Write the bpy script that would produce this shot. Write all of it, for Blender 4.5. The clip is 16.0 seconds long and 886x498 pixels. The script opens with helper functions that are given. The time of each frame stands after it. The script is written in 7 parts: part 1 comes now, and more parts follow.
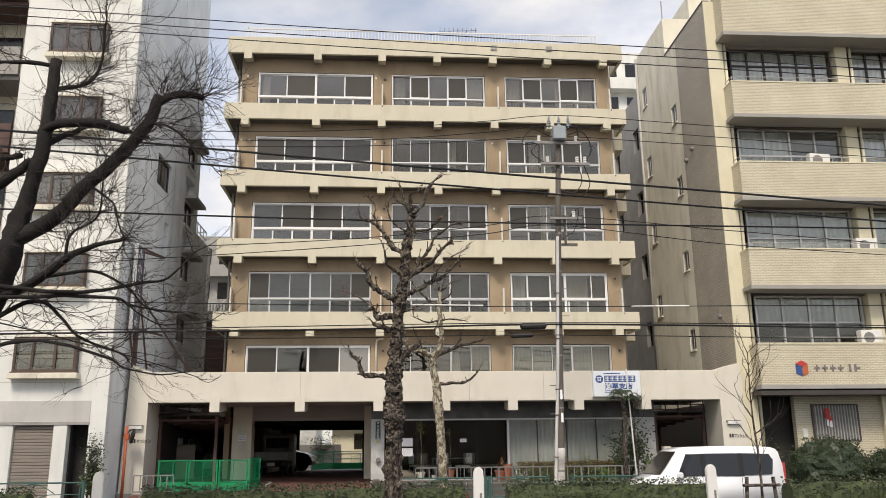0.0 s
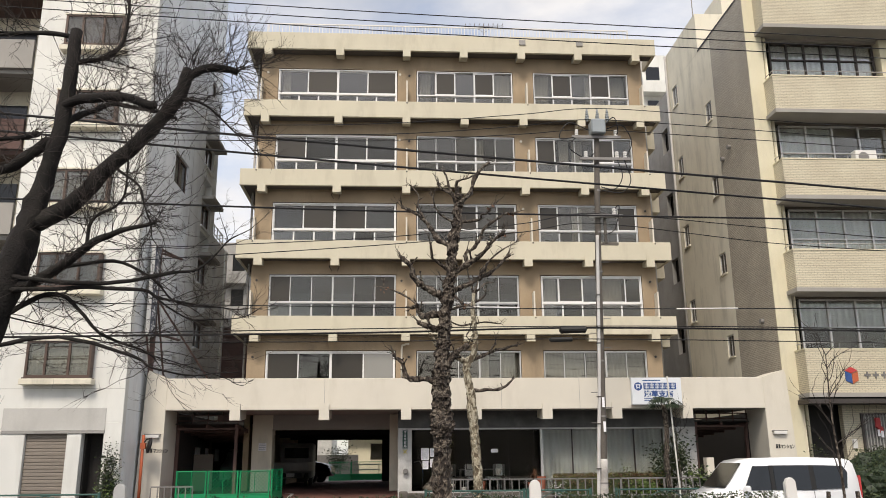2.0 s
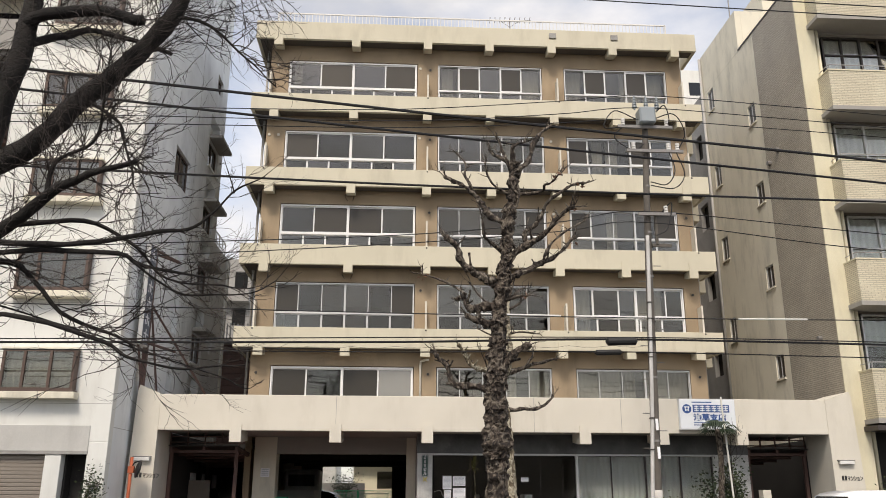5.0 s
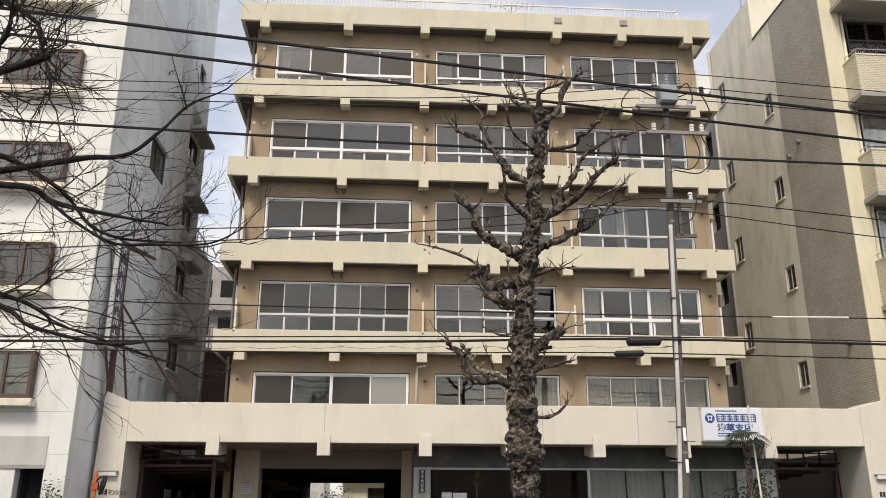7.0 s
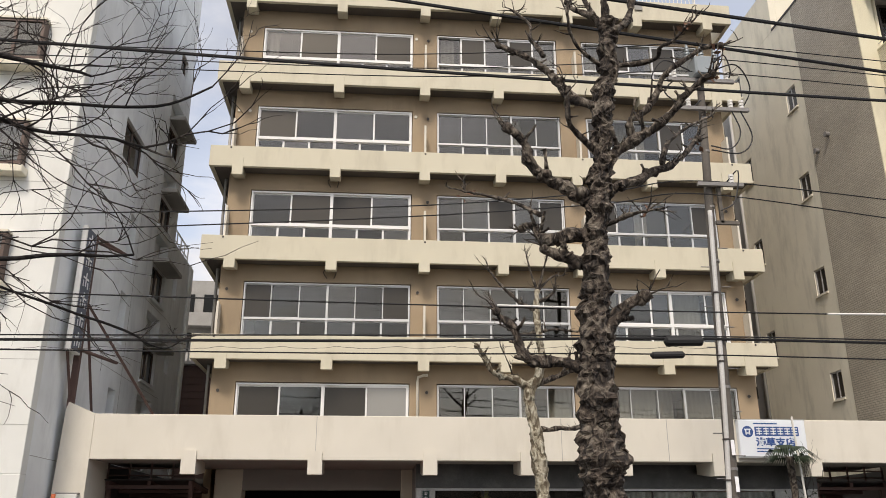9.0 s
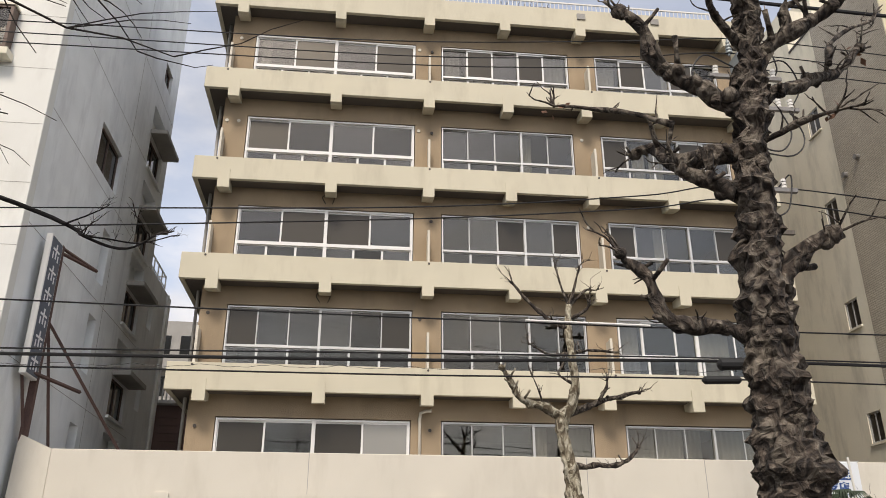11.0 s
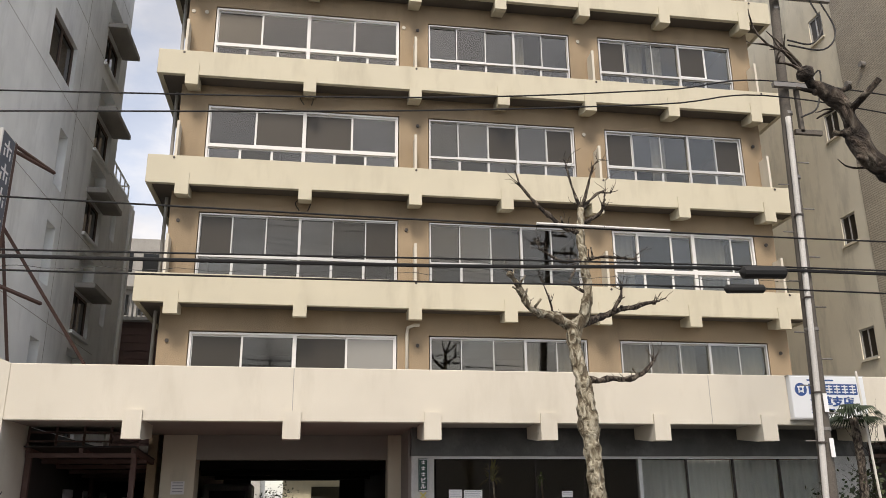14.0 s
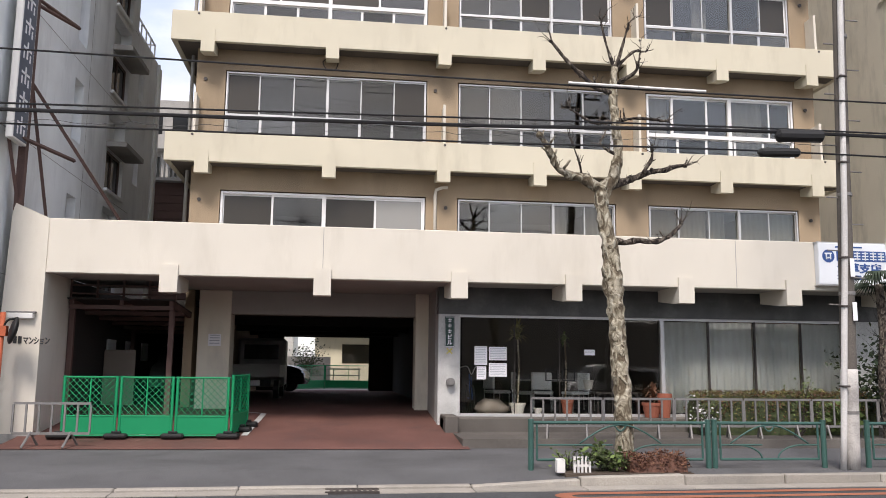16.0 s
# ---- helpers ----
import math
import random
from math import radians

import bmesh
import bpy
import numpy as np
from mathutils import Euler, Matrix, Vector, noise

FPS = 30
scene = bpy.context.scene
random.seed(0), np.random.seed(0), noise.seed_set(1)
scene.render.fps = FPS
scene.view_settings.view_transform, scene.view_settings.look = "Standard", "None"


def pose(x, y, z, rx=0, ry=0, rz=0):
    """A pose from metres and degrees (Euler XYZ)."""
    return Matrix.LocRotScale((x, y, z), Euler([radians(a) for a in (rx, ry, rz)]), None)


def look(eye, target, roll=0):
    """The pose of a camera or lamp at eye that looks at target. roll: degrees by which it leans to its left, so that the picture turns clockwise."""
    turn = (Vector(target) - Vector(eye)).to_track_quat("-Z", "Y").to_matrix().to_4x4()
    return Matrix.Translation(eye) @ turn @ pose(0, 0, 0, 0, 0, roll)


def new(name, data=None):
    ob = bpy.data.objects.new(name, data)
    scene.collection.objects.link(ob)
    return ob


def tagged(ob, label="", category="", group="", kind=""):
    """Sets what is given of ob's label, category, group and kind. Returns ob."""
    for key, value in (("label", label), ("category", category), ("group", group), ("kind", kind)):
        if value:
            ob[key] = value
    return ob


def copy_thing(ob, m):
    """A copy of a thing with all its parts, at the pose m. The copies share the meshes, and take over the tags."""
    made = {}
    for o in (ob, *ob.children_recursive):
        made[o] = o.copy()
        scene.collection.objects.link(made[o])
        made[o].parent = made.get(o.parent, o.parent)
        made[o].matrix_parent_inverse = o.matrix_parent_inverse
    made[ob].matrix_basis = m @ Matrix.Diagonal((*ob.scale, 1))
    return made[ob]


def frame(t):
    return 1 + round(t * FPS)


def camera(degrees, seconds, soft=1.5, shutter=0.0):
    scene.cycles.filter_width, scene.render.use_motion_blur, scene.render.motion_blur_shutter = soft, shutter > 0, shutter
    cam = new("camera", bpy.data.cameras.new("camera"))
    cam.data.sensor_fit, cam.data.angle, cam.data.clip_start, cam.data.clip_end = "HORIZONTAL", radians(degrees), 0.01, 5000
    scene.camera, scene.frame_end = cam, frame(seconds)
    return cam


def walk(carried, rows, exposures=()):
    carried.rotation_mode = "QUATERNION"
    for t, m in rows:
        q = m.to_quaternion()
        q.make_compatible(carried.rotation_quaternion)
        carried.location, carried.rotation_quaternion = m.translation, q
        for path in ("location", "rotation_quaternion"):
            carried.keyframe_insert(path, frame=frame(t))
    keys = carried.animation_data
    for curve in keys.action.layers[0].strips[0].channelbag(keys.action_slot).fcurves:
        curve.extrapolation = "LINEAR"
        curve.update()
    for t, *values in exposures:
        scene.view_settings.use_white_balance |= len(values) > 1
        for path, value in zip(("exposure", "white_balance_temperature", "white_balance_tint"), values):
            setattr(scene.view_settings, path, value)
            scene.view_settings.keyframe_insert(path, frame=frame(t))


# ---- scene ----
cam = camera(57.1, 16.0, soft=0.9)
ROWS = [
    (0.0, 0.111, 0.331, 1.618, 103.82, 0.57, -3.73),
    (0.5, -0.102, 0.583, 1.609, 104.11, 0.51, -3.59),
    (1.0, -0.262, 0.914, 1.604, 104.25, 0.48, -3.58),
    (1.5, -0.395, 1.289, 1.613, 104.43, 0.39, -3.47),
    (2.0, -0.548, 1.696, 1.626, 104.53, 0.44, -3.17),
    (2.5, -0.697, 2.150, 1.633, 104.64, 0.44, -2.80),
    (3.0, -0.830, 2.626, 1.627, 104.72, 0.32, -2.43),
    (3.5, -0.933, 3.110, 1.607, 104.94, 0.04, -2.35),
    (4.0, -1.009, 3.568, 1.579, 105.42, -0.15, -2.52),
    (6.5, -1.244, 6.187, 1.640, 107.54, 0.06, -4.00),
    (7.0, -1.267, 6.769, 1.635, 107.59, -0.11, -3.89),
    (7.5, -1.310, 7.365, 1.643, 107.60, -0.15, -3.81),
    (8.0, -1.381, 7.985, 1.660, 107.79, -0.22, -4.02),
    (8.5, -1.481, 8.604, 1.663, 108.32, -0.05, -4.34),
    (9.0, -1.591, 9.232, 1.656, 109.18, 0.11, -4.83),
    (9.5, -1.688, 9.858, 1.638, 110.26, 0.16, -5.21),
    (10.0, -1.801, 10.467, 1.598, 111.26, 0.12, -5.54),
    (12.5, -2.405, 12.736, 1.713, 113.93, 0.18, -8.05),
    (13.0, -2.473, 12.907, 1.750, 113.15, 0.36, -8.69),
    (13.5, -2.520, 13.001, 1.739, 111.17, 0.56, -9.09),
    (14.0, -2.535, 13.007, 1.706, 107.51, 0.50, -8.97),
    (14.5, -2.534, 13.002, 1.664, 103.75, 0.21, -8.59),
    (15.0, -2.524, 13.011, 1.631, 100.62, -0.10, -8.06),
    (15.5, -2.513, 13.019, 1.621, 98.79, -0.37, -7.51),
    (16.0, -2.523, 13.016, 1.601, 98.17, -0.64, -7.16),
]
walk(cam, [(t, pose(x, y, z, rx, ry, rz)) for t, x, y, z, rx, ry, rz in ROWS],
     [(0.0, 0.20, 7050, 12), (9.0, 0.20, 7050, 13), (13.0, 0.15, 7050, 13), (14.0, 0.25, 7150, 13), (15.0, 0.44, 6850, 15), (16.0, 0.45, 6600, 16)])


# ---- world and sun ----
world = bpy.data.worlds.new("sky")
scene.world = world
world.use_nodes = True
wn, wl = world.node_tree.nodes, world.node_tree.links
wn.clear()
sky = wn.new("ShaderNodeTexSky")
sky.sky_type = 'NISHITA'
sky.sun_disc = False
sky.sun_elevation, sky.sun_rotation = radians(51), radians(189)
sky.air_density, sky.dust_density, sky.ozone_density = 1.0, 1.5, 1.0
coord = wn.new("ShaderNodeTexCoord")
stretch = wn.new("ShaderNodeMapping")
stretch.inputs["Scale"].default_value = (1.0, 1.0, 2.2)
wl.new(coord.outputs["Generated"], stretch.inputs["Vector"])
cloud = wn.new("ShaderNodeTexNoise")
cloud.inputs["Scale"].default_value, cloud.inputs["Detail"].default_value, cloud.inputs["Roughness"].default_value = 2.3, 9, 0.55
wl.new(stretch.outputs[0], cloud.inputs["Vector"])
cover = wn.new("ShaderNodeValToRGB")
cover.color_ramp.elements[0].position, cover.color_ramp.elements[1].position = 0.46, 0.62
cover.color_ramp.elements[0].color = (0.42, 0.42, 0.42, 1)
wl.new(cloud.outputs["Fac"], cover.inputs["Fac"])
shade_noise = wn.new("ShaderNodeTexNoise")
shade_noise.inputs["Scale"].default_value, shade_noise.inputs["Detail"].default_value = 3.1, 6
wl.new(stretch.outputs[0], shade_noise.inputs["Vector"])
cloud_tone = wn.new("ShaderNodeValToRGB")
cloud_tone.color_ramp.elements[0].position, cloud_tone.color_ramp.elements[1].position = 0.35, 0.68
cloud_tone.color_ramp.elements[0].color = (3.0, 3.2, 3.6, 1)
cloud_tone.color_ramp.elements[1].color = (5.5, 5.55, 5.65, 1)
wl.new(shade_noise.outputs["Fac"], cloud_tone.inputs["Fac"])
sky_mix = wn.new("ShaderNodeMixRGB")
wl.new(cover.outputs["Color"], sky_mix.inputs[0])
wl.new(sky.outputs["Color"], sky_mix.inputs[1])
wl.new(cloud_tone.outputs["Color"], sky_mix.inputs[2])
back = wn.new("ShaderNodeBackground")
back.inputs["Strength"].default_value = 0.19
wl.new(sky_mix.outputs["Color"], back.inputs["Color"])
wout = wn.new("ShaderNodeOutputWorld")
wl.new(back.outputs[0], wout.inputs[0])

sun_data = bpy.data.lights.new("sun", "SUN")
sun_data.energy, sun_data.angle, sun_data.color = 2.6, radians(15), (1.0, 0.95, 0.87)
sun = new("sun", sun_data)
sun.matrix_world = look((-8.0, -19.5, 37.5), (0, 10, 0))


# ---- materials ----
def material(name, colour, rough=0.8, metal=0.0, vary=0.12, scale=3.0, grain=60.0, bump=0.15, stain=None, spec=0.4, streak=False, piece=0.0):
    """A painted, stuccoed or stone surface: broad blotches, fine grain, optional stains that run downwards."""
    m = bpy.data.materials.new(name)
    m.use_nodes = True
    n, l = m.node_tree.nodes, m.node_tree.links
    b = n["Principled BSDF"]
    b.inputs["Metallic"].default_value = metal
    b.inputs["Specular IOR Level"].default_value = spec
    tc = n.new("ShaderNodeTexCoord")
    geo = n.new("ShaderNodeNewGeometry")
    big = n.new("ShaderNodeTexNoise")
    big.inputs["Scale"].default_value, big.inputs["Detail"].default_value = scale * 0.3, 6
    fine = n.new("ShaderNodeTexNoise")
    fine.inputs["Scale"].default_value, fine.inputs["Detail"].default_value = grain, 3
    l.new(geo.outputs["Position"], big.inputs["Vector"])
    l.new(geo.outputs["Position"], fine.inputs["Vector"])
    ramp = n.new("ShaderNodeValToRGB")
    lo = [c * (1 - vary) for c in colour]
    hi = [min(1, c * (1 + vary * 0.7)) for c in colour]
    ramp.color_ramp.elements[0].position, ramp.color_ramp.elements[1].position = 0.3, 0.7
    ramp.color_ramp.elements[0].color, ramp.color_ramp.elements[1].color = (*lo, 1), (*hi, 1)
    l.new(big.outputs["Fac"], ramp.inputs["Fac"])
    mixer = n.new("ShaderNodeMixRGB")
    mixer.blend_type = 'OVERLAY'
    mixer.inputs[0].default_value = min(0.6, vary * 3)
    l.new(ramp.outputs["Color"], mixer.inputs[1])
    l.new(fine.outputs["Fac"], mixer.inputs[2])
    last = mixer
    if stain:
        mp = n.new("ShaderNodeMapping")
        mp.inputs["Scale"].default_value = (1.1, 1.1, 0.3) if streak else (0.9, 0.9, 0.9)
        l.new(geo.outputs["Position"], mp.inputs["Vector"])
        st = n.new("ShaderNodeTexNoise")
        st.inputs["Scale"].default_value, st.inputs["Detail"].default_value, st.inputs["Roughness"].default_value = 1.6, 8, 0.65
        l.new(mp.outputs[0], st.inputs["Vector"])
        sr = n.new("ShaderNodeValToRGB")
        sr.color_ramp.elements[0].position, sr.color_ramp.elements[1].position = 0.50, 0.78
        sr.color_ramp.elements[0].color, sr.color_ramp.elements[1].color = (0, 0, 0, 1), (0.7, 0.7, 0.7, 1)
        l.new(st.outputs["Fac"], sr.inputs["Fac"])
        sm = n.new("ShaderNodeMixRGB")
        sm.inputs[2].default_value = (*stain, 1)
        l.new(sr.outputs["Color"], sm.inputs[0])
        l.new(last.outputs["Color"], sm.inputs[1])
        last = sm
    if piece:
        info = n.new("ShaderNodeObjectInfo")
        mr = n.new("ShaderNodeMapRange")
        mr.inputs[3].default_value, mr.inputs[4].default_value = 1 - piece, 1 + piece
        l.new(info.outputs["Random"], mr.inputs[0])
        mul = n.new("ShaderNodeMixRGB")
        mul.blend_type = 'MULTIPLY'
        mul.inputs[0].default_value = 1
        l.new(last.outputs["Color"], mul.inputs[1])
        l.new(mr.outputs[0], mul.inputs[2])
        last = mul
    l.new(last.outputs["Color"], b.inputs["Base Color"])
    rr = n.new("ShaderNodeMapRange")
    rr.inputs[3].default_value, rr.inputs[4].default_value = max(0.03, rough - 0.12), min(1, rough + 0.1)
    l.new(big.outputs["Fac"], rr.inputs[0])
    l.new(rr.outputs[0], b.inputs["Roughness"])
    if bump:
        bp = n.new("ShaderNodeBump")
        bp.inputs["Strength"].default_value, bp.inputs["Distance"].default_value = bump, 0.02
        l.new(fine.outputs["Fac"], bp.inputs["Height"])
        l.new(bp.outputs[0], b.inputs["Normal"])
    return m


def tile_material(name, c1, c2, mortar, bw, bh, joint=0.012, along="xz", rough=0.6):
    """Small facing tiles in running bond, laid at real size on upright faces."""
    m = bpy.data.materials.new(name)
    m.use_nodes = True
    n, l = m.node_tree.nodes, m.node_tree.links
    b = n["Principled BSDF"]
    geo = n.new("ShaderNodeNewGeometry")
    sep = n.new("ShaderNodeSeparateXYZ")
    l.new(geo.outputs["Position"], sep.inputs[0])
    add = n.new("ShaderNodeMath")
    add.operation = 'ADD'
    l.new(sep.outputs["X"], add.inputs[0])
    l.new(sep.outputs["Y"], add.inputs[1])
    com = n.new("ShaderNodeCombineXYZ")
    l.new(add.outputs[0], com.inputs[0])
    l.new(sep.outputs["Z"], com.inputs[1])
    br = n.new("ShaderNodeTexBrick")
    br.inputs["Scale"].default_value = 1.0
    br.inputs["Brick Width"].default_value, br.inputs["Row Height"].default_value = bw, bh
    br.inputs["Mortar Size"].default_value, br.inputs["Mortar Smooth"].default_value = joint, 0.2
    br.inputs["Color1"].default_value, br.inputs["Color2"].default_value, br.inputs["Mortar"].default_value = (*c1, 1), (*c2, 1), (*mortar, 1)
    l.new(com.outputs[0], br.inputs["Vector"])
    big = n.new("ShaderNodeTexNoise")
    big.inputs["Scale"].default_value, big.inputs["Detail"].default_value = 0.7, 7
    l.new(geo.outputs["Position"], big.inputs["Vector"])
    mx = n.new("ShaderNodeMixRGB")
    mx.blend_type = 'OVERLAY'
    mx.inputs[0].default_value = 0.3
    l.new(br.outputs["Color"], mx.inputs[1])
    l.new(big.outputs["Fac"], mx.inputs[2])
    l.new(mx.outputs["Color"], b.inputs["Base Color"])
    b.inputs["Roughness"].default_value = rough
    bp = n.new("ShaderNodeBump")
    bp.inputs["Strength"].default_value, bp.inputs["Distance"].default_value = 0.5, 0.01
    l.new(br.outputs["Fac"], bp.inputs["Height"])
    bp.invert = True
    l.new(bp.outputs[0], b.inputs["Normal"])
    return m


def glass_material(name, tint, gloss=0.16, rough=0.02, frost=0.0, veil=(0.42, 0.42, 0.40)):
    """A pane: clear or obscured, with a mirror-like sheen that grows at grazing angles."""
    m = bpy.data.materials.new(name)
    m.use_nodes = True
    n, l = m.node_tree.nodes, m.node_tree.links
    n.clear()
    out = n.new("ShaderNodeOutputMaterial")
    tr = n.new("ShaderNodeBsdfTransparent")
    tr.inputs["Color"].default_value = (*tint, 1)
    body_shader = tr
    if frost:
        df = n.new("ShaderNodeBsdfDiffuse")
        df.inputs["Color"].default_value = (*veil, 1)
        fm = n.new("ShaderNodeMixShader")
        fm.inputs[0].default_value = frost
        l.new(tr.outputs[0], fm.inputs[1])
        l.new(df.outputs[0], fm.inputs[2])
        body_shader = fm
    gl = n.new("ShaderNodeBsdfGlossy")
    gl.inputs["Roughness"].default_value = rough
    gl.inputs["Color"].default_value = (1.0, 0.95, 0.86, 1)
    wave = n.new("ShaderNodeTexNoise")
    wave.inputs["Scale"].default_value = 0.9
    geo = n.new("ShaderNodeNewGeometry")
    l.new(geo.outputs["Position"], wave.inputs["Vector"])
    bp = n.new("ShaderNodeBump")
    bp.inputs["Strength"].default_value, bp.inputs["Distance"].default_value = 0.12, 0.03
    l.new(wave.outputs["Fac"], bp.inputs["Height"])
    l.new(bp.outputs[0], gl.inputs["Normal"])
    fr = n.new("ShaderNodeFresnel")
    fr.inputs["IOR"].default_value = 1.5
    ad = n.new("ShaderNodeMath")
    ad.operation = 'ADD'
    ad.use_clamp = True
    ad.inputs[1].default_value = gloss
    info = n.new("ShaderNodeObjectInfo")
    vr = n.new("ShaderNodeMapRange")
    vr.inputs[3].default_value, vr.inputs[4].default_value = gloss * 0.5, gloss * 1.6
    l.new(info.outputs["Random"], vr.inputs[0])
    l.new(vr.outputs[0], ad.inputs[1])
    l.new(fr.outputs[0], ad.inputs[0])
    mx = n.new("ShaderNodeMixShader")
    l.new(ad.outputs[0], mx.inputs[0])
    l.new(body_shader.outputs[0], mx.inputs[1])
    l.new(gl.outputs[0], mx.inputs[2])
    l.new(mx.outputs[0], out.inputs[0])
    return m


def bark_material(name, dark, mid, pale, scale, crack=0.22):
    """Flaking bark: plates of three tones with cracked, raised edges."""
    m = bpy.data.materials.new(name)
    m.use_nodes = True
    n, l = m.node_tree.nodes, m.node_tree.links
    b = n["Principled BSDF"]
    b.inputs["Roughness"].default_value = 0.92
    geo = n.new("ShaderNodeNewGeometry")
    mp = n.new("ShaderNodeMapping")
    mp.inputs["Scale"].default_value = (1, 1, 0.6)
    l.new(geo.outputs["Position"], mp.inputs["Vector"])
    wn_ = n.new("ShaderNodeTexNoise")
    wn_.inputs["Scale"].default_value, wn_.inputs["Detail"].default_value, wn_.inputs["Distortion"].default_value = scale, 8, 1.2
    l.new(mp.outputs[0], wn_.inputs["Vector"])
    vo = n.new("ShaderNodeTexVoronoi")
    vo.inputs["Scale"].default_value = scale * 1.7
    l.new(mp.outputs[0], vo.inputs["Vector"])
    rp = n.new("ShaderNodeValToRGB")
    rp.color_ramp.elements[0].position, rp.color_ramp.elements[0].color = 0.40, (*dark, 1)
    rp.color_ramp.elements[1].position, rp.color_ramp.elements[1].color = 0.60, (*pale, 1)
    e = rp.color_ramp.elements.new(0.5)
    e.color = (*mid, 1)
    l.new(wn_.outputs["Fac"], rp.inputs["Fac"])
    mx = n.new("ShaderNodeMixRGB")
    mx.blend_type = 'MULTIPLY'
    mx.inputs[0].default_value = 0.7
    r2 = n.new("ShaderNodeValToRGB")
    r2.color_ramp.elements[0].position, r2.color_ramp.elements[0].color = 0.0, (1, 1, 1, 1)
    r2.color_ramp.elements[1].position, r2.color_ramp.elements[1].color = 0.5, (crack, crack * 0.92, crack * 0.84, 1)
    l.new(vo.outputs["Distance"], r2.inputs["Fac"])
    l.new(rp.outputs["Color"], mx.inputs[1])
    l.new(r2.outputs["Color"], mx.inputs[2])
    l.new(mx.outputs["Color"], b.inputs["Base Color"])
    bp = n.new("ShaderNodeBump")
    bp.inputs["Strength"].default_value, bp.inputs["Distance"].default_value = 1.0, 0.10
    l.new(wn_.outputs["Fac"], bp.inputs["Height"])
    l.new(bp.outputs[0], b.inputs["Normal"])
    return m


M = {}
M["cream"] = material("cream_paint", (0.590, 0.548, 0.428), 0.75, vary=0.05, bump=0.1, stain=(0.42, 0.38, 0.29), streak=True)
M["cream_pale"] = material("pale_cream_paint", (0.65, 0.61, 0.525), 0.75, vary=0.04, bump=0.1, stain=(0.52, 0.48, 0.40), streak=True)
M["stucco"] = material("tan_stucco", (0.35, 0.268, 0.178), 0.9, vary=0.16, grain=45, bump=0.5, stain=(0.21, 0.165, 0.115), streak=True)
# dark colour carries the shade under balcony slabs and lintels
M["soffit"] = material("soffit_shade_grey", (0.11, 0.095, 0.08), 0.9, vary=0.15)
M["white_wall"] = material("white_render", (0.72, 0.72, 0.68), 0.8, vary=0.05, bump=0.1, stain=(0.55, 0.54, 0.50), streak=True)
M["grey_wall"] = material("side_render_grey", (0.78, 0.8, 0.8), 0.85, vary=0.10, bump=0.15, stain=(0.50, 0.51, 0.52), streak=True)
M["tan_side"] = material("beige_render", (0.72, 0.675, 0.555), 0.85, vary=0.06, bump=0.15, stain=(0.36, 0.34, 0.28), streak=True)
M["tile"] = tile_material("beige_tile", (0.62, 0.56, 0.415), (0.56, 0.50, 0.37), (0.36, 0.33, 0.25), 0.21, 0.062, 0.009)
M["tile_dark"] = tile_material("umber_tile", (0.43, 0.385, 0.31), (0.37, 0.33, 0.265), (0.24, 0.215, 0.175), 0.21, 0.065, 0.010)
M["cream_col"] = material("yellowish_paint", (0.66, 0.61, 0.45), 0.75, vary=0.05, stain=(0.48, 0.44, 0.33), streak=True)
M["dark_stone"] = material("dark_granite", (0.085, 0.085, 0.083), 0.45, vary=0.4, scale=5, grain=90, stain=(0.20, 0.20, 0.195))
M["concrete"] = material("bare_concrete", (0.33, 0.32, 0.30), 0.85, vary=0.15, stain=(0.22, 0.21, 0.2), bump=0.25)
M["grey_paint"] = material("grey_painted_concrete", (0.33, 0.315, 0.29), 0.85, vary=0.08, stain=(0.28, 0.27, 0.25))
M["fascia_grey"] = material("painted_fascia", (0.52, 0.51, 0.48), 0.55, vary=0.06, bump=0.05, stain=(0.38, 0.37, 0.35), streak=True)
M["marble"] = material("mottled_marble", (0.50, 0.50, 0.48), 0.4, vary=0.2, scale=8, stain=(0.30, 0.30, 0.30), bump=0.05)
M["aluminium"] = material("anodised_aluminium", (0.56, 0.56, 0.55), 0.45, metal=0.5, vary=0.05, bump=0)
M["white_frame"] = material("white_sash_paint", (0.76, 0.76, 0.75), 0.5, vary=0.04, bump=0)
M["dark_frame"] = material("bronze_sash", (0.07, 0.06, 0.055), 0.5, metal=0.3, vary=0.1, bump=0)
M["brown_frame"] = material("brown_aluminium", (0.11, 0.075, 0.06), 0.5, metal=0.2, vary=0.1, bump=0)
# plaster coloured almost black so rooms behind glass look shaded
M["room"] = material("shade_toned_room_plaster", (0.06, 0.056, 0.05), 0.9, vary=0.1)
# near-black stands in for shade in the passage, carports, recesses and cores
M["shade_black"] = material("shade_black_interior", (0.035, 0.032, 0.03), 0.9, vary=0.2)
M["rusty"] = material("rust_brown_steel", (0.11, 0.065, 0.055), 0.8, vary=0.2)
M["curtain"] = material("pale_curtain", (0.90, 0.93, 0.91), 0.95, vary=0.05, bump=0.1)
M["net"] = material("net_curtain", (0.7, 0.68, 0.62), 0.95, vary=0.05)
M["asphalt"] = material("asphalt", (0.062, 0.064, 0.068), 0.9, vary=0.22, grain=110, bump=0.5, stain=(0.085, 0.085, 0.085))
M["pavement"] = material("sidewalk_asphalt", (0.105, 0.105, 0.108), 0.9, vary=0.2, grain=110, bump=0.5, stain=(0.065, 0.065, 0.068))
M["red_asphalt"] = material("red_brown_paving", (0.15, 0.07, 0.056), 0.9, vary=0.22, grain=90, bump=0.5, stain=(0.085, 0.05, 0.045))
M["kerb"] = material("kerb_concrete", (0.33, 0.305, 0.265), 0.9, vary=0.12, bump=0.3, piece=0.12, stain=(0.22, 0.21, 0.19))
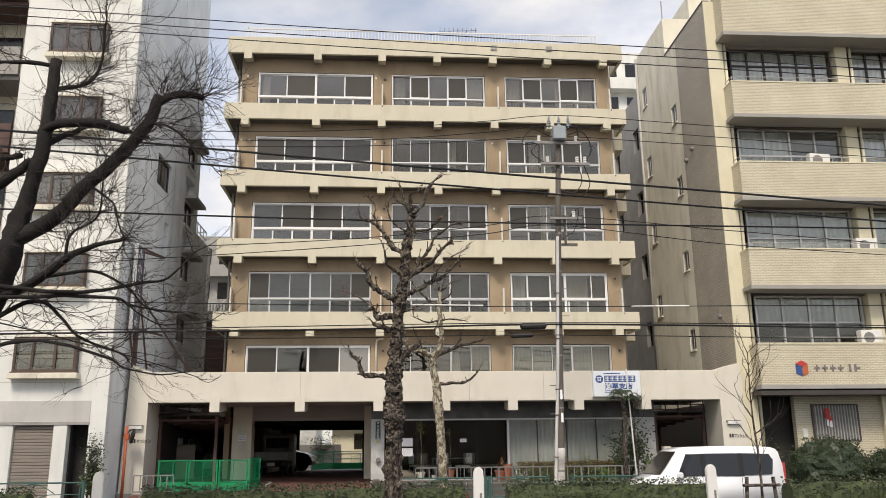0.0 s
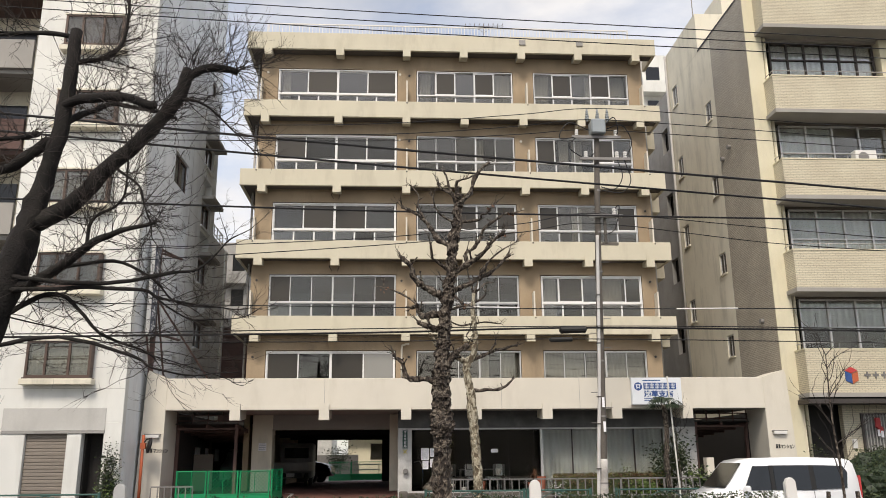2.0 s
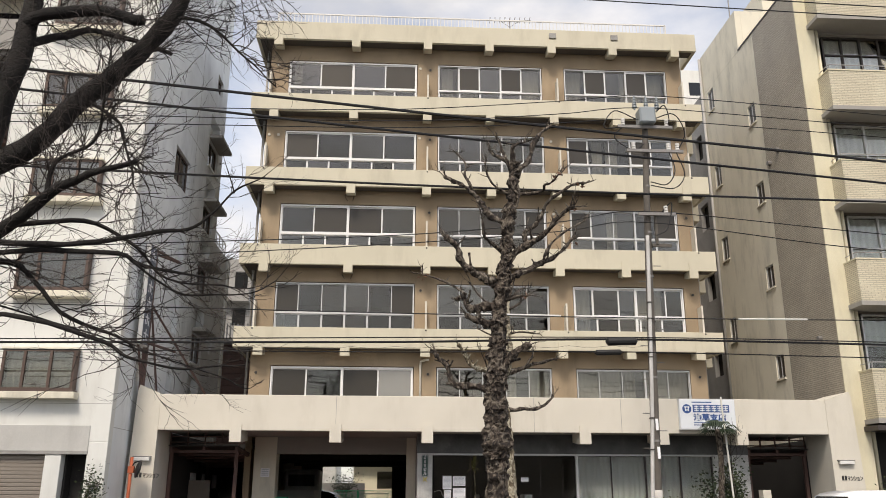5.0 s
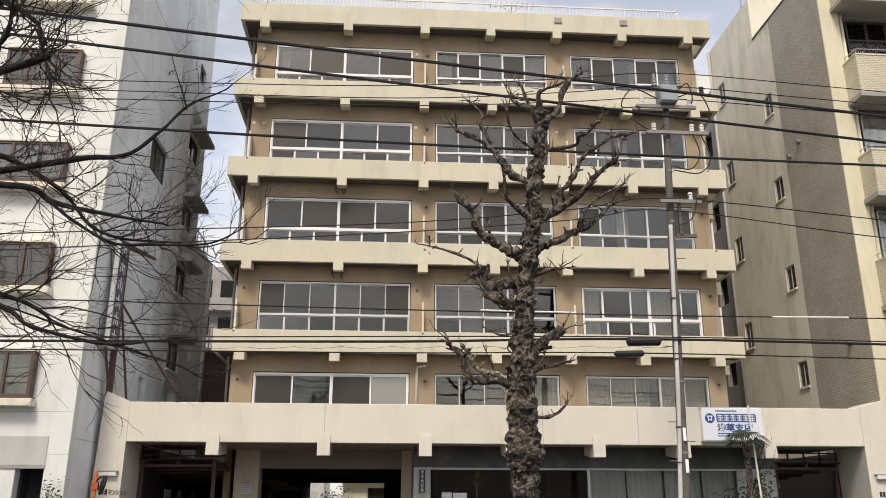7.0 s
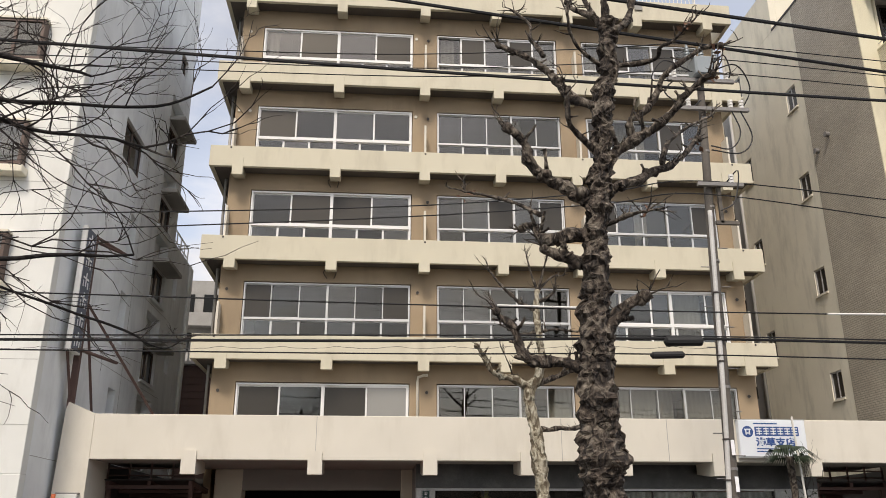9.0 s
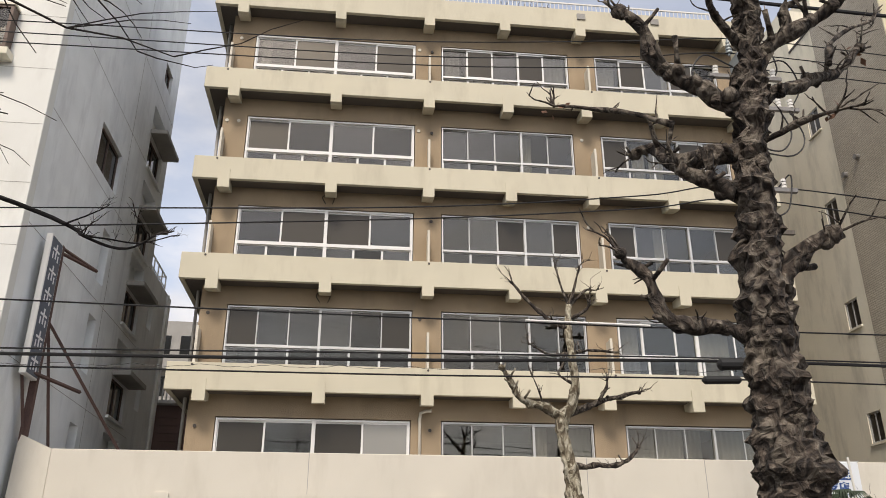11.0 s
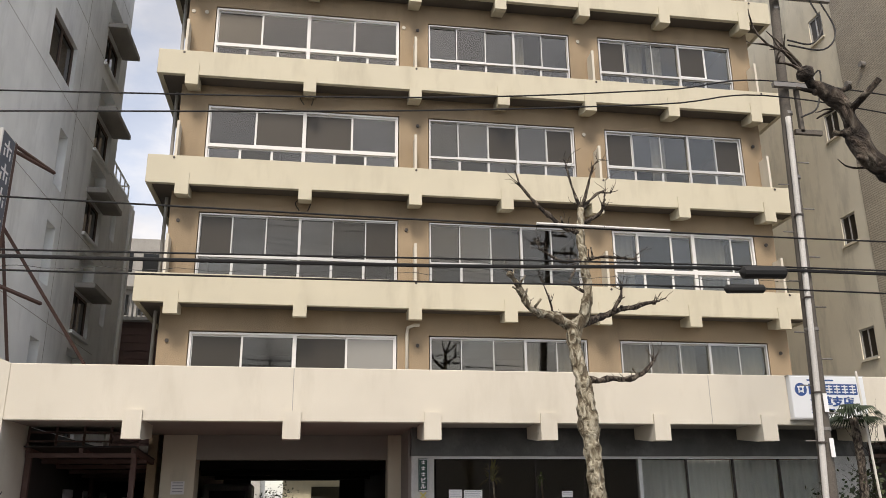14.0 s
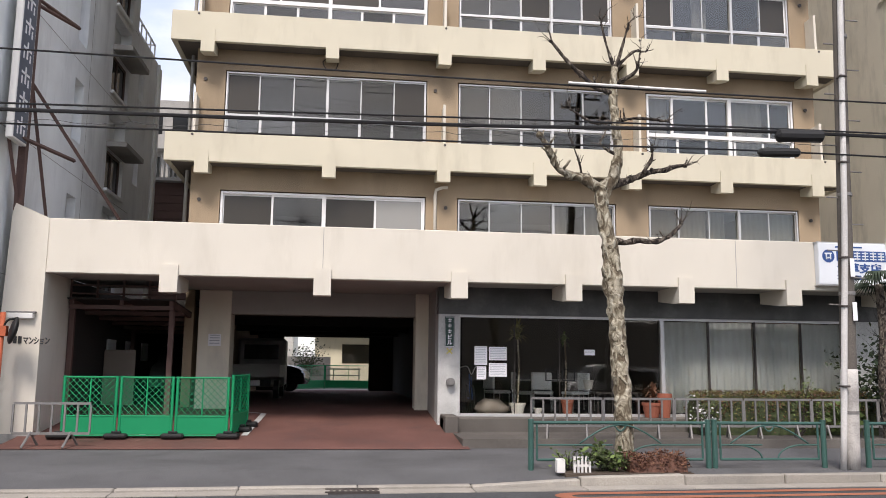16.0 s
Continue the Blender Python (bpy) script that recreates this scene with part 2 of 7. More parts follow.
M["green"] = material("green_coated_steel", (0.0, 0.26, 0.1), 0.5, vary=0.06, bump=0)
M["rail_green"] = material("dull_green_rail_paint", (0.04, 0.1, 0.085), 0.5, vary=0.1, bump=0)
M["grey_steel"] = material("grey_galvanised", (0.23, 0.22, 0.21), 0.55, metal=0.4, vary=0.12, bump=0)
M["black_rubber"] = material("black_rubber", (0.014, 0.014, 0.014), 0.6, vary=0.1)
M["bark_dark"] = material("cherry_bark", (0.014, 0.0115, 0.0105), 0.95, vary=0.45, scale=14, grain=40, bump=1.0, stain=(0.035, 0.034, 0.026))
M["bark"] = bark_material("plane_bark_rough", (0.035, 0.026, 0.020), (0.13, 0.10, 0.078), (0.30, 0.26, 0.21), 13)
M["bark_pale"] = bark_material("plane_bark_mottled", (0.15, 0.12, 0.08), (0.36, 0.33, 0.245), (0.60, 0.57, 0.46), 10, 0.65)
M["twig"] = material("twig_bark", (0.04, 0.032, 0.028), 0.95, vary=0.2)
M["pole"] = material("pole_concrete", (0.115, 0.102, 0.088), 0.85, vary=0.25, scale=6, stain=(0.12, 0.11, 0.10))
M["conduit"] = material("weathered_conduit", (0.56, 0.55, 0.53), 0.6, vary=0.12, scale=5, stain=(0.36, 0.34, 0.31), streak=True)
M["pole_foot"] = material("flaked_pole_paint", (0.50, 0.48, 0.45), 0.8, vary=0.3, scale=9, stain=(0.16, 0.15, 0.14))
M["pipe_grey"] = material("pale_grey_pipe", (0.4, 0.39, 0.37), 0.5, vary=0.06, bump=0)
M["step_stone"] = material("worn_step_stone", (0.12, 0.108, 0.095), 0.85, vary=0.25, scale=4, bump=0.3, stain=(0.09, 0.08, 0.07))
# shop interior's gloom is put into this near-black plaster colour
M["shop_plaster"] = material("shade_toned_shop_plaster", (0.055, 0.052, 0.048), 0.9, vary=0.25)
M["cable"] = material("black_cable", (0.010, 0.010, 0.011), 0.6, vary=0.1, bump=0)
M["steel_box"] = material("grey_switch_box", (0.30, 0.33, 0.34), 0.45, metal=0.3, vary=0.06, bump=0)
M["hedge"] = material("hedge_leaf", (0.05, 0.066, 0.024), 0.75, vary=0.5, scale=30, grain=20, bump=0, piece=0)
M["hedge_red"] = material("reddish_leaf", (0.13, 0.06, 0.04), 0.75, vary=0.5, scale=30, grain=20, bump=0)
M["leaf_olive"] = material("olive_leaf", (0.17, 0.16, 0.05), 0.75, vary=0.5, scale=30, grain=20, bump=0)
M["leaf_green"] = material("bright_leaf", (0.11, 0.16, 0.045), 0.7, vary=0.4, scale=30, grain=20, bump=0)
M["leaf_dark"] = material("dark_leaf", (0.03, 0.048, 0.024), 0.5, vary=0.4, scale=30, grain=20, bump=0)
M["leaf_brown"] = material("withered_leaf", (0.17, 0.085, 0.05), 0.8, vary=0.3, scale=20, bump=0)
M["soil"] = material("soil", (0.08, 0.06, 0.045), 0.95, vary=0.3, bump=0.5)
M["terracotta"] = material("terracotta", (0.30, 0.10, 0.06), 0.8, vary=0.12)
M["plastic_white"] = material("off_white_plastic", (0.70, 0.69, 0.66), 0.5, vary=0.04, bump=0)
M["paper"] = material("white_paper", (0.85, 0.85, 0.87), 0.8, vary=0.02, bump=0)
M["ink"] = material("dark_print", (0.03, 0.03, 0.03), 0.7, vary=0.05, bump=0)
M["grey_print"] = material("grey_print", (0.42, 0.44, 0.48), 0.7, vary=0.05, bump=0)
M["blue_print"] = material("navy_print", (0.03, 0.08, 0.25), 0.6, vary=0.05, bump=0)
M["sign_face"] = material("sign_face", (0.72, 0.75, 0.78), 0.4, vary=0.03, bump=0)
M["plate_green"] = material("enamel_plate", (0.02, 0.055, 0.045), 0.35, vary=0.1, bump=0)
M["orange"] = material("faded_orange", (0.50, 0.12, 0.05), 0.6, vary=0.1, bump=0)
M["road_orange"] = material("orange_road_paint", (0.34, 0.125, 0.07), 0.85, vary=0.2, grain=120)
M["white_line"] = material("white_road_paint", (0.52, 0.52, 0.50), 0.85, vary=0.2, grain=120)
M["car_white"] = material("white_car_paint", (0.78, 0.79, 0.80), 0.2, vary=0.01, bump=0, spec=0.6)
M["car_black"] = material("black_car_paint", (0.015, 0.015, 0.017), 0.2, vary=0.02, bump=0, spec=0.6)
M["truck_white"] = material("dusty_white_paint", (0.42, 0.41, 0.38), 0.5, vary=0.08, bump=0)
M["yellow"] = material("yellow_paint", (0.55, 0.45, 0.06), 0.7, vary=0.05, bump=0)
M["red_print"] = material("red_print", (0.5, 0.05, 0.05), 0.5, vary=0.05, bump=0)
M["shutter"] = material("taupe_shutter", (0.25, 0.215, 0.18), 0.6, vary=0.08, bump=0)
M["sign_dark"] = material("slate_sign_face", (0.10, 0.115, 0.15), 0.5, vary=0.08, bump=0)
M["roof_tile"] = material("grey_roof_tile", (0.12, 0.12, 0.125), 0.7, vary=0.15)
M["glass"] = glass_material("window_glass", (0.66, 0.67, 0.66), 0.045)
M["glass_screen"] = glass_material("screened_glass", (0.30, 0.29, 0.27), 0.0, 0.3, frost=0.6, veil=(0.055, 0.050, 0.044))
M["glass_clear"] = glass_material("shop_glass", (0.97, 0.98, 0.975), 0.005)
M["glass_frost"] = glass_material("obscured_glass", (0.5, 0.5, 0.5), 0.06, 0.25, frost=0.45)
M["glass_car"] = material("dark_tinted_glass", (0.012, 0.013, 0.014), 0.06, vary=0.05, bump=0, spec=0.5)
M["mirror"] = material("convex_mirror", (0.8, 0.8, 0.8), 0.05, metal=1.0, vary=0.0, bump=0)


# ---- builders ----
def box(bm, x0, x1, y0, y1, z0, z1, bevel=0.0):
    verts = [bm.verts.new(p) for p in ((x0, y0, z0), (x1, y0, z0), (x1, y1, z0), (x0, y1, z0), (x0, y0, z1), (x1, y0, z1), (x1, y1, z1), (x0, y1, z1))]
    faces = [bm.faces.new([verts[k] for k in f]) for f in ((3, 2, 1, 0), (4, 5, 6, 7), (0, 1, 5, 4), (1, 2, 6, 5), (2, 3, 7, 6), (3, 0, 4, 7))]
    if bevel:
        edges = list({e for f in faces for e in f.edges})
        bmesh.ops.bevel(bm, geom=edges, offset=bevel, segments=1, affect='EDGES')
    return bm


def boxes(*list_of, bevel=0.0):
    bm = bmesh.new()
    for b in list_of:
        box(bm, *b, bevel=bevel)
    return bm


def prism(bm, outline, a0, a1, axis="x"):
    """Extrudes a closed outline of (u, z) along an axis; u runs along the other ground axis."""
    def put(a, u, z):
        return (a, u, z) if axis == "x" else (u, a, z)
    n = len(outline)
    v0 = [bm.verts.new(put(a0, u, z)) for u, z in outline]
    v1 = [bm.verts.new(put(a1, u, z)) for u, z in outline]
    bm.faces.new(v0)
    bm.faces.new(v1[::-1])
    for k in range(n):
        bm.faces.new((v0[k], v0[(k + 1) % n], v1[(k + 1) % n], v1[k]))
    bmesh.ops.recalc_face_normals(bm, faces=bm.faces[:])
    return bm


def tube(bm, pts, radii, seg=6, knobs=0.0, cap=True):
    """A tapered, slightly lumpy limb along a line of points."""
    pts = [Vector(p) for p in pts]
    rings = []
    ref = Vector((0.31, 0.92, 0.22)).normalized()
    for k, p in enumerate(pts):
        d = (pts[min(k + 1, len(pts) - 1)] - pts[max(k - 1, 0)])
        d = d.normalized() if d.length > 1e-6 else Vector((0, 0, 1))
        a = d.cross(ref)
        if a.length < 1e-3:
            a = d.cross(Vector((1, 0, 0)))
        a.normalize()
        b = d.cross(a)
        r = radii[k]
        ring = []
        for j in range(seg):
            w = 2 * math.pi * j / seg
            q = a * math.cos(w) + b * math.sin(w)
            rr = r * (1 + knobs * (noise.noise((p + q * r) * 7.0) + 0.6 * noise.noise((p + q * r) * 19.0)))
            ring.append(bm.verts.new(p + q * rr))
        rings.append(ring)
    for k in range(len(rings) - 1):
        for j in range(seg):
            bm.faces.new((rings[k][j], rings[k][(j + 1) % seg], rings[k + 1][(j + 1) % seg], rings[k + 1][j]))
    if cap:
        bm.faces.new(rings[0][::-1])
        bm.faces.new(rings[-1])
    return bm


def cyl(bm, p0, p1, r, seg=10, r1=None):
    return tube(bm, [p0, p1], [r, r if r1 is None else r1], seg)


def holed_wall(face, a0, a1, u0, u1, z0, z1, holes):
    """One connected wall with openings. face 'y': thickness along y, u along x; face 'x': the other way round."""
    us = sorted({u0, u1} | {v for h in holes for v in h[:2]})
    zs = sorted({z0, z1} | {v for h in holes for v in h[2:]})
    bm = bmesh.new()
    made = {}

    def vert(a, u, z):
        key = (a, u, z)
        if key not in made:
            made[key] = bm.verts.new((u, a, z) if face == "y" else (a, u, z))
        return made[key]

    def full(i, j):
        if not (0 <= i < len(us) - 1 and 0 <= j < len(zs) - 1):
            return False
        u, z = (us[i] + us[i + 1]) / 2, (zs[j] + zs[j + 1]) / 2
        return not any(h[0] < u < h[1] and h[2] < z < h[3] for h in holes)

    for i in range(len(us) - 1):
        for j in range(len(zs) - 1):
            if not full(i, j):
                continue
            ua, ub, za, zb = us[i], us[i + 1], zs[j], zs[j + 1]
            for a in (a0, a1):
                bm.faces.new((vert(a, ua, za), vert(a, ub, za), vert(a, ub, zb), vert(a, ua, zb)))
            for di, dj, p, q in ((-1, 0, (ua, za), (ua, zb)), (1, 0, (ub, za), (ub, zb)), (0, -1, (ua, za), (ub, za)), (0, 1, (ua, zb), (ub, zb))):
                if not full(i + di, j + dj):
                    bm.faces.new((vert(a0, *p), vert(a0, *q), vert(a1, *q), vert(a1, *p)))
    bmesh.ops.recalc_face_normals(bm, faces=bm.faces[:])
    return bm


def mesh_of(name, bm, mat, smooth=False):
    me = bpy.data.meshes.new(name)
    bm.to_mesh(me)
    bm.free()
    for mm in (mat if isinstance(mat, (list, tuple)) else [mat]):
        me.materials.append(mm)
    if smooth:
        for p in me.polygons:
            p.use_smooth = True
    return me


def part(name, bm, mat, parent, label="", smooth=False):
    ob = new(name, mesh_of(name, bm, mat, smooth))
    ob.parent = parent
    if label:
        ob["label"] = label
    return ob


def pieces(name, list_of, mat, parent, bevel=0.0):
    """Several plain bars, each a part of its own."""
    return [part(name, boxes(b, bevel=bevel), mat, parent) for b in list_of]


def thing(name, label, category, group="", kind="", at=(0, 0, 0)):
    ob = new(name)
    ob.empty_display_size = 0.2
    ob.location = at
    return tagged(ob, label, category, group, kind)


def solid(name, bm, mat, label, category="", group="", kind="", smooth=False):
    return tagged(new(name, mesh_of(name, bm, mat, smooth)), label, category, group, kind)


def structure(name, bm, mat, label, smooth=False):
    return tagged(new(name, mesh_of(name, bm, mat, smooth)), label, "", "", "structure")


def smooth_line(pts, steps=4):
    """A rounded line through the points (Catmull-Rom)."""
    p = [Vector(q) for q in pts]
    p = [p[0] * 2 - p[1]] + p + [p[-1] * 2 - p[-2]]
    out = []
    for k in range(1, len(p) - 2):
        for s in range(steps):
            t = s / steps
            out.append(0.5 * ((2 * p[k]) + (p[k + 1] - p[k - 1]) * t + (2 * p[k - 1] - 5 * p[k] + 4 * p[k + 1] - p[k + 2]) * t * t + (3 * p[k] - p[k - 1] - 3 * p[k + 1] + p[k + 2]) * t ** 3))
    out.append(p[-2])
    return out


PANE_RNG = random.Random(17)


def pane_mesh(x0, x1, y, z0, z1):
    bm = bmesh.new()
    box(bm, x0, x1, y - 0.003, y + 0.003, z0, z1)
    lean, yaw = PANE_RNG.uniform(-0.006, 0.006), PANE_RNG.uniform(-0.005, 0.005)
    for v in bm.verts:
        v.co.y += (lean if v.co.z > (z0 + z1) / 2 else -lean) + (yaw if v.co.x > (x0 + x1) / 2 else -yaw)
    return bm


# ---- street ----
SKEW = 0.012                     # the street runs a little askew to the house front
def street(x, y):
    return y - SKEW * x


bm = bmesh.new()
bmesh.ops.create_grid(bm, x_segments=40, y_segments=40, size=900)
structure("road", bm, M["asphalt"], "grey asphalt road reaching to the horizon")

bm = bmesh.new()
box(bm, -120, 120, 11.6, 16.7, -0.2, 0.14)
structure("median", bm, M["soil"], "raised planted median strip of brown soil")
bm = bmesh.new()
box(bm, -4.6, -0.9, -24, 17.0, -0.2, 0.146)
structure("pavement_2", bm, M["pavement"], "dark asphalt footpath across the median")

def kerb_y(x):
    return 24.06 + 0.04 * max(-16, min(16, x))


def kerb_top(x):
    """The kerb is dropped before the driveway."""
    return 0.05 + 0.09 * max(0.0, min(1.0, (x + 0.3) / 1.4)) + 0.09 * max(0.0, min(1.0, (-8.2 - x) / 1.2))


pave = bmesh.new()
stops = [-120, -60, -30, -20, -14, -10.5, -9.4, -8.2, -6, -4, -2, -0.3, 0.4, 1.1, 3, 6, 10, 14, 20, 30, 60, 120]
for p, q in zip(stops[:-1], stops[1:]):
    rows_ = [[(x, kerb_y(x) + 0.05, kerb_top(x) - 0.004) for x in (p, q)], [(x, kerb_y(x) + 0.95, 0.145) for x in (p, q)], [(x, 30.6, 0.15) for x in (p, q)]]
    for u, w in ((0, 1), (1, 2)):
        pave.faces.new([pave.verts.new(v) for v in (rows_[u][0], rows_[u][1], rows_[w][1], rows_[w][0])])
structure("pavement_1", pave, M["pavement"], "dark grey asphalt sidewalk along the house front")

kerb_line = structure("kerb", boxes((-120, 120, 40, 40.1, -0.5, -0.4)), M["kerb"], "pale concrete kerb stones with a gutter")
kb = bmesh.new()
box(kb, -0.745, 0.745, -0.075, 0.075, -0.25, 0.0, bevel=0.015)
kerb_mesh = mesh_of("kerb_stone", kb, M["kerb"])
gb = bmesh.new()
box(gb, -0.745, 0.745, -0.15, 0.15, -0.1, 0.018, bevel=0.004)
gutter_mesh = mesh_of("gutter_stone", gb, M["kerb"])
KR = random.Random(4)
for k in range(-18, 20):
    x = 1.5 * k
    slope = math.degrees(math.atan(0.04)) if abs(x) < 16 else 0.0
    pitch = math.degrees(math.atan((kerb_top(x + 0.7) - kerb_top(x - 0.7)) / 1.4))
    for nm, me, off, z in (("kerb_stone", kerb_mesh, 0.0, kerb_top(x)), ("gutter_stone", gutter_mesh, -0.235, 0.0)):
        st = new(nm, me)
        st.parent = kerb_line
        st.matrix_world = pose(x, kerb_y(x) + off, z + KR.uniform(-0.004, 0.004), 0, -pitch if nm == "kerb_stone" else 0, slope)
bm = bmesh.new()
for k in range(9):
    box(bm, -2.6 + 0.07 * k, -2.56 + 0.07 * k, 23.60, 23.83, 0.0, 0.03)
box(bm, -2.66, -1.98, 23.83, 23.86, 0.0, 0.035)
box(bm, -2.66, -1.98, 23.57, 23.60, 0.0, 0.035)
solid("drain_grate", bm, M["dark_frame"], "dark steel drain grate in the gutter", "drain")

# long rounded loop of orange paint on the road
bm = bmesh.new()
def loop_line(r, n=12):
    out = []
    for s, x in ((-1, 0.55), (1, 7.2)):
        for k in range(n + 1):
            w = math.pi * (0.5 + k / n) if s < 0 else math.pi * (-0.5 + k / n)
            out.append((x + r * math.cos(w) * 1.3, kerb_y(x) - 0.80 + r * math.sin(w)))
    return out


ring_a, ring_b = [bm.verts.new((x, y, 0.006)) for x, y in loop_line(0.27)], [bm.verts.new((x, y, 0.006)) for x, y in loop_line(0.10)]
for k in range(len(ring_a)):
    m = (k + 1) % len(ring_a)
    bm.faces.new((ring_a[k], ring_a[m], ring_b[m], ring_b[k]))
structure("road_marking", bm, M["road_orange"], "worn orange loop painted on the road")

# forecourt that climbs from the sidewalk to the passage
bm = bmesh.new()
n = 12
for k in range(n):
    a, b = -8.2 + 8.0 * k / n, -8.2 + 8.0 * (k + 1) / n
    y0a, y0b = street(a, 27.5), street(b, 27.5)
    vs = [bm.verts.new(p) for p in ((a, y0a, 0.156), (b, y0b, 0.156), (b, 32.2, 0.62), (a, 32.2, 0.62))]
    bm.faces.new(vs)
vs = [bm.verts.new(p) for p in ((-8.2, 32.2, 0.62), (-0.2, 32.2, 0.62), (-0.2, 48.0, 0.55), (-8.2, 48.0, 0.55))]
bm.faces.new(vs)
structure("driveway", bm, M["red_asphalt"], "reddish brown paved driveway sloping up to the passage")
bm = bmesh.new()
def on_drive(y):
    return 0.156 + (y - 27.5) / 4.7 * 0.464 + 0.008
for (xa, ya), (xb, yb) in (((-4.24, 28.81), (-4.12, 31.24)), ((-4.92, 31.77), (-4.12, 31.24)), ((-6.10, 28.85), (-5.90, 29.05))):
    w = 0.06
    vs = [bm.verts.new((x, y, on_drive(y))) for x, y in ((xa - w, ya - w), (xa + w, ya - w), (xb + w, yb + w), (xb - w, yb + w))]
    bm.faces.new(vs)
structure("parking_line", bm, M["white_line"], "worn white parking line on the driveway")

# ---- the six-storey house ----
FRONT, BAND_Y, TERR_Y = 32.0, 31.45, 28.75
LEFT, RIGHT = -6.06, 9.45
TOPS = [5.70, 8.59, 11.44, 14.27, 17.11]          # window heads, storey by storey
BANDS = [(6.22, 6.90), (9.07, 9.78), (11.94, 12.60), (14.80, 15.48)]
UNITS = [(-5.39, -0.60), (0.16, 4.10), (4.93, 8.88)]
BRACKETS = [-5.75, -2.90, -0.24, 2.06, 4.40, 6.72, 9.10]
house = thing("apartment_building", "six-storey tan apartment house with cream balcony bands", "building", at=(0, 0, -0.11))

SILLS = [4.10, 6.72, 9.55, 12.40, 15.25]
wall = holed_wall("y", FRONT, FRONT + 0.2, LEFT, RIGHT, 3.5, 18.0, [(*u, SILLS[k], TOPS[k]) for u in UNITS for k in range(5)])
part("front_wall", wall, M["stucco"], house, "weathered tan stucco wall")
side = boxes((LEFT, LEFT + 0.2, FRONT + 0.2, 47.5, 0.6, 18.0), (RIGHT - 0.2, RIGHT, FRONT + 0.2, 47.5, 0.6, 18.0), (LEFT + 0.2, RIGHT - 0.2, 47.3, 47.5, 3.3, 18.0))
part("side_wall", side, M["stucco"], house)
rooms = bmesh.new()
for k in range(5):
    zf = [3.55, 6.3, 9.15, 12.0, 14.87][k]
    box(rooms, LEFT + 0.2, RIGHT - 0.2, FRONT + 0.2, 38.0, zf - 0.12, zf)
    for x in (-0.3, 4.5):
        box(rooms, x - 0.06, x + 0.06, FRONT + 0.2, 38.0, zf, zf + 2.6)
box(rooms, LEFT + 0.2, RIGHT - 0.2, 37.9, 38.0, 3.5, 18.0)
part("inner_room", rooms, M["room"], house, "empty plastered rooms darkened by their colour")
part("roof", boxes((LEFT, RIGHT, FRONT, 47.5, 17.9, 18.1)), M["concrete"], house)


def bracket(x, ytop_front, yback, z0, z1, w, parent, mat):
    """A beam end that shows below its band, with a sloped underside."""
    bm = bmesh.new()
    d = yback - ytop_front
    prism(bm, [(ytop_front, z0), (ytop_front, z1), (yback, z1), (yback, z0 + 0.10), (ytop_front + 0.25 * d, z0)], x - w / 2, x + w / 2, "x")
    return part("bracket", bm, mat, parent)


def balcony(z0, z1, parent, name="balcony"):
    bm = boxes((-6.58, 9.93, BAND_Y, BAND_Y + 0.12, z0, z1), (-6.58, -6.46, BAND_Y + 0.12, 41.0, z0, z1), (9.81, 9.93, BAND_Y + 0.12, 32.9, z0, z1), bevel=0.008)
    b = part(name, bm, M["cream"], parent, "cream painted parapet band")
    part("slab", boxes((-6.46, 9.81, BAND_Y + 0.12, FRONT, z0 + 0.02, z0 + 0.16), (-6.46, LEFT, FRONT, 41.0, z0 + 0.02, z0 + 0.16)), M["soffit"], b, "grey slab underside with shade in its colour")
    for x in BRACKETS:
        bracket(x, BAND_Y - 0.02, FRONT, z0 - 0.26, z0 + 0.28, 0.31, b, M["cream"])
    return b


def divider(x, z, parent, h=0.95):
    bm = boxes((x - 0.02, x + 0.02, BAND_Y + 0.14, FRONT - 0.01, z - 0.4, z + h), (x - 0.03, x + 0.03, BAND_Y + 0.125, BAND_Y + 0.185, z - 0.02, z + h + 0.02))
    part("divider", bm, M["cream_pale"], parent, "thin pale balcony partition")
    bm = bmesh.new()
    cyl(bm, (x, BAND_Y - 0.012, z - 0.06), (x, BAND_Y + 0.03, z - 0.06), 0.03, 8)
    part("drain_spout", bm, M["dark_frame"], parent)


for k, (z0, z1) in enumerate(BANDS):
    b = balcony(z0, z1, house)
    for x in (-5.98, -0.22, 4.60, 9.33):
        divider(x, z1, b, 0.95)
    # a small side balcony further back
    sb = part("side_balcony", boxes((9.45, 10.55, 34.2, 34.32, z0 - 0.1, z1 + 0.05), (10.43, 10.55, 34.32, 37.4, z0 - 0.1, z1 + 0.05), (9.45, 10.43, 34.32, 37.4, z0 - 0.1, z0 + 0.02), bevel=0.008), M["cream"], house, "cream side balcony parapet")
top = balcony(17.70, 18.42, house, "roof_band")
for x in (4.45, 6.80):
    part("bracket_stub", boxes((x - 0.13, x + 0.13, BAND_Y - 0.05, BAND_Y + 0.1, 18.05, 18.25)), M["concrete"], top, "chipped concrete stub")
sb = part("side_balcony", boxes((9.45, 10.6, 34.2, 34.32, 3.7, 4.75), (10.48, 10.6, 34.32, 37.4, 3.7, 4.75), bevel=0.008), M["cream"], house)


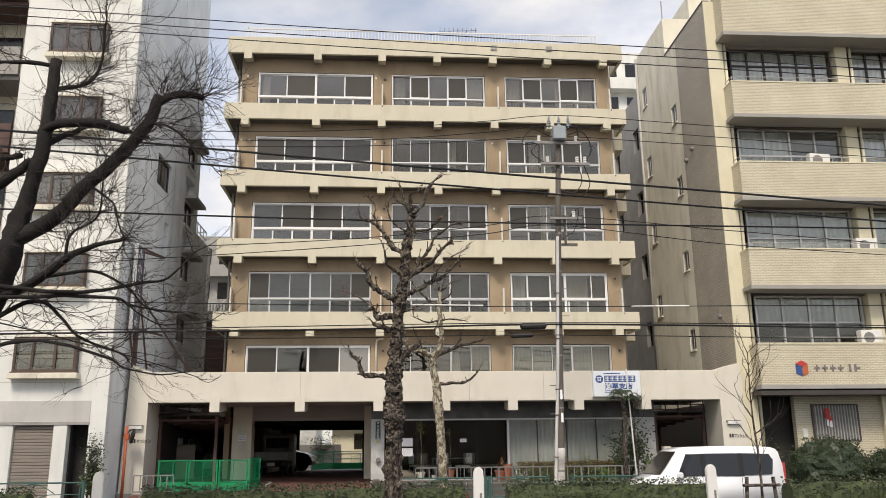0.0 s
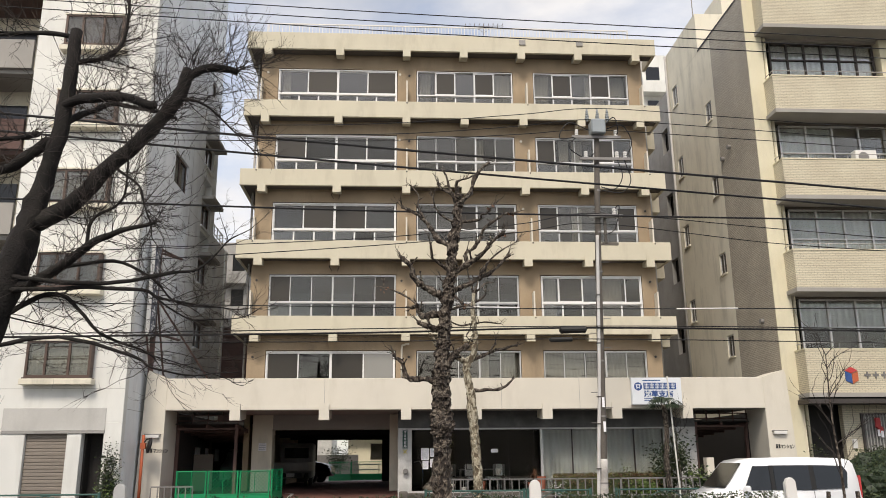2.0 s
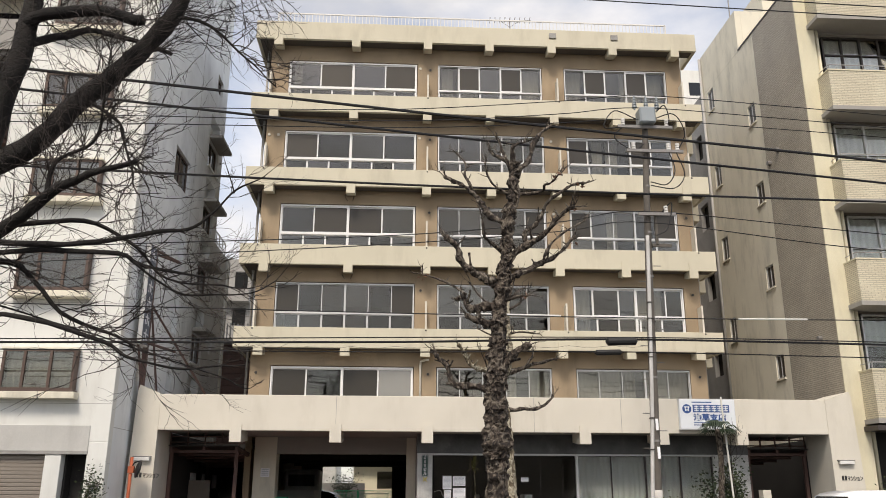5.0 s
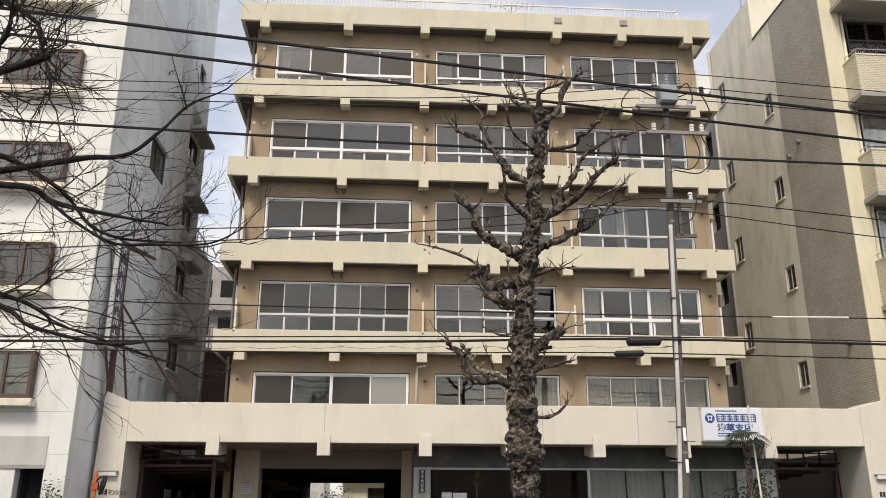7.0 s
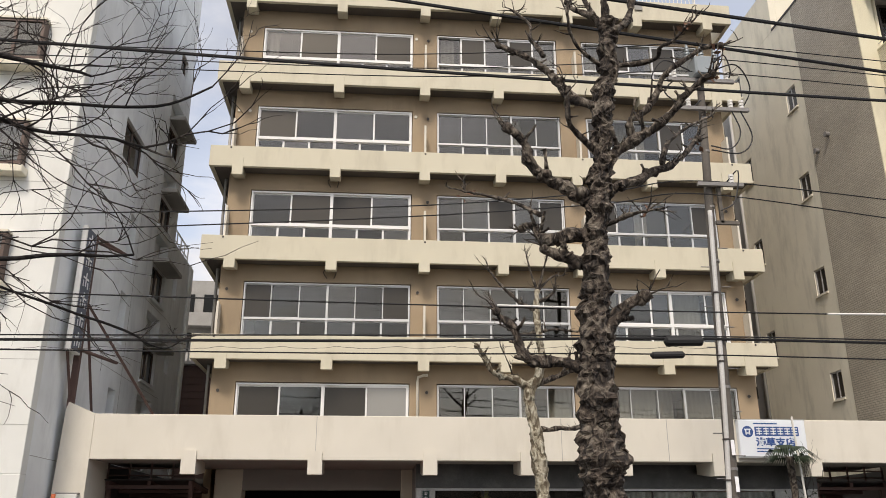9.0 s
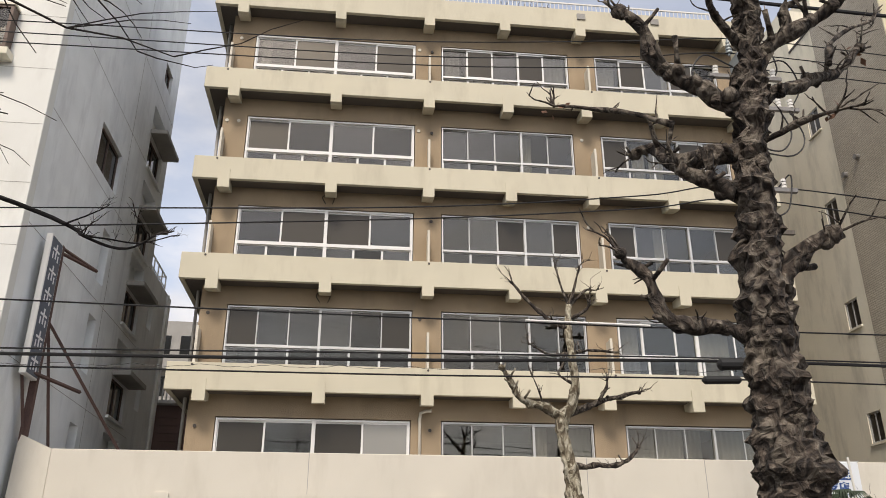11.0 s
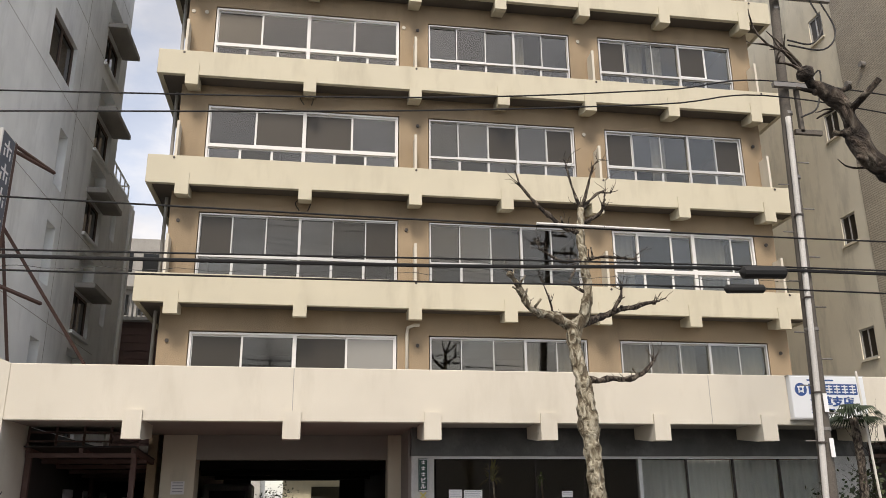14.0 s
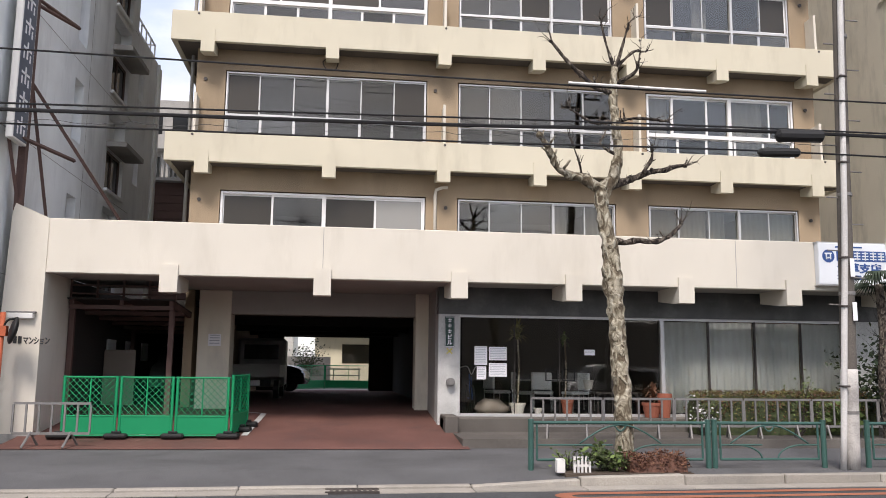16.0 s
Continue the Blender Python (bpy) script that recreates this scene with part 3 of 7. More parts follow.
def sash(x0, x1, z0, z1, y, w, mat, parent, glass, label=""):
    """One sliding sash: a frame with its pane."""
    bm = boxes((x0, x1, y, y + 0.03, z0, z0 + w), (x0, x1, y, y + 0.03, z1 - w, z1), (x0, x0 + w, y, y + 0.03, z0 + w, z1 - w), (x1 - w, x1, y, y + 0.03, z0 + w, z1 - w))
    part("sash", bm, mat, parent)
    p = part("pane", pane_mesh(x0 + w, x1 - w, y + 0.015, z0 + w, z1 - w), glass, parent, label)
    p.visible_shadow = False


def window(u, sill, head, splits, lower, mat, parent, white, transom=1.05, frost=(), slide=(), screen=()):
    x0, x1 = u[0] + 0.022, u[1] - 0.022
    head -= 0.03
    f = 0.05 if white else 0.035
    y = FRONT + 0.03
    zt = head - transom if lower else sill
    outer = boxes((x0, x1, y - 0.02, y + 0.1, head - f, head), (x0, x1, y - 0.02, y + 0.1, sill, sill + f), (x0, x0 + f, y - 0.02, y + 0.1, sill + f, head - f), (x1 - f, x1, y - 0.02, y + 0.1, sill + f, head - f))
    if lower:
        box(outer, x0 + f, x1 - f, y - 0.02, y + 0.09, zt - f, zt + (0.02 if not white else 0.04))
    mid = splits[len(splits) // 2]
    wid = 0.045 if white else 0.03
    box(outer, mid - wid, mid + wid, y - 0.018, y + 0.088, sill + f, head - f)
    w = part("window", outer, mat, parent, "white framed window" if white else "aluminium framed window")
    xs = [x0 + f] + list(splits) + [x1 - f]
    for k in range(len(xs) - 1):
        g = M["glass_frost"] if k in frost else M["glass_screen"] if k in screen else M["glass"]
        sash(xs[k] - 0.015, xs[k + 1] + 0.015, zt + 0.02, head - f, y + (0.005 if k % 2 else 0.045), 0.05 if k in slide else (0.04 if white else 0.026), M["white_frame"] if k in slide else mat, w, g)
    if lower:
        for k in range(lower):
            a, b = x0 + f + (x1 - x0 - 2 * f) * k / lower, x0 + f + (x1 - x0 - 2 * f) * (k + 1) / lower
            sash(a, b, sill + f, zt - f, y + 0.03, 0.03, mat, w, M["glass"])
    return w


def even(u, n):
    return [u[0] + (u[1] - u[0]) * k / n for k in range(1, n)]


W, A = M["white_frame"], M["aluminium"]
FOUR, SIX = even(UNITS[0], 4), even(UNITS[0], 6)
FIVE = {k: even(UNITS[k], 5) for k in (1, 2)}
window(UNITS[0], SILLS[0], TOPS[0], FOUR, 0, W, house, True, frost=(3,), screen=(0, 2))
window(UNITS[1], SILLS[0], TOPS[0], FIVE[1], 0, A, house, False)
window(UNITS[2], SILLS[0], TOPS[0], FIVE[2], 0, A, house, False)
window(UNITS[0], SILLS[1], TOPS[1], SIX, 6, A, house, False, screen=(0, 5))
window(UNITS[1], SILLS[1], TOPS[1], FIVE[1], 5, A, house, False)
window(UNITS[2], SILLS[1], TOPS[1], [5.62, 6.55, 7.15, 8.22], 5, W, house, True, slide=(1,))
window(UNITS[0], SILLS[2], TOPS[2], FOUR, 6, W, house, True, screen=(1, 2))
window(UNITS[1], SILLS[2], TOPS[2], FIVE[1], 5, A, house, False, slide=(2, 4), screen=(2, 4))
window(UNITS[2], SILLS[2], TOPS[2], FIVE[2], 5, A, house, False, slide=(0, 4), screen=(0, 4))
window(UNITS[0], SILLS[3], TOPS[3], FOUR, 6, W, house, True, screen=(0,))
window(UNITS[1], SILLS[3], TOPS[3], FIVE[1], 5, A, house, False)
window(UNITS[2], SILLS[3], TOPS[3], FIVE[2], 5, A, house, False, slide=(0, 3), screen=(0, 3))
window(UNITS[0], SILLS[4], TOPS[4], FOUR, 6, W, house, True, screen=(1, 3))
window(UNITS[1], SILLS[4], TOPS[4], FIVE[1], 5, A, house, False, slide=(1, 3), screen=(1, 3))
window(UNITS[2], SILLS[4], TOPS[4], FIVE[2], 5, A, house, False, slide=(1, 3), screen=(1, 3))


def curtain(name, x0, x1, z0, z1, y, mat, parent, folds=5.0, depth=0.04, label=""):
    bm = bmesh.new()
    n = max(8, int((x1 - x0) * 40))
    cols = []
    for k in range(n + 1):
        x = x0 + (x1 - x0) * k / n
        dy = depth * math.sin(x * 2 * math.pi * folds + 1.3 * noise.noise((x * 2, z0, 0)))
        cols.append([bm.verts.new((x + 0.02 * noise.noise((x, z, 3.0)), y + dy * (1 - 0.4 * (z - z0) / (z1 - z0)), z)) for z in (z0, (z0 + z1) / 2, z1)])
    for k in range(n):
        for j in range(2):
            bm.faces.new((cols[k][j], cols[k + 1][j], cols[k + 1][j + 1], cols[k][j + 1]))
    bmesh.ops.solidify(bm, geom=bm.faces[:], thickness=0.004)
    return part(name, bm, mat, parent, label, smooth=True)


for x0, x1, k in ((7.95, 8.75, 4), (2.5, 2.85, 3), (-5.2, -4.9, 4), (2.55, 2.9, 0), (6.6, 7.0, 0), (6.4, 6.85, 3), (0.3, 0.75, 4), (6.3, 6.7, 2), (5.9, 6.3, 3), (0.9, 1.7, 4), (3.3, 4.0, 4), (5.0, 5.6, 4), (7.1, 7.9, 4), (4.98, 6.5, 0), (7.3, 8.8, 0), (3.35, 4.05, 0), (5.0, 5.55, 1), (7.2, 8.1, 1)):
    curtain("net_curtain", x0, x1, SILLS[k], TOPS[k] - 0.08, FRONT + 0.22, M["net"], house, 7, 0.02, "pale net curtain")

# vents, a hanging pipe and downpipes on the wall
for x, k in ((-5.85, 0), (-5.85, 1), (-0.12, 0), (-0.12, 2), (-0.12, 3), (-0.12, 4), (9.2, 0), (9.2, 1), (9.2, 2), (-0.4, 1)):
    bm = bmesh.new()
    cyl(bm, (x, FRONT - 0.03, TOPS[k] - 0.25), (x, FRONT + 0.01, TOPS[k] - 0.25), 0.045, 10)
    part("vent", bm, M["dark_frame"], house, "small dark wall vent")
for x, k in ((-5.62, 3), (-5.95, 3), (-5.8, 4), (-0.50, 3), (-0.50, 4), (4.35, 3), (4.35, 2)):
    bm = bmesh.new()
    cyl(bm, (x, FRONT - 0.025, TOPS[k] - 0.2), (x, FRONT + 0.01, TOPS[k] - 0.2), 0.05, 12)
    part("vent_cap", bm, M["cream_pale"], house, "round pale wall cap")
bm = bmesh.new()
tube(bm, [(-0.38, FRONT - 0.06, 3.9), (-0.38, FRONT - 0.06, 5.72), (-0.36, FRONT - 0.1, 5.86), (-0.22, FRONT - 0.2, 5.9), (-0.1, FRONT - 0.2, 5.9)], [0.04] * 5, 8)
part("downpipe", bm, M["cream_pale"], house, "pale bent downpipe", smooth=True)
for x in (-6.25, 9.62):
    bm = bmesh.new()
    cyl(bm, (x, 32.5, 4.2), (x, 32.5, 18.0), 0.045, 8)
    part("downpipe", bm, M["pipe_grey"], house, "grey downpipe", smooth=True)
for x, z, dx in ((-3.05, 9.0, -0.08), (-2.85, 9.0, 0.08), (-3.05, 11.86, -0.08), (-2.87, 11.86, 0.06)):
    bm = bmesh.new()
    tube(bm, smooth_line([(x, 31.97, z), (x + dx, 31.95, z - 0.12), (x + 0.02, 31.95, z - 0.3)]), [0.012] * 9, 5)
    part("loose_wire", bm, M["cable"], house)

# roof rail and aerial
rail = part("roof_rail", boxes((-5.9, 9.0, 31.96, 32.0, 19.06, 19.11), (-5.9, 9.0, 31.96, 32.0, 18.46, 18.49)), M["plastic_white"], house, "white rooftop railing")
bm = bmesh.new()
for k in range(110):
    x = -5.85 + 14.8 * k / 109
    box(bm, x - 0.012, x + 0.012, 31.97, 31.99, 18.42, 19.08)
for x in (-5.9, 9.0):
    box(bm, x - 0.02, x + 0.02, 31.96, 32.0, 18.42, 19.12)
part("baluster_screen", bm, M["plastic_white"], rail)["kind"] = "stuff"
aer = thing("tv_aerial", "thin grey rooftop television aerial", "aerial", at=(3.1, 33.2, 18.1))
bm = bmesh.new()
cyl(bm, (0, 0, 0), (0, 0, 1.75), 0.02, 6)
part("mast", bm, M["grey_steel"], aer)
bm = bmesh.new()
cyl(bm, (-0.85, 0, 1.62), (0.85, 0, 1.7), 0.012, 5)
for k in range(9):
    x = -0.8 + 0.2 * k
    cyl(bm, (x, -0.22, 1.63 + 0.08 * (x + 0.85) / 1.7), (x, 0.22, 1.63 + 0.08 * (x + 0.85) / 1.7), 0.008, 4)
    cyl(bm, (x, 0, 1.55), (x, 0, 1.80), 0.008, 4)
part("boom", bm, M["grey_steel"], aer)
bm = bmesh.new()
cyl(bm, (-0.4, 0, 1.64), (0, 0, 1.35), 0.01, 4)
cyl(bm, (0.4, 0, 1.66), (0, 0, 1.35), 0.01, 4)
part("stay", bm, M["grey_steel"], aer)

# ---- the terrace over the ground floor ----
terrace = part("terrace_beam", boxes((-7.96, 11.76, TERR_Y, TERR_Y + 0.2, 3.34, 4.36), bevel=0.012), M["cream_pale"], house, "long pale cream terrace parapet")
part("terrace_slab", boxes((-7.96, 11.76, TERR_Y + 0.2, FRONT, 3.36, 3.52)), M["grey_paint"], terrace, "grey slab underside")
for x in BRACKETS:
    bracket(x, TERR_Y - 0.05, TERR_Y + (1.1 if x < -0.3 else 1.05), 3.02, 3.54, 0.33, terrace, M["cream_pale"])
for x in (-2.9, 2.9, 5.5):
    part("joint", boxes((x - 0.006, x + 0.006, TERR_Y - 0.003, TERR_Y + 0.01, 3.36, 4.34)), M["concrete"], terrace)
for x0, x1, s in ((-8.62, -7.96, -1), (11.76, 12.58, 1)):
    bm = bmesh.new()
    xa, xb = (x0, x1)
    prof = [(xa - (0.12 if s < 0 else 0), 0.0), (xa, 4.45 if s < 0 else 4.38), (xa + 0.05, 4.62 if s < 0 else 4.38), (xb - 0.05, 4.38 if s < 0 else 4.62), (xb, 4.36 if s < 0 else 4.45), (xb + (0.15 if s > 0 else 0), 0.0)]
    prism(bm, prof, TERR_Y - 0.004, TERR_Y + 1.5, "y")
    part("end_pier", bm, M["cream_pale"], house, "pale cream end pier")
    part("pier_base", boxes((x0 - 0.14 if s < 0 else x0 - 0.02, x1 + 0.02 if s < 0 else x1 + 0.17, TERR_Y - 0.02, TERR_Y + 1.5, 0.1, 0.42)), M["concrete"], house)
for x in (-8.3, 12.15):
    lamp = part("wall_lamp", boxes((x - 0.22, x + 0.22, TERR_Y - 0.12, TERR_Y - 0.005, 2.48, 2.58), bevel=0.01), M["plastic_white"], house, "flat pale wall lamp")
    part("lamp_bracket", boxes((x - 0.25, x + 0.25, TERR_Y - 0.1, TERR_Y - 0.004, 2.585, 2.61)), M["grey_steel"], lamp)


def writing(text, x, y, z, size, mat, parent, name="lettering", turn=0.0, squeeze=1.0, depth=0.004):
    cu = bpy.data.curves.new(name, "FONT")
    cu.body, cu.size, cu.extrude, cu.offset = text, size, depth, size * 0.035
    cu.materials.append(mat)
    ob = new(name, cu)
    me = bpy.data.meshes.new_from_object(ob)
    bpy.data.objects.remove(ob)
    bpy.data.curves.remove(cu)
    ob = new(name, me)
    ob.parent = parent
    ob.matrix_world = pose(x, y, z, 90, 0, turn) @ Matrix.Diagonal((squeeze, 1, 1, 1))
    if not me.materials:
        me.materials.append(mat)
    return ob


for x in (-8.42, 11.98):
    part("name_bar", boxes((x, x + 0.06, TERR_Y - 0.02, TERR_Y - 0.005, 2.03, 2.16), (x + 0.085, x + 0.145, TERR_Y - 0.02, TERR_Y - 0.005, 2.03, 2.16)), M["ink"], house, "dark raised characters")
    writing("マンション", x + 0.17, TERR_Y - 0.008, 2.03, 0.15, M["ink"], house, squeeze=0.62)

# ---- ground floor: columns, passage, shop ----
part("column", boxes((-5.72, -5.0, FRONT, FRONT + 0.7, 0.55, 3.36), bevel=0.012), M["tan_side"], house, "beige-grey painted column")
part("column", boxes((-0.80, -0.34, FRONT - 0.1, FRONT + 0.5, 0.6, 3.36), bevel=0.012), M["tan_side"], house, "beige-grey painted column")
part("passage_beam", boxes((-5.0, -0.8, FRONT + 0.02, FRONT + 0.4, 2.83, 3.36)), M["grey_paint"], house)
# passage surfaces carry their shade as a near-black colour
part("passage_ceiling", boxes((-8.0, -0.3, FRONT + 0.4, 47.4, 3.0, 3.14)), M["shade_black"], house)
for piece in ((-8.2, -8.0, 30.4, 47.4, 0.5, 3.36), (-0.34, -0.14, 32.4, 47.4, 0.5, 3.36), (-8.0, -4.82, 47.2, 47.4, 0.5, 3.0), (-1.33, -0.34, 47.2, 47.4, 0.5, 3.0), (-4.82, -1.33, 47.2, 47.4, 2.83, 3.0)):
    part("passage_wall", boxes(piece), M["shade_black"], house, "concrete passage wall with shade put into its colour")
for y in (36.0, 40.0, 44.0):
    part("ceiling_beam", boxes((-8.0, -0.34, y, y + 0.35, 2.78, 3.0)), M["shade_black"], house)
part("notice", boxes((-5.48, -5.2, FRONT - 0.012, FRONT - 0.002, 2.1, 2.37)), M["paper"], house, "small white notice")
part("notice_print", boxes(*[(-5.45, -5.23, FRONT - 0.015, FRONT - 0.012, 2.15 + 0.06 * k, 2.17 + 0.06 * k) for k in range(4)]), M["grey_print"], house)

part("pillar", boxes((-0.50, -0.03, 29.98, 30.5, 0.5, 2.80), bevel=0.008), M["marble"], house, "mottled pale stone pillar")
part("side_wall_passage", boxes((-0.50, -0.34, 30.5, 31.9, 0.5, 3.36)), M["grey_paint"], house)
part("fascia", boxes((-0.50, 9.75, 29.96, 30.2, 2.79, 3.36)), M["dark_stone"], house, "dark stained stone fascia over the shopfront")
part("end_column", boxes((8.62, 9.75, 29.98, 30.6, 0.5, 2.79), bevel=0.01), M["marble"], house, "mottled stone column")
PLATE = []
plate = part("name_plate", boxes((-0.36, -0.16, 29.955, 29.978, 2.10, 2.74), bevel=0.004), M["plate_green"], house, "dark green vertical name plate")
part("plate_border", boxes((-0.35, -0.17, 29.950, 29.955, 2.72, 2.73), (-0.35, -0.17, 29.950, 29.955, 2.11, 2.12), (-0.35, -0.345, 29.950, 29.955, 2.12, 2.72), (-0.175, -0.17, 29.950, 29.955, 2.12, 2.72)), M["paper"], plate)
writing_rows = "---ビル"
for k, ch in enumerate(writing_rows):
    PLATE.append((ch, 2.615 - 0.115 * k))
bm = boxes()
for a in (45, -45):
    c, s_ = math.cos(radians(a)), math.sin(radians(a))
    vs = [bm.verts.new((-0.26 + u * c - v * s_, 29.974, 2.02 + u * s_ + v * c)) for u, v in ((-0.08, -0.012), (0.08, -0.012), (0.08, 0.012), (-0.08, 0.012))]
    bm.faces.new(vs)
part("tape_cross", bm, M["yellow"], house, "yellow tape cross")
bm = bmesh.new()
cyl(bm, (-0.24, 29.86, 1.38), (-0.24, 29.98, 1.38), 0.09, 14)
cyl(bm, (-0.24, 29.82, 1.38), (-0.24, 29.86, 1.38), 0.06, 12)
part("standpipe_cap", bm, M["grey_steel"], house, "round grey metal cap", smooth=False)

for ch, z in PLATE:
    if ch in "ビル":
        writing(ch, -0.315, 29.951, z, 0.11, M["paper"], house, "plate_character")
    else:
        part("plate_bar", boxes((-0.30, -0.22, 29.950, 29.955, z + 0.05, z + 0.065), (-0.267, -0.253, 29.950, 29.955, z + 0.01, z + 0.09), (-0.29, -0.23, 29.950, 29.955, z + 0.015, z + 0.028)), M["paper"], plate)

# plinth steps before the shop
part("step", boxes((-0.45, 9.75, 29.4, 30.9, 0.40, 0.68), bevel=0.01), M["step_stone"], house, "worn grey stone step")
bm = bmesh.new()
vs = []
for z in (0.1, 0.42):
    vs.append([bm.verts.new((x, y, z)) for x, y in ((-0.30, street(-0.3, 27.75)), (9.75, street(9.75, 27.75)), (9.75, 29.45), (-0.30, 29.45))])
bm.faces.new(vs[1])
for k in range(4):
    bm.faces.new((vs[0][k], vs[0][(k + 1) % 4], vs[1][(k + 1) % 4], vs[1][k]))
bmesh.ops.recalc_face_normals(bm, faces=bm.faces[:])
part("step", bm, M["step_stone"], house, "worn grey stone step")
part("plinth_block", boxes((-0.45, -0.18, 29.1, 29.9, 0.3, 0.74), bevel=0.02), M["step_stone"], house, "weathered concrete block")

# shopfront
shop = part("shopfront_frame", boxes((-0.03, 8.62, 30.02, 30.10, 2.735, 2.79), (-0.03, 8.62, 30.02, 30.10, 0.68, 0.74), (4.35, 4.43, 30.0, 30.12, 0.74, 2.735)), M["aluminium"], house, "aluminium shopfront frame")
pieces("mullion", [(x - 0.014, x + 0.014, 30.02, 30.10, 0.74, 2.735) for x in (5.45, 6.52, 7.6, 8.6)], M["dark_frame"], shop)
pieces("glass_joint", [(x - 0.007, x + 0.007, 30.045, 30.075, 0.74, 2.735) for x in (1.135, 2.115, 3.265)], M["dark_frame"], shop)
for a, b in ((0.02, 1.12), (1.15, 2.10), (2.13, 3.25), (3.28, 4.33), (4.45, 5.425), (5.475, 6.495), (6.545, 7.575), (7.625, 8.57)):
    p = part("shop_pane", pane_mesh(a, b, 30.06, 0.74, 2.72), M["glass_clear"], shop)
    p.visible_shadow = False
part("shop_room", boxes((-0.14, 9.6, 36.9, 37.0, 0.6, 3.36), (-0.14, 9.6, 30.9, 37.0, 0.6, 0.675), (9.5, 9.6, 30.2, 36.9, 0.68, 3.36), (-0.14, 9.6, 30.2, 37.0, 3.25, 3.35)), M["shop_plaster"], house, "shop room with its gloom put into the plaster")
for a, b in ((4.44, 5.44), (5.45, 6.51), (6.53, 7.59), (7.61, 8.59)):
    curtain("curtain", a, b, 0.76, 2.72, 30.135, M["curtain"], shop, 6, 0.034, "pale blue-grey drawn curtain")
for x0, x1, z0, z1 in ((0.28, 0.55, 1.74, 2.13), (0.59, 0.97, 1.84, 2.12), (0.33, 0.53, 1.44, 1.71), (0.59, 0.97, 1.50, 1.78), (2.66, 2.89, 1.97, 2.09)):
    sh = part("notice", boxes((x0, x1, 30.045, 30.055, z0, z1)), M["paper"], shop, "white paper notice on the glass")
    rows_n = max(2, int((z1 - z0) / 0.035))
    part("print_lines", boxes(*[(x0 + 0.02, x1 - 0.02 - 0.05 * ((k * 7) % 3) * (x1 - x0), 30.042, 30.045, z1 - 0.035 * (k + 1), z1 - 0.035 * (k + 1) + 0.008) for k in range(rows_n - 1)]), M["grey_print"], sh)
for x in (1.78, 2.14):
    part("door_pull", boxes((x + 0.02, x + 0.3, 30.02, 30.05, 1.42, 1.44), (x + 0.02, x + 0.3, 30.02, 30.05, 1.66, 1.68), (x + 0.02, x + 0.04, 30.02, 30.05, 1.44, 1.66), (x + 0.28, x + 0.3, 30.02, 30.05, 1.44, 1.66)), M["black_rubber"], shop, "square black door pull")

# sign on the parapet
sign = thing("bank_sign", "white signboard with blue lettering bars on the parapet", "sign", at=(0, 0, -0.13))
part("board", boxes((7.22, 8.90, TERR_Y - 0.16, TERR_Y - 0.002, 3.48, 4.35), bevel=0.015), M["sign_face"], sign)
pieces("board_trim", [(7.2, 8.92, TERR_Y - 0.15, TERR_Y - 0.01, 3.46, 3.48), (7.2, 8.92, TERR_Y - 0.15, TERR_Y - 0.01, 4.35, 4.37)], M["aluminium"], sign)
yf = TERR_Y - 0.165
bm = bmesh.new()
cyl(bm, (7.44, yf + 0.004, 4.07), (7.44, yf, 4.07), 0.135, 24)
part("emblem_disc", bm, M["blue_print"], sign)
part("emblem_mark", boxes((7.36, 7.52, yf - 0.004, yf - 0.001, 4.11, 4.14), (7.38, 7.50, yf - 0.004, yf - 0.001, 4.02, 4.05), (7.38, 7.41, yf - 0.004, yf - 0.001, 4.0, 4.11), (7.47, 7.50, yf - 0.004, yf - 0.001, 4.0, 4.11)), M["sign_face"], sign)
part("name_panel", boxes((7.62, 8.72, yf, yf + 0.004, 3.97, 4.19)), M["blue_print"], sign)
part("name_bars", boxes(*[(7.655 + 0.178 * k, 7.655 + 0.178 * k + 0.14, yf - 0.004, yf - 0.001, 4.01 + 0.06 * j, 4.035 + 0.06 * j) for k in range(6) for j in range(3)], *[(7.715 + 0.178 * k, 7.74 + 0.178 * k, yf - 0.004, yf - 0.001, 3.995, 4.17) for k in range(6)]), M["sign_face"], sign)
writing("浅草支店", 7.62, yf, 3.75, 0.21, M["blue_print"], sign, "branch_lettering", squeeze=1.18)
pieces("small_print", [(7.62, 8.15, yf, yf + 0.004, 3.655, 3.68), (8.2, 8.55, yf, yf + 0.004, 3.655, 3.68), (7.62, 8.3, yf, yf + 0.004, 3.59, 3.615), (7.6, 8.2, yf, yf + 0.004, 4.25, 4.28)], M["blue_print"], sign)

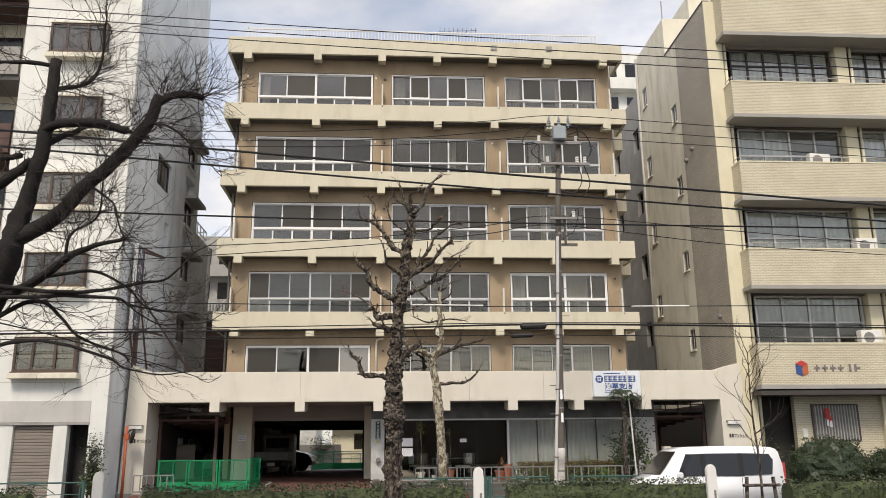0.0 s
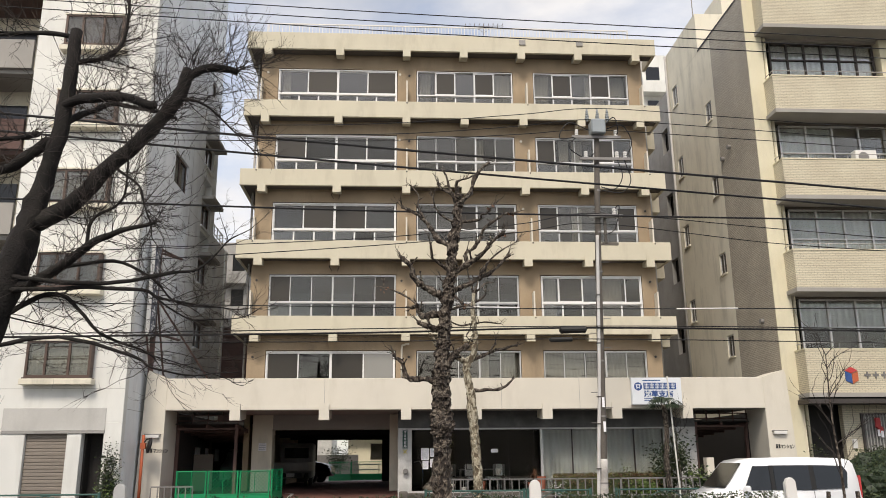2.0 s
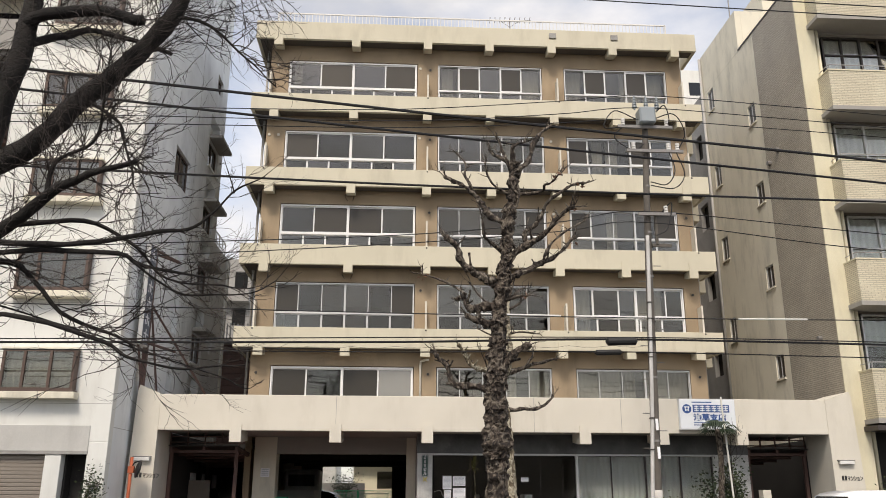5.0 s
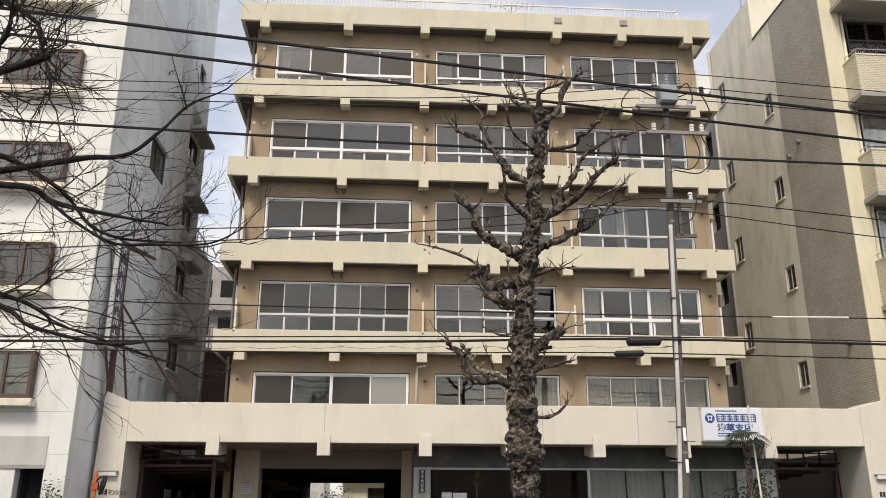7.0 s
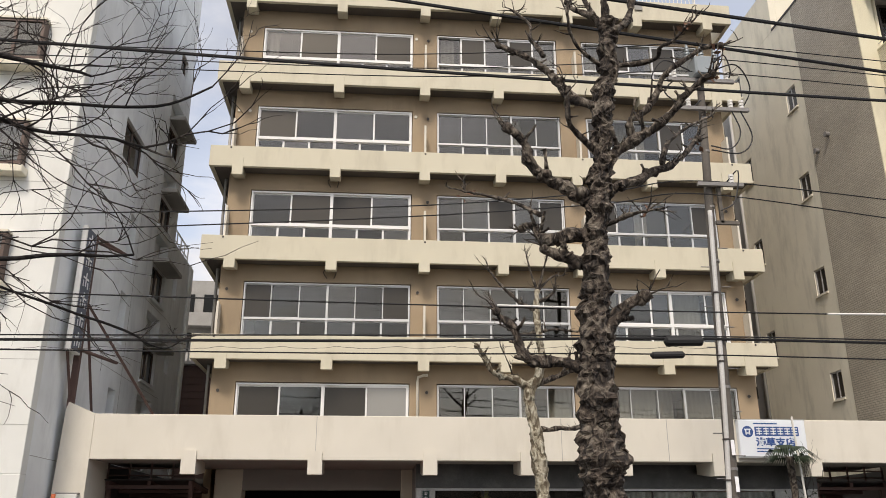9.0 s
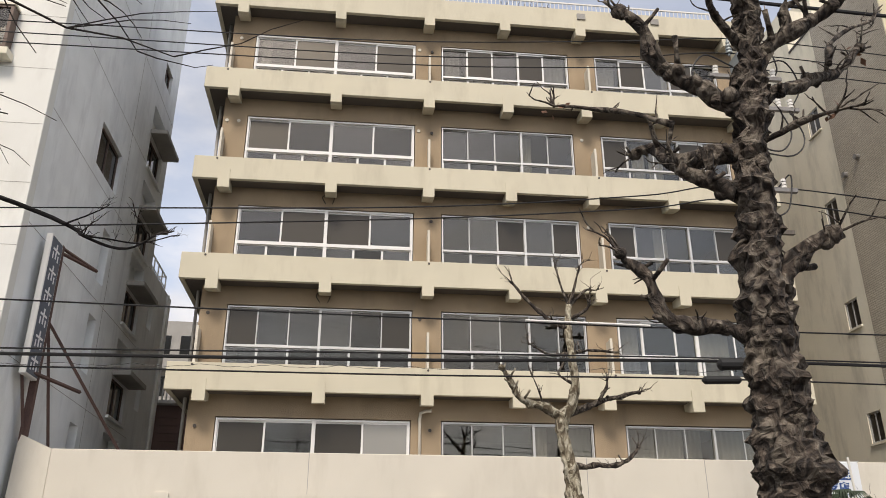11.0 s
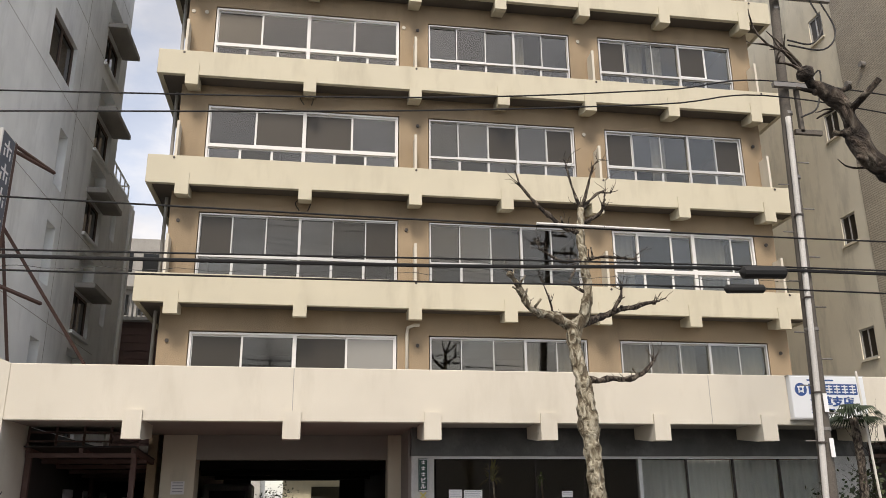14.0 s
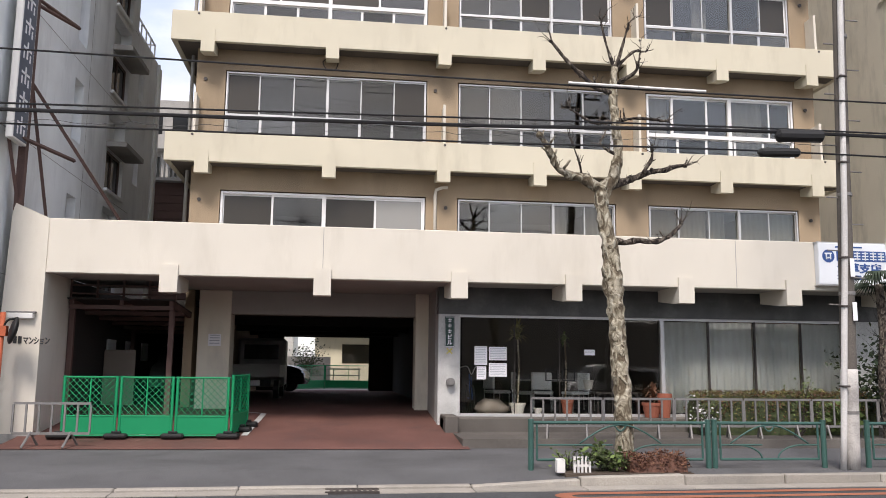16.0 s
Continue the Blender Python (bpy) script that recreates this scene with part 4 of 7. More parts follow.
# carport frames at both ends
for x0, x1, nm in ((-7.94, -5.9, "carport"), (9.8, 11.7, "carport")):
    cp = thing(nm, "rust-brown steel carport under the terrace", "carport", "carports")
    pieces("post", [(x - 0.05, x + 0.05, y, y + 0.1, z, h) for x in (x0 + 0.05, x1 - 0.05) for y, z, h in ((30.2, 0.14, 2.75), (35.2, 0.14, 2.45))], M["rusty"], cp)
    pieces("purlin", [(x0, x1, 30.15 + 1.05 * k, 30.22 + 1.05 * k, 2.66 - 0.06 * k, 2.74 - 0.06 * k) for k in range(6)], M["rusty"], cp)
    for x in (x0 + 0.05, (x0 + x1) / 2, x1 - 0.05):
        bm = bmesh.new()
        prism(bm, [(30.1, 2.74), (30.1, 2.84), (35.6, 2.52), (35.6, 2.42)], x - 0.04, x + 0.04, "x")
        part("rafter", bm, M["rusty"], cp)
    pieces("tie_bar", [(x0, x1, 30.2, 30.24, z, z + 0.035) for z in (2.95, 3.12)], M["rusty"], cp)
    pieces("hanger", [(x0 + (x1 - x0) * k / 4 - 0.02, x0 + (x1 - x0) * k / 4 + 0.02, 30.2, 30.24, 2.84, 3.25) for k in range(5)], M["rusty"], cp)
    bm = bmesh.new()
    prism(bm, [(30.0, 2.845), (30.0, 2.87), (36.0, 2.52), (36.0, 2.50)], x0, x1, "x")
    # sheet coloured near-black to stand for the shade beneath it
    part("roof_sheet", bm, M["shade_black"], cp)
part("carport_wall", boxes((-8.0, -5.9, 41.0, 41.15, 0.6, 3.0)), M["shade_black"], house)
for k in range(3):
    y0 = 33.2 + 1.7 * k
    part("passage_window", boxes((-7.998, -7.97, y0, y0 + 0.75, 1.75, 2.25)), M["paper"], house, "small pale window")
part("carport_panel", boxes((-7.95, -7.25, 32.9, 32.95, 0.6, 2.0)), M["shutter"], house, "tan storage panel")
part("carport_back", boxes((9.75, 12.6, 38.0, 38.1, 0.15, 3.34), (9.6, 9.75, 30.6, 38.0, 0.15, 3.34)), M["shade_black"], house)
# added near-black sheet in place of the carport's deep shade
part("carport_shade_sheet", boxes((12.46, 12.6, 30.4, 38.0, 0.15, 3.34)), M["shade_black"], house)
part("gate_wall", boxes((9.85, 10.1, 29.4, 29.7, 0.15, 1.75)), M["cream_pale"], house)

# ---- right-hand neighbour ----
rb = thing("office_building", "beige tiled office block with yellowish columns", "building", at=(0, 0, -0.1))
RX, RY = 12.7, 29.3
TILE_END, STEP_BACK, REAR = 32.5, 33.85, 37.85
R_NEAR = [(32.97, 33.62, zt - 0.86, zt) for zt in (16.48, 13.15, 9.82, 6.46)]
R_FAR = [(36.72, 37.38, zt - 1.0, zt) for zt in (19.05, 15.42, 12.1, 8.6, 5.2)]
part("side_wall", holed_wall("x", RX, RX + 0.25, TILE_END, REAR, 0.0, 19.2, R_NEAR + R_FAR), M["tan_side"], rb, "plain beige rendered side wall")
part("upper_wall", boxes((RX, RX + 0.25, STEP_BACK, REAR, 19.2, 21.1), (RX + 0.25, 24, STEP_BACK, STEP_BACK + 0.25, 19.2, 21.1), (RX + 0.25, 24, REAR - 0.25, REAR, 19.2, 21.1), bevel=0.01), M["tan_side"], rb, "set-back upper storey of beige render")
part("roof_edge", boxes((RX - 0.03, RX + 0.25, RY - 0.1, STEP_BACK, 19.2, 19.27)), M["dark_frame"], rb, "thin dark roof edge")
part("roof_slab", boxes((RX + 0.25, 34, RY, STEP_BACK, 19.1, 19.2), (RX + 0.25, 24, STEP_BACK + 0.25, REAR - 0.25, 20.9, 21.0)), M["concrete"], rb)
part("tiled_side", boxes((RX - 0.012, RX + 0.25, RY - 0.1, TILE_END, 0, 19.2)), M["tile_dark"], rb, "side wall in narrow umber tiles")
# concrete grey replaces the beige to stand for the narrow gap's shade
part("rear_wing", holed_wall("x", RX + 0.2, RX + 0.4, REAR, 47.0, 0.0, 19.6, [(39.0, 39.9, z, z + 1.2) for z in (16.6, 13.2, 9.9, 6.5)] + [(42.5, 43.4, z, z + 1.2) for z in (16.6, 13.2)]), M["concrete"], rb, "recessed rear wing greyed for the gap's shade")
part("rear_room", boxes((RX + 0.45, 24, REAR, 46.9, 0, 19.5)), M["shade_black"], rb)
part("core", boxes((RX + 0.5, 34, 33.0, REAR - 0.3, 0, 19.0)), M["shade_black"], rb)
part("roof_house", boxes((14.2, 16.6, 34.3, 37.0, 21.1, 22.6), bevel=0.01), M["tan_side"], rb, "small beige rooftop stair house")
bm = bmesh.new()
cyl(bm, (13.6, 36.2, 21.0), (13.6, 36.2, 23.4), 0.025, 6)
part("roof_mast", bm, M["grey_steel"], rb, "thin grey rooftop mast")
part("corner_column", boxes((RX - 0.02, 13.3, RY - 0.14, RY - 0.1, 0, 19.2), (RX + 0.25, 13.3, RY - 0.1, RY + 0.3, 0, 19.2)), M["cream_col"], rb, "yellowish corner column")
for x in (17.95, 22.9, 27.9):
    part("column", boxes((x, x + 0.5, RY - 0.1, RY + 0.4, 0, 19.2), bevel=0.01), M["cream_col"], rb)
for x in (13.42, 18.6, 23.5):
    bm = bmesh.new()
    cyl(bm, (x, RY - 0.05, 0.3), (x, RY - 0.05, 18.0), 0.06, 8)
    part("downpipe", bm, M["cream_col"], rb, smooth=True)
RBANDS = [(3.72, 5.24), (7.30, 8.72), (10.65, 12.09), (13.96, 15.36), (17.40, 19.3)]
for k, (z0, z1) in enumerate(RBANDS):
    y0 = RY - 0.85
    xa = 13.2 if k < 4 else 13.1
    bd = part("balcony", boxes((xa, 34, y0, y0 + 0.15, z0 + 0.08, z1), (xa, xa + 0.15, y0 + 0.15, RY + 0.2, z0 + 0.08, z1)), M["tile"], rb, "balcony front in beige tiles")
    part("slab", boxes((xa - 0.05, 34, y0 - 0.05, RY + 0.4, z0 - 0.06, z0 + 0.08)), M["grey_paint"], bd, "grey slab edge")
    part("coping", boxes((xa - 0.02, 34, y0 - 0.02, y0 + 0.17, z1, z1 + 0.05), (xa - 0.02, xa + 0.17, y0 + 0.17, RY + 0.2, z1, z1 + 0.05)), M["cream_col"], bd)
    if k < 4:
        for x in [xa + 0.07 + 1.2 * j for j in range(8)]:
            bm = bmesh.new()
            cyl(bm, (x, y0 + 0.07, z1 + 0.05), (x, y0 + 0.07, z1 + 0.25), 0.012, 5)
            part("rail_post", bm, M["pipe_grey"], bd)
        bm = bmesh.new()
        tube(bm, [(xa + 0.07, RY + 0.1, z1 + 0.25), (xa + 0.07, y0 + 0.12, z1 + 0.25), (xa + 0.12, y0 + 0.07, z1 + 0.25), (30, y0 + 0.07, z1 + 0.25)], [0.016] * 4, 6)
        part("handrail", bm, M["pipe_grey"], bd)
        head = RBANDS[k + 1][0] - 0.12
        cols_n = 6 if k == 3 else 4
        for u0 in (13.75, 18.72, 23.6):
            u1 = u0 + 4.1
            fr = M["dark_frame"] if k == 3 else M["aluminium"]
            lo = z1 - 0.3
            zt = lo + (head - lo) * (0.47 if k else 0.55)
            w = part("window", boxes((u0, u1, RY + 0.2, RY + 0.32, head - 0.06, head)), fr, rb, "dark steel grid window" if k == 3 else "aluminium office window")
            rails = [lo + (head - lo) * f for f in (0.36, 0.68)] if k == 3 else [zt]
            pieces("frame_bar", [(u0, u1, RY + 0.2, RY + 0.32, lo, lo + 0.06)] + [(u0, u1, RY + 0.21, RY + 0.3, zr - 0.025, zr + 0.025) for zr in rails] + [(u0 + (u1 - u0) * j / cols_n - 0.03, u0 + (u1 - u0) * j / cols_n + 0.03, RY + 0.205, RY + 0.31, lo + 0.06, head - 0.06) for j in range(cols_n + 1)], fr, w)
            for j in range(cols_n):
                p = part("pane", pane_mesh(u0 + (u1 - u0) * j / cols_n + 0.03, u0 + (u1 - u0) * (j + 1) / cols_n - 0.03, RY + 0.26, lo + 0.06, head - 0.06), M["glass_clear"], w)
                p.visible_shadow = False
            drawn = {3: (u0 + 0.05, u1 - 0.05, lo + 0.1, head - 0.08), 2: (u0 + 0.05, (u0 + u1) / 2, lo + 0.1, head - 0.08), 1: (u0 + 0.05, u1 - 0.05, lo + 0.1, head - 0.08), 0: (u0 + 0.05, u1 - 0.05, zt + 0.02, head - 0.08)}[k]
            curtain("blind", *drawn, RY + 0.34, M["curtain"], w, 4, 0.02, "pale drawn blind")
            # lower lintels take the soffit's painted-in shade
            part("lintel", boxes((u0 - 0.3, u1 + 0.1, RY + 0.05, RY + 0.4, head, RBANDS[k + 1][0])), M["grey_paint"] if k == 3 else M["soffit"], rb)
        part("sill_wall", boxes((13.3, 34, RY + 0.18, RY + 0.4, z0, z1 - 0.3)), M["tan_side"], rb)
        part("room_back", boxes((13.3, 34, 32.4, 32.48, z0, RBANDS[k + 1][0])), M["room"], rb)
# wall air conditioners on its balconies
for x, z in ((16.5, 12.3), (17.9, 8.95), (17.6, 5.5)):
    ac = thing("air_conditioner", "white outdoor air conditioner unit on a balcony", "air conditioner", "air conditioners", at=(x, RY - 0.45, z - 0.1))
    part("case", boxes((-0.4, 0.4, -0.15, 0.15, -0.35, 0.28), bevel=0.015), M["plastic_white"], ac)
    bm = bmesh.new()
    cyl(bm, (-0.1, -0.156, 0.0), (-0.1, -0.151, 0.0), 0.2, 18)
    part("fan_grille", bm, M["grey_steel"], ac)
# side windows of the office block
for y0, y1, z0, z1 in R_NEAR + R_FAR:
    w = part("side_window", boxes((RX + 0.03, RX + 0.1, y0, y1, z0, z0 + 0.05), (RX + 0.03, RX + 0.1, y0, y0 + 0.05, z0 + 0.05, z1 - 0.05), (RX + 0.03, RX + 0.1, y1 - 0.05, y1, z0 + 0.05, z1 - 0.05), (RX + 0.03, RX + 0.1, y0, y1, z1 - 0.05, z1), (RX + 0.04, RX + 0.09, (y0 + y1) / 2 - 0.02, (y0 + y1) / 2 + 0.02, z0 + 0.05, z1 - 0.05)), M["aluminium"], rb, "small recessed side window")
    part("pane", boxes((RX + 0.06, RX + 0.068, y0 + 0.05, y1 - 0.05, z0 + 0.05, z1 - 0.05)), M["glass_screen"], w)
    part("sill", boxes((RX - 0.05, RX + 0.03, y0 - 0.04, y1 + 0.04, z0 - 0.06, z0 - 0.002)), M["tan_side"], w)
    part("room_void", boxes((RX + 0.26, RX + 0.3, y0 - 0.2, y1 + 0.2, z0 - 0.2, z1 + 0.2)), M["room"], w)
bm = bmesh.new()
cyl(bm, (RX - 0.08, REAR - 0.08, 3.0), (RX - 0.08, REAR - 0.08, 21.0), 0.06, 8)
part("downpipe", bm, M["pipe_grey"], rb, "pale grey downpipe", smooth=True)
for y, z in ((32.2, 13.5), (31.5, 13.75), (30.2, 6.5)):
    bm = bmesh.new()
    cyl(bm, (RX - 0.14, y, z), (RX + 0.0, y, z), 0.09, 10)
    part("vent_hood", bm, M["grey_steel"], rb)
# its ground floor
part("ground_wall", boxes((14.75, 17.95, RY + 0.1, RY + 0.35, 0.15, 3.6), (18.45, 34, RY + 0.1, RY + 0.35, 0.15, 3.6)), M["tile"], rb)
part("entrance", boxes((13.3, 14.75, RY + 0.6, RY + 0.7, 0.15, 3.6)), M["shade_black"], rb, "dark entrance recess")
part("canopy", boxes((13.1, 34, RY - 0.9, RY + 0.1, 3.45, 3.6)), M["dark_frame"], rb)
gr = part("barred_window", boxes((15.35, 17.1, RY + 0.04, RY + 0.1, 1.88, 1.95), (15.35, 17.1, RY + 0.04, RY + 0.1, 3.1, 3.17), (15.35, 15.42, RY + 0.04, RY + 0.1, 1.95, 3.1), (17.03, 17.1, RY + 0.04, RY + 0.1, 1.95, 3.1)), M["dark_frame"], rb, "barred ground-floor window")
part("pane", boxes((15.42, 17.03, RY + 0.085, RY + 0.095, 1.95, 3.1)), M["glass_frost"], gr)
for j in range(15):
    part("bar", boxes((15.46 + 0.108 * j, 15.49 + 0.108 * j, RY + 0.0, RY + 0.03, 1.9, 3.13)), M["pipe_grey"], gr)
wr = part("wreath", boxes((15.78, 15.98, RY - 0.04, RY, 2.66, 3.02), (15.84, 16.04, RY - 0.05, RY - 0.01, 2.5, 2.72), bevel=0.03), M["red_print"], rb, "red and white hanging ornament")
part("wreath_paper", boxes((15.82, 15.9, RY - 0.06, RY - 0.052, 2.4, 2.62), (15.93, 16.02, RY - 0.06, RY - 0.052, 2.36, 2.58)), M["paper"], wr)
part("intercom", boxes((14.95, 15.12, RY + 0.04, RY + 0.1, 2.0, 2.3), bevel=0.01), M["plastic_white"], rb, "small white intercom box")
# coloured emblem and bars on its lowest balcony
ey = RY - 0.875
bm = bmesh.new()
prism(bm, [(14.48, 4.2), (14.70, 4.1), (14.70, 4.42), (14.48, 4.52)], ey, ey + 0.02, "y")
em = part("emblem", bm, M["blue_print"], rb, "blue, red and orange cube emblem")
bm = bmesh.new()
prism(bm, [(14.48, 4.54), (14.70, 4.44), (14.92, 4.54), (14.70, 4.66)], ey, ey + 0.02, "y")
part("emblem_red", bm, M["red_print"], em)
bm = bmesh.new()
prism(bm, [(14.72, 4.1), (14.92, 4.2), (14.92, 4.52), (14.72, 4.42)], ey, ey + 0.02, "y")
part("emblem_orange", bm, M["orange"], em)
part("name_bars", boxes(*[(15.15 + 0.29 * k, 15.36 + 0.29 * k, ey, ey + 0.02, 4.36, 4.42) for k in range(4)], *[(15.23 + 0.29 * k, 15.28 + 0.29 * k, ey - 0.003, ey + 0.018, 4.27, 4.5) for k in range(4)], (16.43, 16.51, ey, ey + 0.02, 4.27, 4.52), (16.63, 16.71, ey, ey + 0.02, 4.27, 4.52), (16.71, 16.85, ey, ey + 0.02, 4.36, 4.42)), M["grey_steel"], rb, "grey raised company lettering")

# ---- left-hand neighbour ----
lb = thing("white_building", "narrow white rendered building with brown bay windows", "building", at=(0, 0, -0.1))
LX, LY = -8.78, 27.2
part("front_wall", boxes((-12.7, LX, LY, LY + 0.3, 2.9, 26.5), bevel=0.01), M["white_wall"], lb, "white rendered front wall")
pieces("front_pier", [(-12.7, -11.6, LY, LY + 0.3, 0, 2.9), (-10.37, -9.95, LY, LY + 0.3, 0, 2.9), (-9.3, LX, LY, LY + 0.3, 0, 2.9)], M["white_wall"], lb, 0.01)
pieces("wall_joint", [(-12.7, LX - 0.01, LY - 0.003, LY + 0.01, 3.9 + 1.38 * k, 3.91 + 1.38 * k) for k in range(14)], M["grey_paint"], lb)
L_END, L_WING = 37.25, 40.5
HOODS = [15.1, 12.42, 9.98, 7.32, 4.66]
NICHES = [(32.05, 32.7, zt - 1.45, zt) for zt in (10.6, 8.24, 5.5)] + [(34.85, 36.5, zh + 0.14, zh + 1.1) for zh in HOODS] + [(34.85, 36.5, zh - 1.1, zh) for zh in HOODS] + [(30.6, 32.5, 11.75, 12.98), (35.4, 36.35, 17.5, 18.25)]
part("side_wall", holed_wall("x", LX - 0.3, LX - 0.002, LY + 0.3, L_END, 0.0, 26.5, NICHES), M["grey_wall"], lb, "pale grey stained side wall")
part("wing_wall", holed_wall("x", LX - 0.3, LX - 0.002, L_END, L_WING, 0.0, 11.5, [(37.6, 38.15, zt - 0.9, zt) for zt in (10.5, 7.85, 5.2)]), M["grey_wall"], lb, "low rear wing of pale grey render")
part("wing_end", boxes((-12.6, LX - 0.3, L_WING - 0.3, L_WING, 0, 11.5), (-12.6, LX - 0.3, L_END, L_WING - 0.3, 11.3, 11.45)), M["grey_wall"], lb)
part("niche_back", boxes((LX - 0.36, LX - 0.31, LY + 0.8, L_WING - 0.4, 0.1, 11.2), (LX - 0.36, LX - 0.31, LY + 0.8, L_END, 11.2, 26.4)), M["grey_wall"], lb)
part("core", boxes((-12.6, LX - 0.4, LY + 0.8, L_END, 0, 26.4)), M["white_wall"], lb)
pieces("side_joint", [(LX - 0.004, LX + 0.002, LY + 0.31, L_END, z, z + 0.012) for z in (3.3, 5.98, 8.68, 11.4, 14.05, 16.8)] + [(LX - 0.004, LX + 0.002, 33.05, 33.065, 0.5, 26.4)], M["grey_paint"], lb)
part("fascia_panel", boxes((-12.3, -9.28, LY - 0.025, LY, 2.66, 3.33), bevel=0.008), M["fascia_grey"], lb, "pale grey fascia panel over the shutter")
part("fascia_edge", boxes((-12.3, -9.28, LY - 0.03, LY, 2.58, 2.66)), M["concrete"], lb)
sh = part("shutter", boxes((-11.6, -10.37, LY + 0.14, LY + 0.17, 0.0, 2.9)), M["shutter"], lb, "closed taupe roller shutter")
pieces("slat", [(-11.59, -10.38, LY + 0.115, LY + 0.138, 0.05 + 0.1 * k, 0.142 + 0.1 * k) for k in range(28)], M["shutter"], sh, 0.012)
part("doorway", boxes((-9.95, -9.3, LY + 0.7, LY + 0.75, 0, 2.9), (-9.95, -9.9, LY + 0.3, LY + 0.7, 0, 2.9), (-9.35, -9.3, LY + 0.3, LY + 0.7, 0, 2.9)), M["shade_black"], lb, "dark doorway recess")
part("letter_box", boxes((-9.2, -8.95, LY - 0.14, LY - 0.005, 1.05, 1.45), (-9.15, -8.9, LY - 0.1, LY - 0.005, 1.75, 1.82)), M["grey_steel"], lb, "grey wall letter box")
for k in range(7):
    zb = 4.24 + 2.76 * k
    x0, x1 = -11.73, -9.80
    bay = part("bay_window", boxes((x0 - 0.05, x1 + 0.05, LY - 0.30, LY, zb - 0.06, zb - 0.02)), M["brown_frame"], lb, "brown aluminium bay window with a sill")
    pieces("frame_bar", [(x0, x1, LY - 0.27, LY, zb + 1.02, zb + 1.08), (x0, x0 + 0.07, LY - 0.27, LY, zb - 0.02, zb + 1.02), (x1 - 0.07, x1, LY - 0.27, LY, zb - 0.02, zb + 1.02), (x0 + 0.07, x1 - 0.07, LY - 0.27, LY - 0.2, zb - 0.02, zb + 0.05)] + [(x0 + 1.93 * j - 0.035, x0 + 1.93 * j + 0.035, LY - 0.27, LY - 0.2, zb + 0.05, zb + 1.02) for j in (0.3, 0.66)], M["brown_frame"], bay)
    part("sill", boxes((x0 - 0.1, x1 + 0.1, LY - 0.34, LY, zb - 0.24, zb - 0.06), bevel=0.012), M["tan_side"], bay, "beige sill slab")
    part("head_board", boxes((x0 - 0.03, x1 + 0.03, LY - 0.30, LY, zb + 1.08, zb + 1.13)), M["tan_side"], bay)
    p = part("pane", boxes((x0 + 0.06, x1 - 0.06, LY - 0.235, LY - 0.228, zb + 0.03, zb + 1.02)), M["glass"], bay)
    p.visible_shadow = False
    curtain("curtain", x0 + 0.1, x1 - 0.1, zb + 0.05, zb + 1.0, LY - 0.12, M["net"] if k in (0, 2) else M["shutter"], bay, 6, 0.03, "drawn beige curtain")
    part("inner_sash", boxes(*[(x0 + 1.93 * a, x0 + 1.93 * b, LY - 0.2, LY - 0.17, zb + c, zb + d) for a, b, c, d in ((0.3, 0.66, 0.12, 0.18), (0.3, 0.66, 0.85, 0.91), (0.3, 0.335, 0.18, 0.85), (0.625, 0.66, 0.18, 0.85))]), M["brown_frame"], bay)
# openings on its side
def side_opening(y0, y1, z0, z1, name="side_window", void=True):
    w = part(name, boxes((LX - 0.16, LX - 0.1, y0, y1, z1 - 0.06, z1), (LX - 0.16, LX - 0.1, y0, y1, z0, z0 + 0.06), (LX - 0.16, LX - 0.1, y0, y0 + 0.06, z0 + 0.06, z1 - 0.06), (LX - 0.16, LX - 0.1, y1 - 0.06, y1, z0 + 0.06, z1 - 0.06), (LX - 0.15, LX - 0.1, (y0 + y1) / 2 - 0.03, (y0 + y1) / 2 + 0.03, z0 + 0.06, z1 - 0.06)), M["brown_frame"], lb, "dark framed side window")
    part("pane", boxes((LX - 0.14, LX - 0.132, y0 + 0.06, y1 - 0.06, z0 + 0.06, z1 - 0.06)), M["glass_car"], w)
    return w


side_opening(30.6, 32.5, 11.75, 12.98)
side_opening(35.4, 36.35, 17.5, 18.25)
for zh in HOODS:
    w = side_opening(34.85, 36.5, zh - 1.1, zh)
    hood = boxes((LX, LX + 0.52, 34.75, 36.65, zh, zh + 0.14), bevel=0.01)
    # pale hood given a darker grey, its underside's shade put into the colour
    part("hood", hood, M["concrete"], w, "flat projecting hood slab darkened for underside shade")
    part("sill_ledge", boxes((LX, LX + 0.08, 34.8, 36.55, zh - 1.18, zh - 1.1)), M["grey_wall"], w)
bm = bmesh.new()
cyl(bm, (LX + 0.07, 39.7, 1.0), (LX + 0.07, 39.7, 11.4), 0.055, 8)
part("downpipe", bm, M["white_wall"], lb, "white downpipe", smooth=True)
rr_ = part("roof_rail", boxes((LX - 0.3, LX - 0.26, L_END, L_WING, 12.35, 12.4), (LX - 0.3, LX - 0.26, L_END, L_WING, 11.95, 11.98), (-12, LX - 0.3, L_WING - 0.1, L_WING - 0.06, 12.35, 12.4)), M["plastic_white"], lb, "white steel roof rail")
pieces("rail_post", [(LX - 0.3, LX - 0.26, L_END + 0.1 + 0.62 * j, L_END + 0.14 + 0.62 * j, 11.5, 12.35) for j in range(6)], M["plastic_white"], rr_)
# a dark brown house in the gap behind, with a pale stair rail over it
gh = thing("rear_annex", "dark brown boarded house in the gap between the buildings", "house", at=(-9.0, 44.0, 0.3))
part("wall", boxes((-2.0, 1.6, 0.0, 5.0, 0.0, 8.0)), M["rusty"], gh)
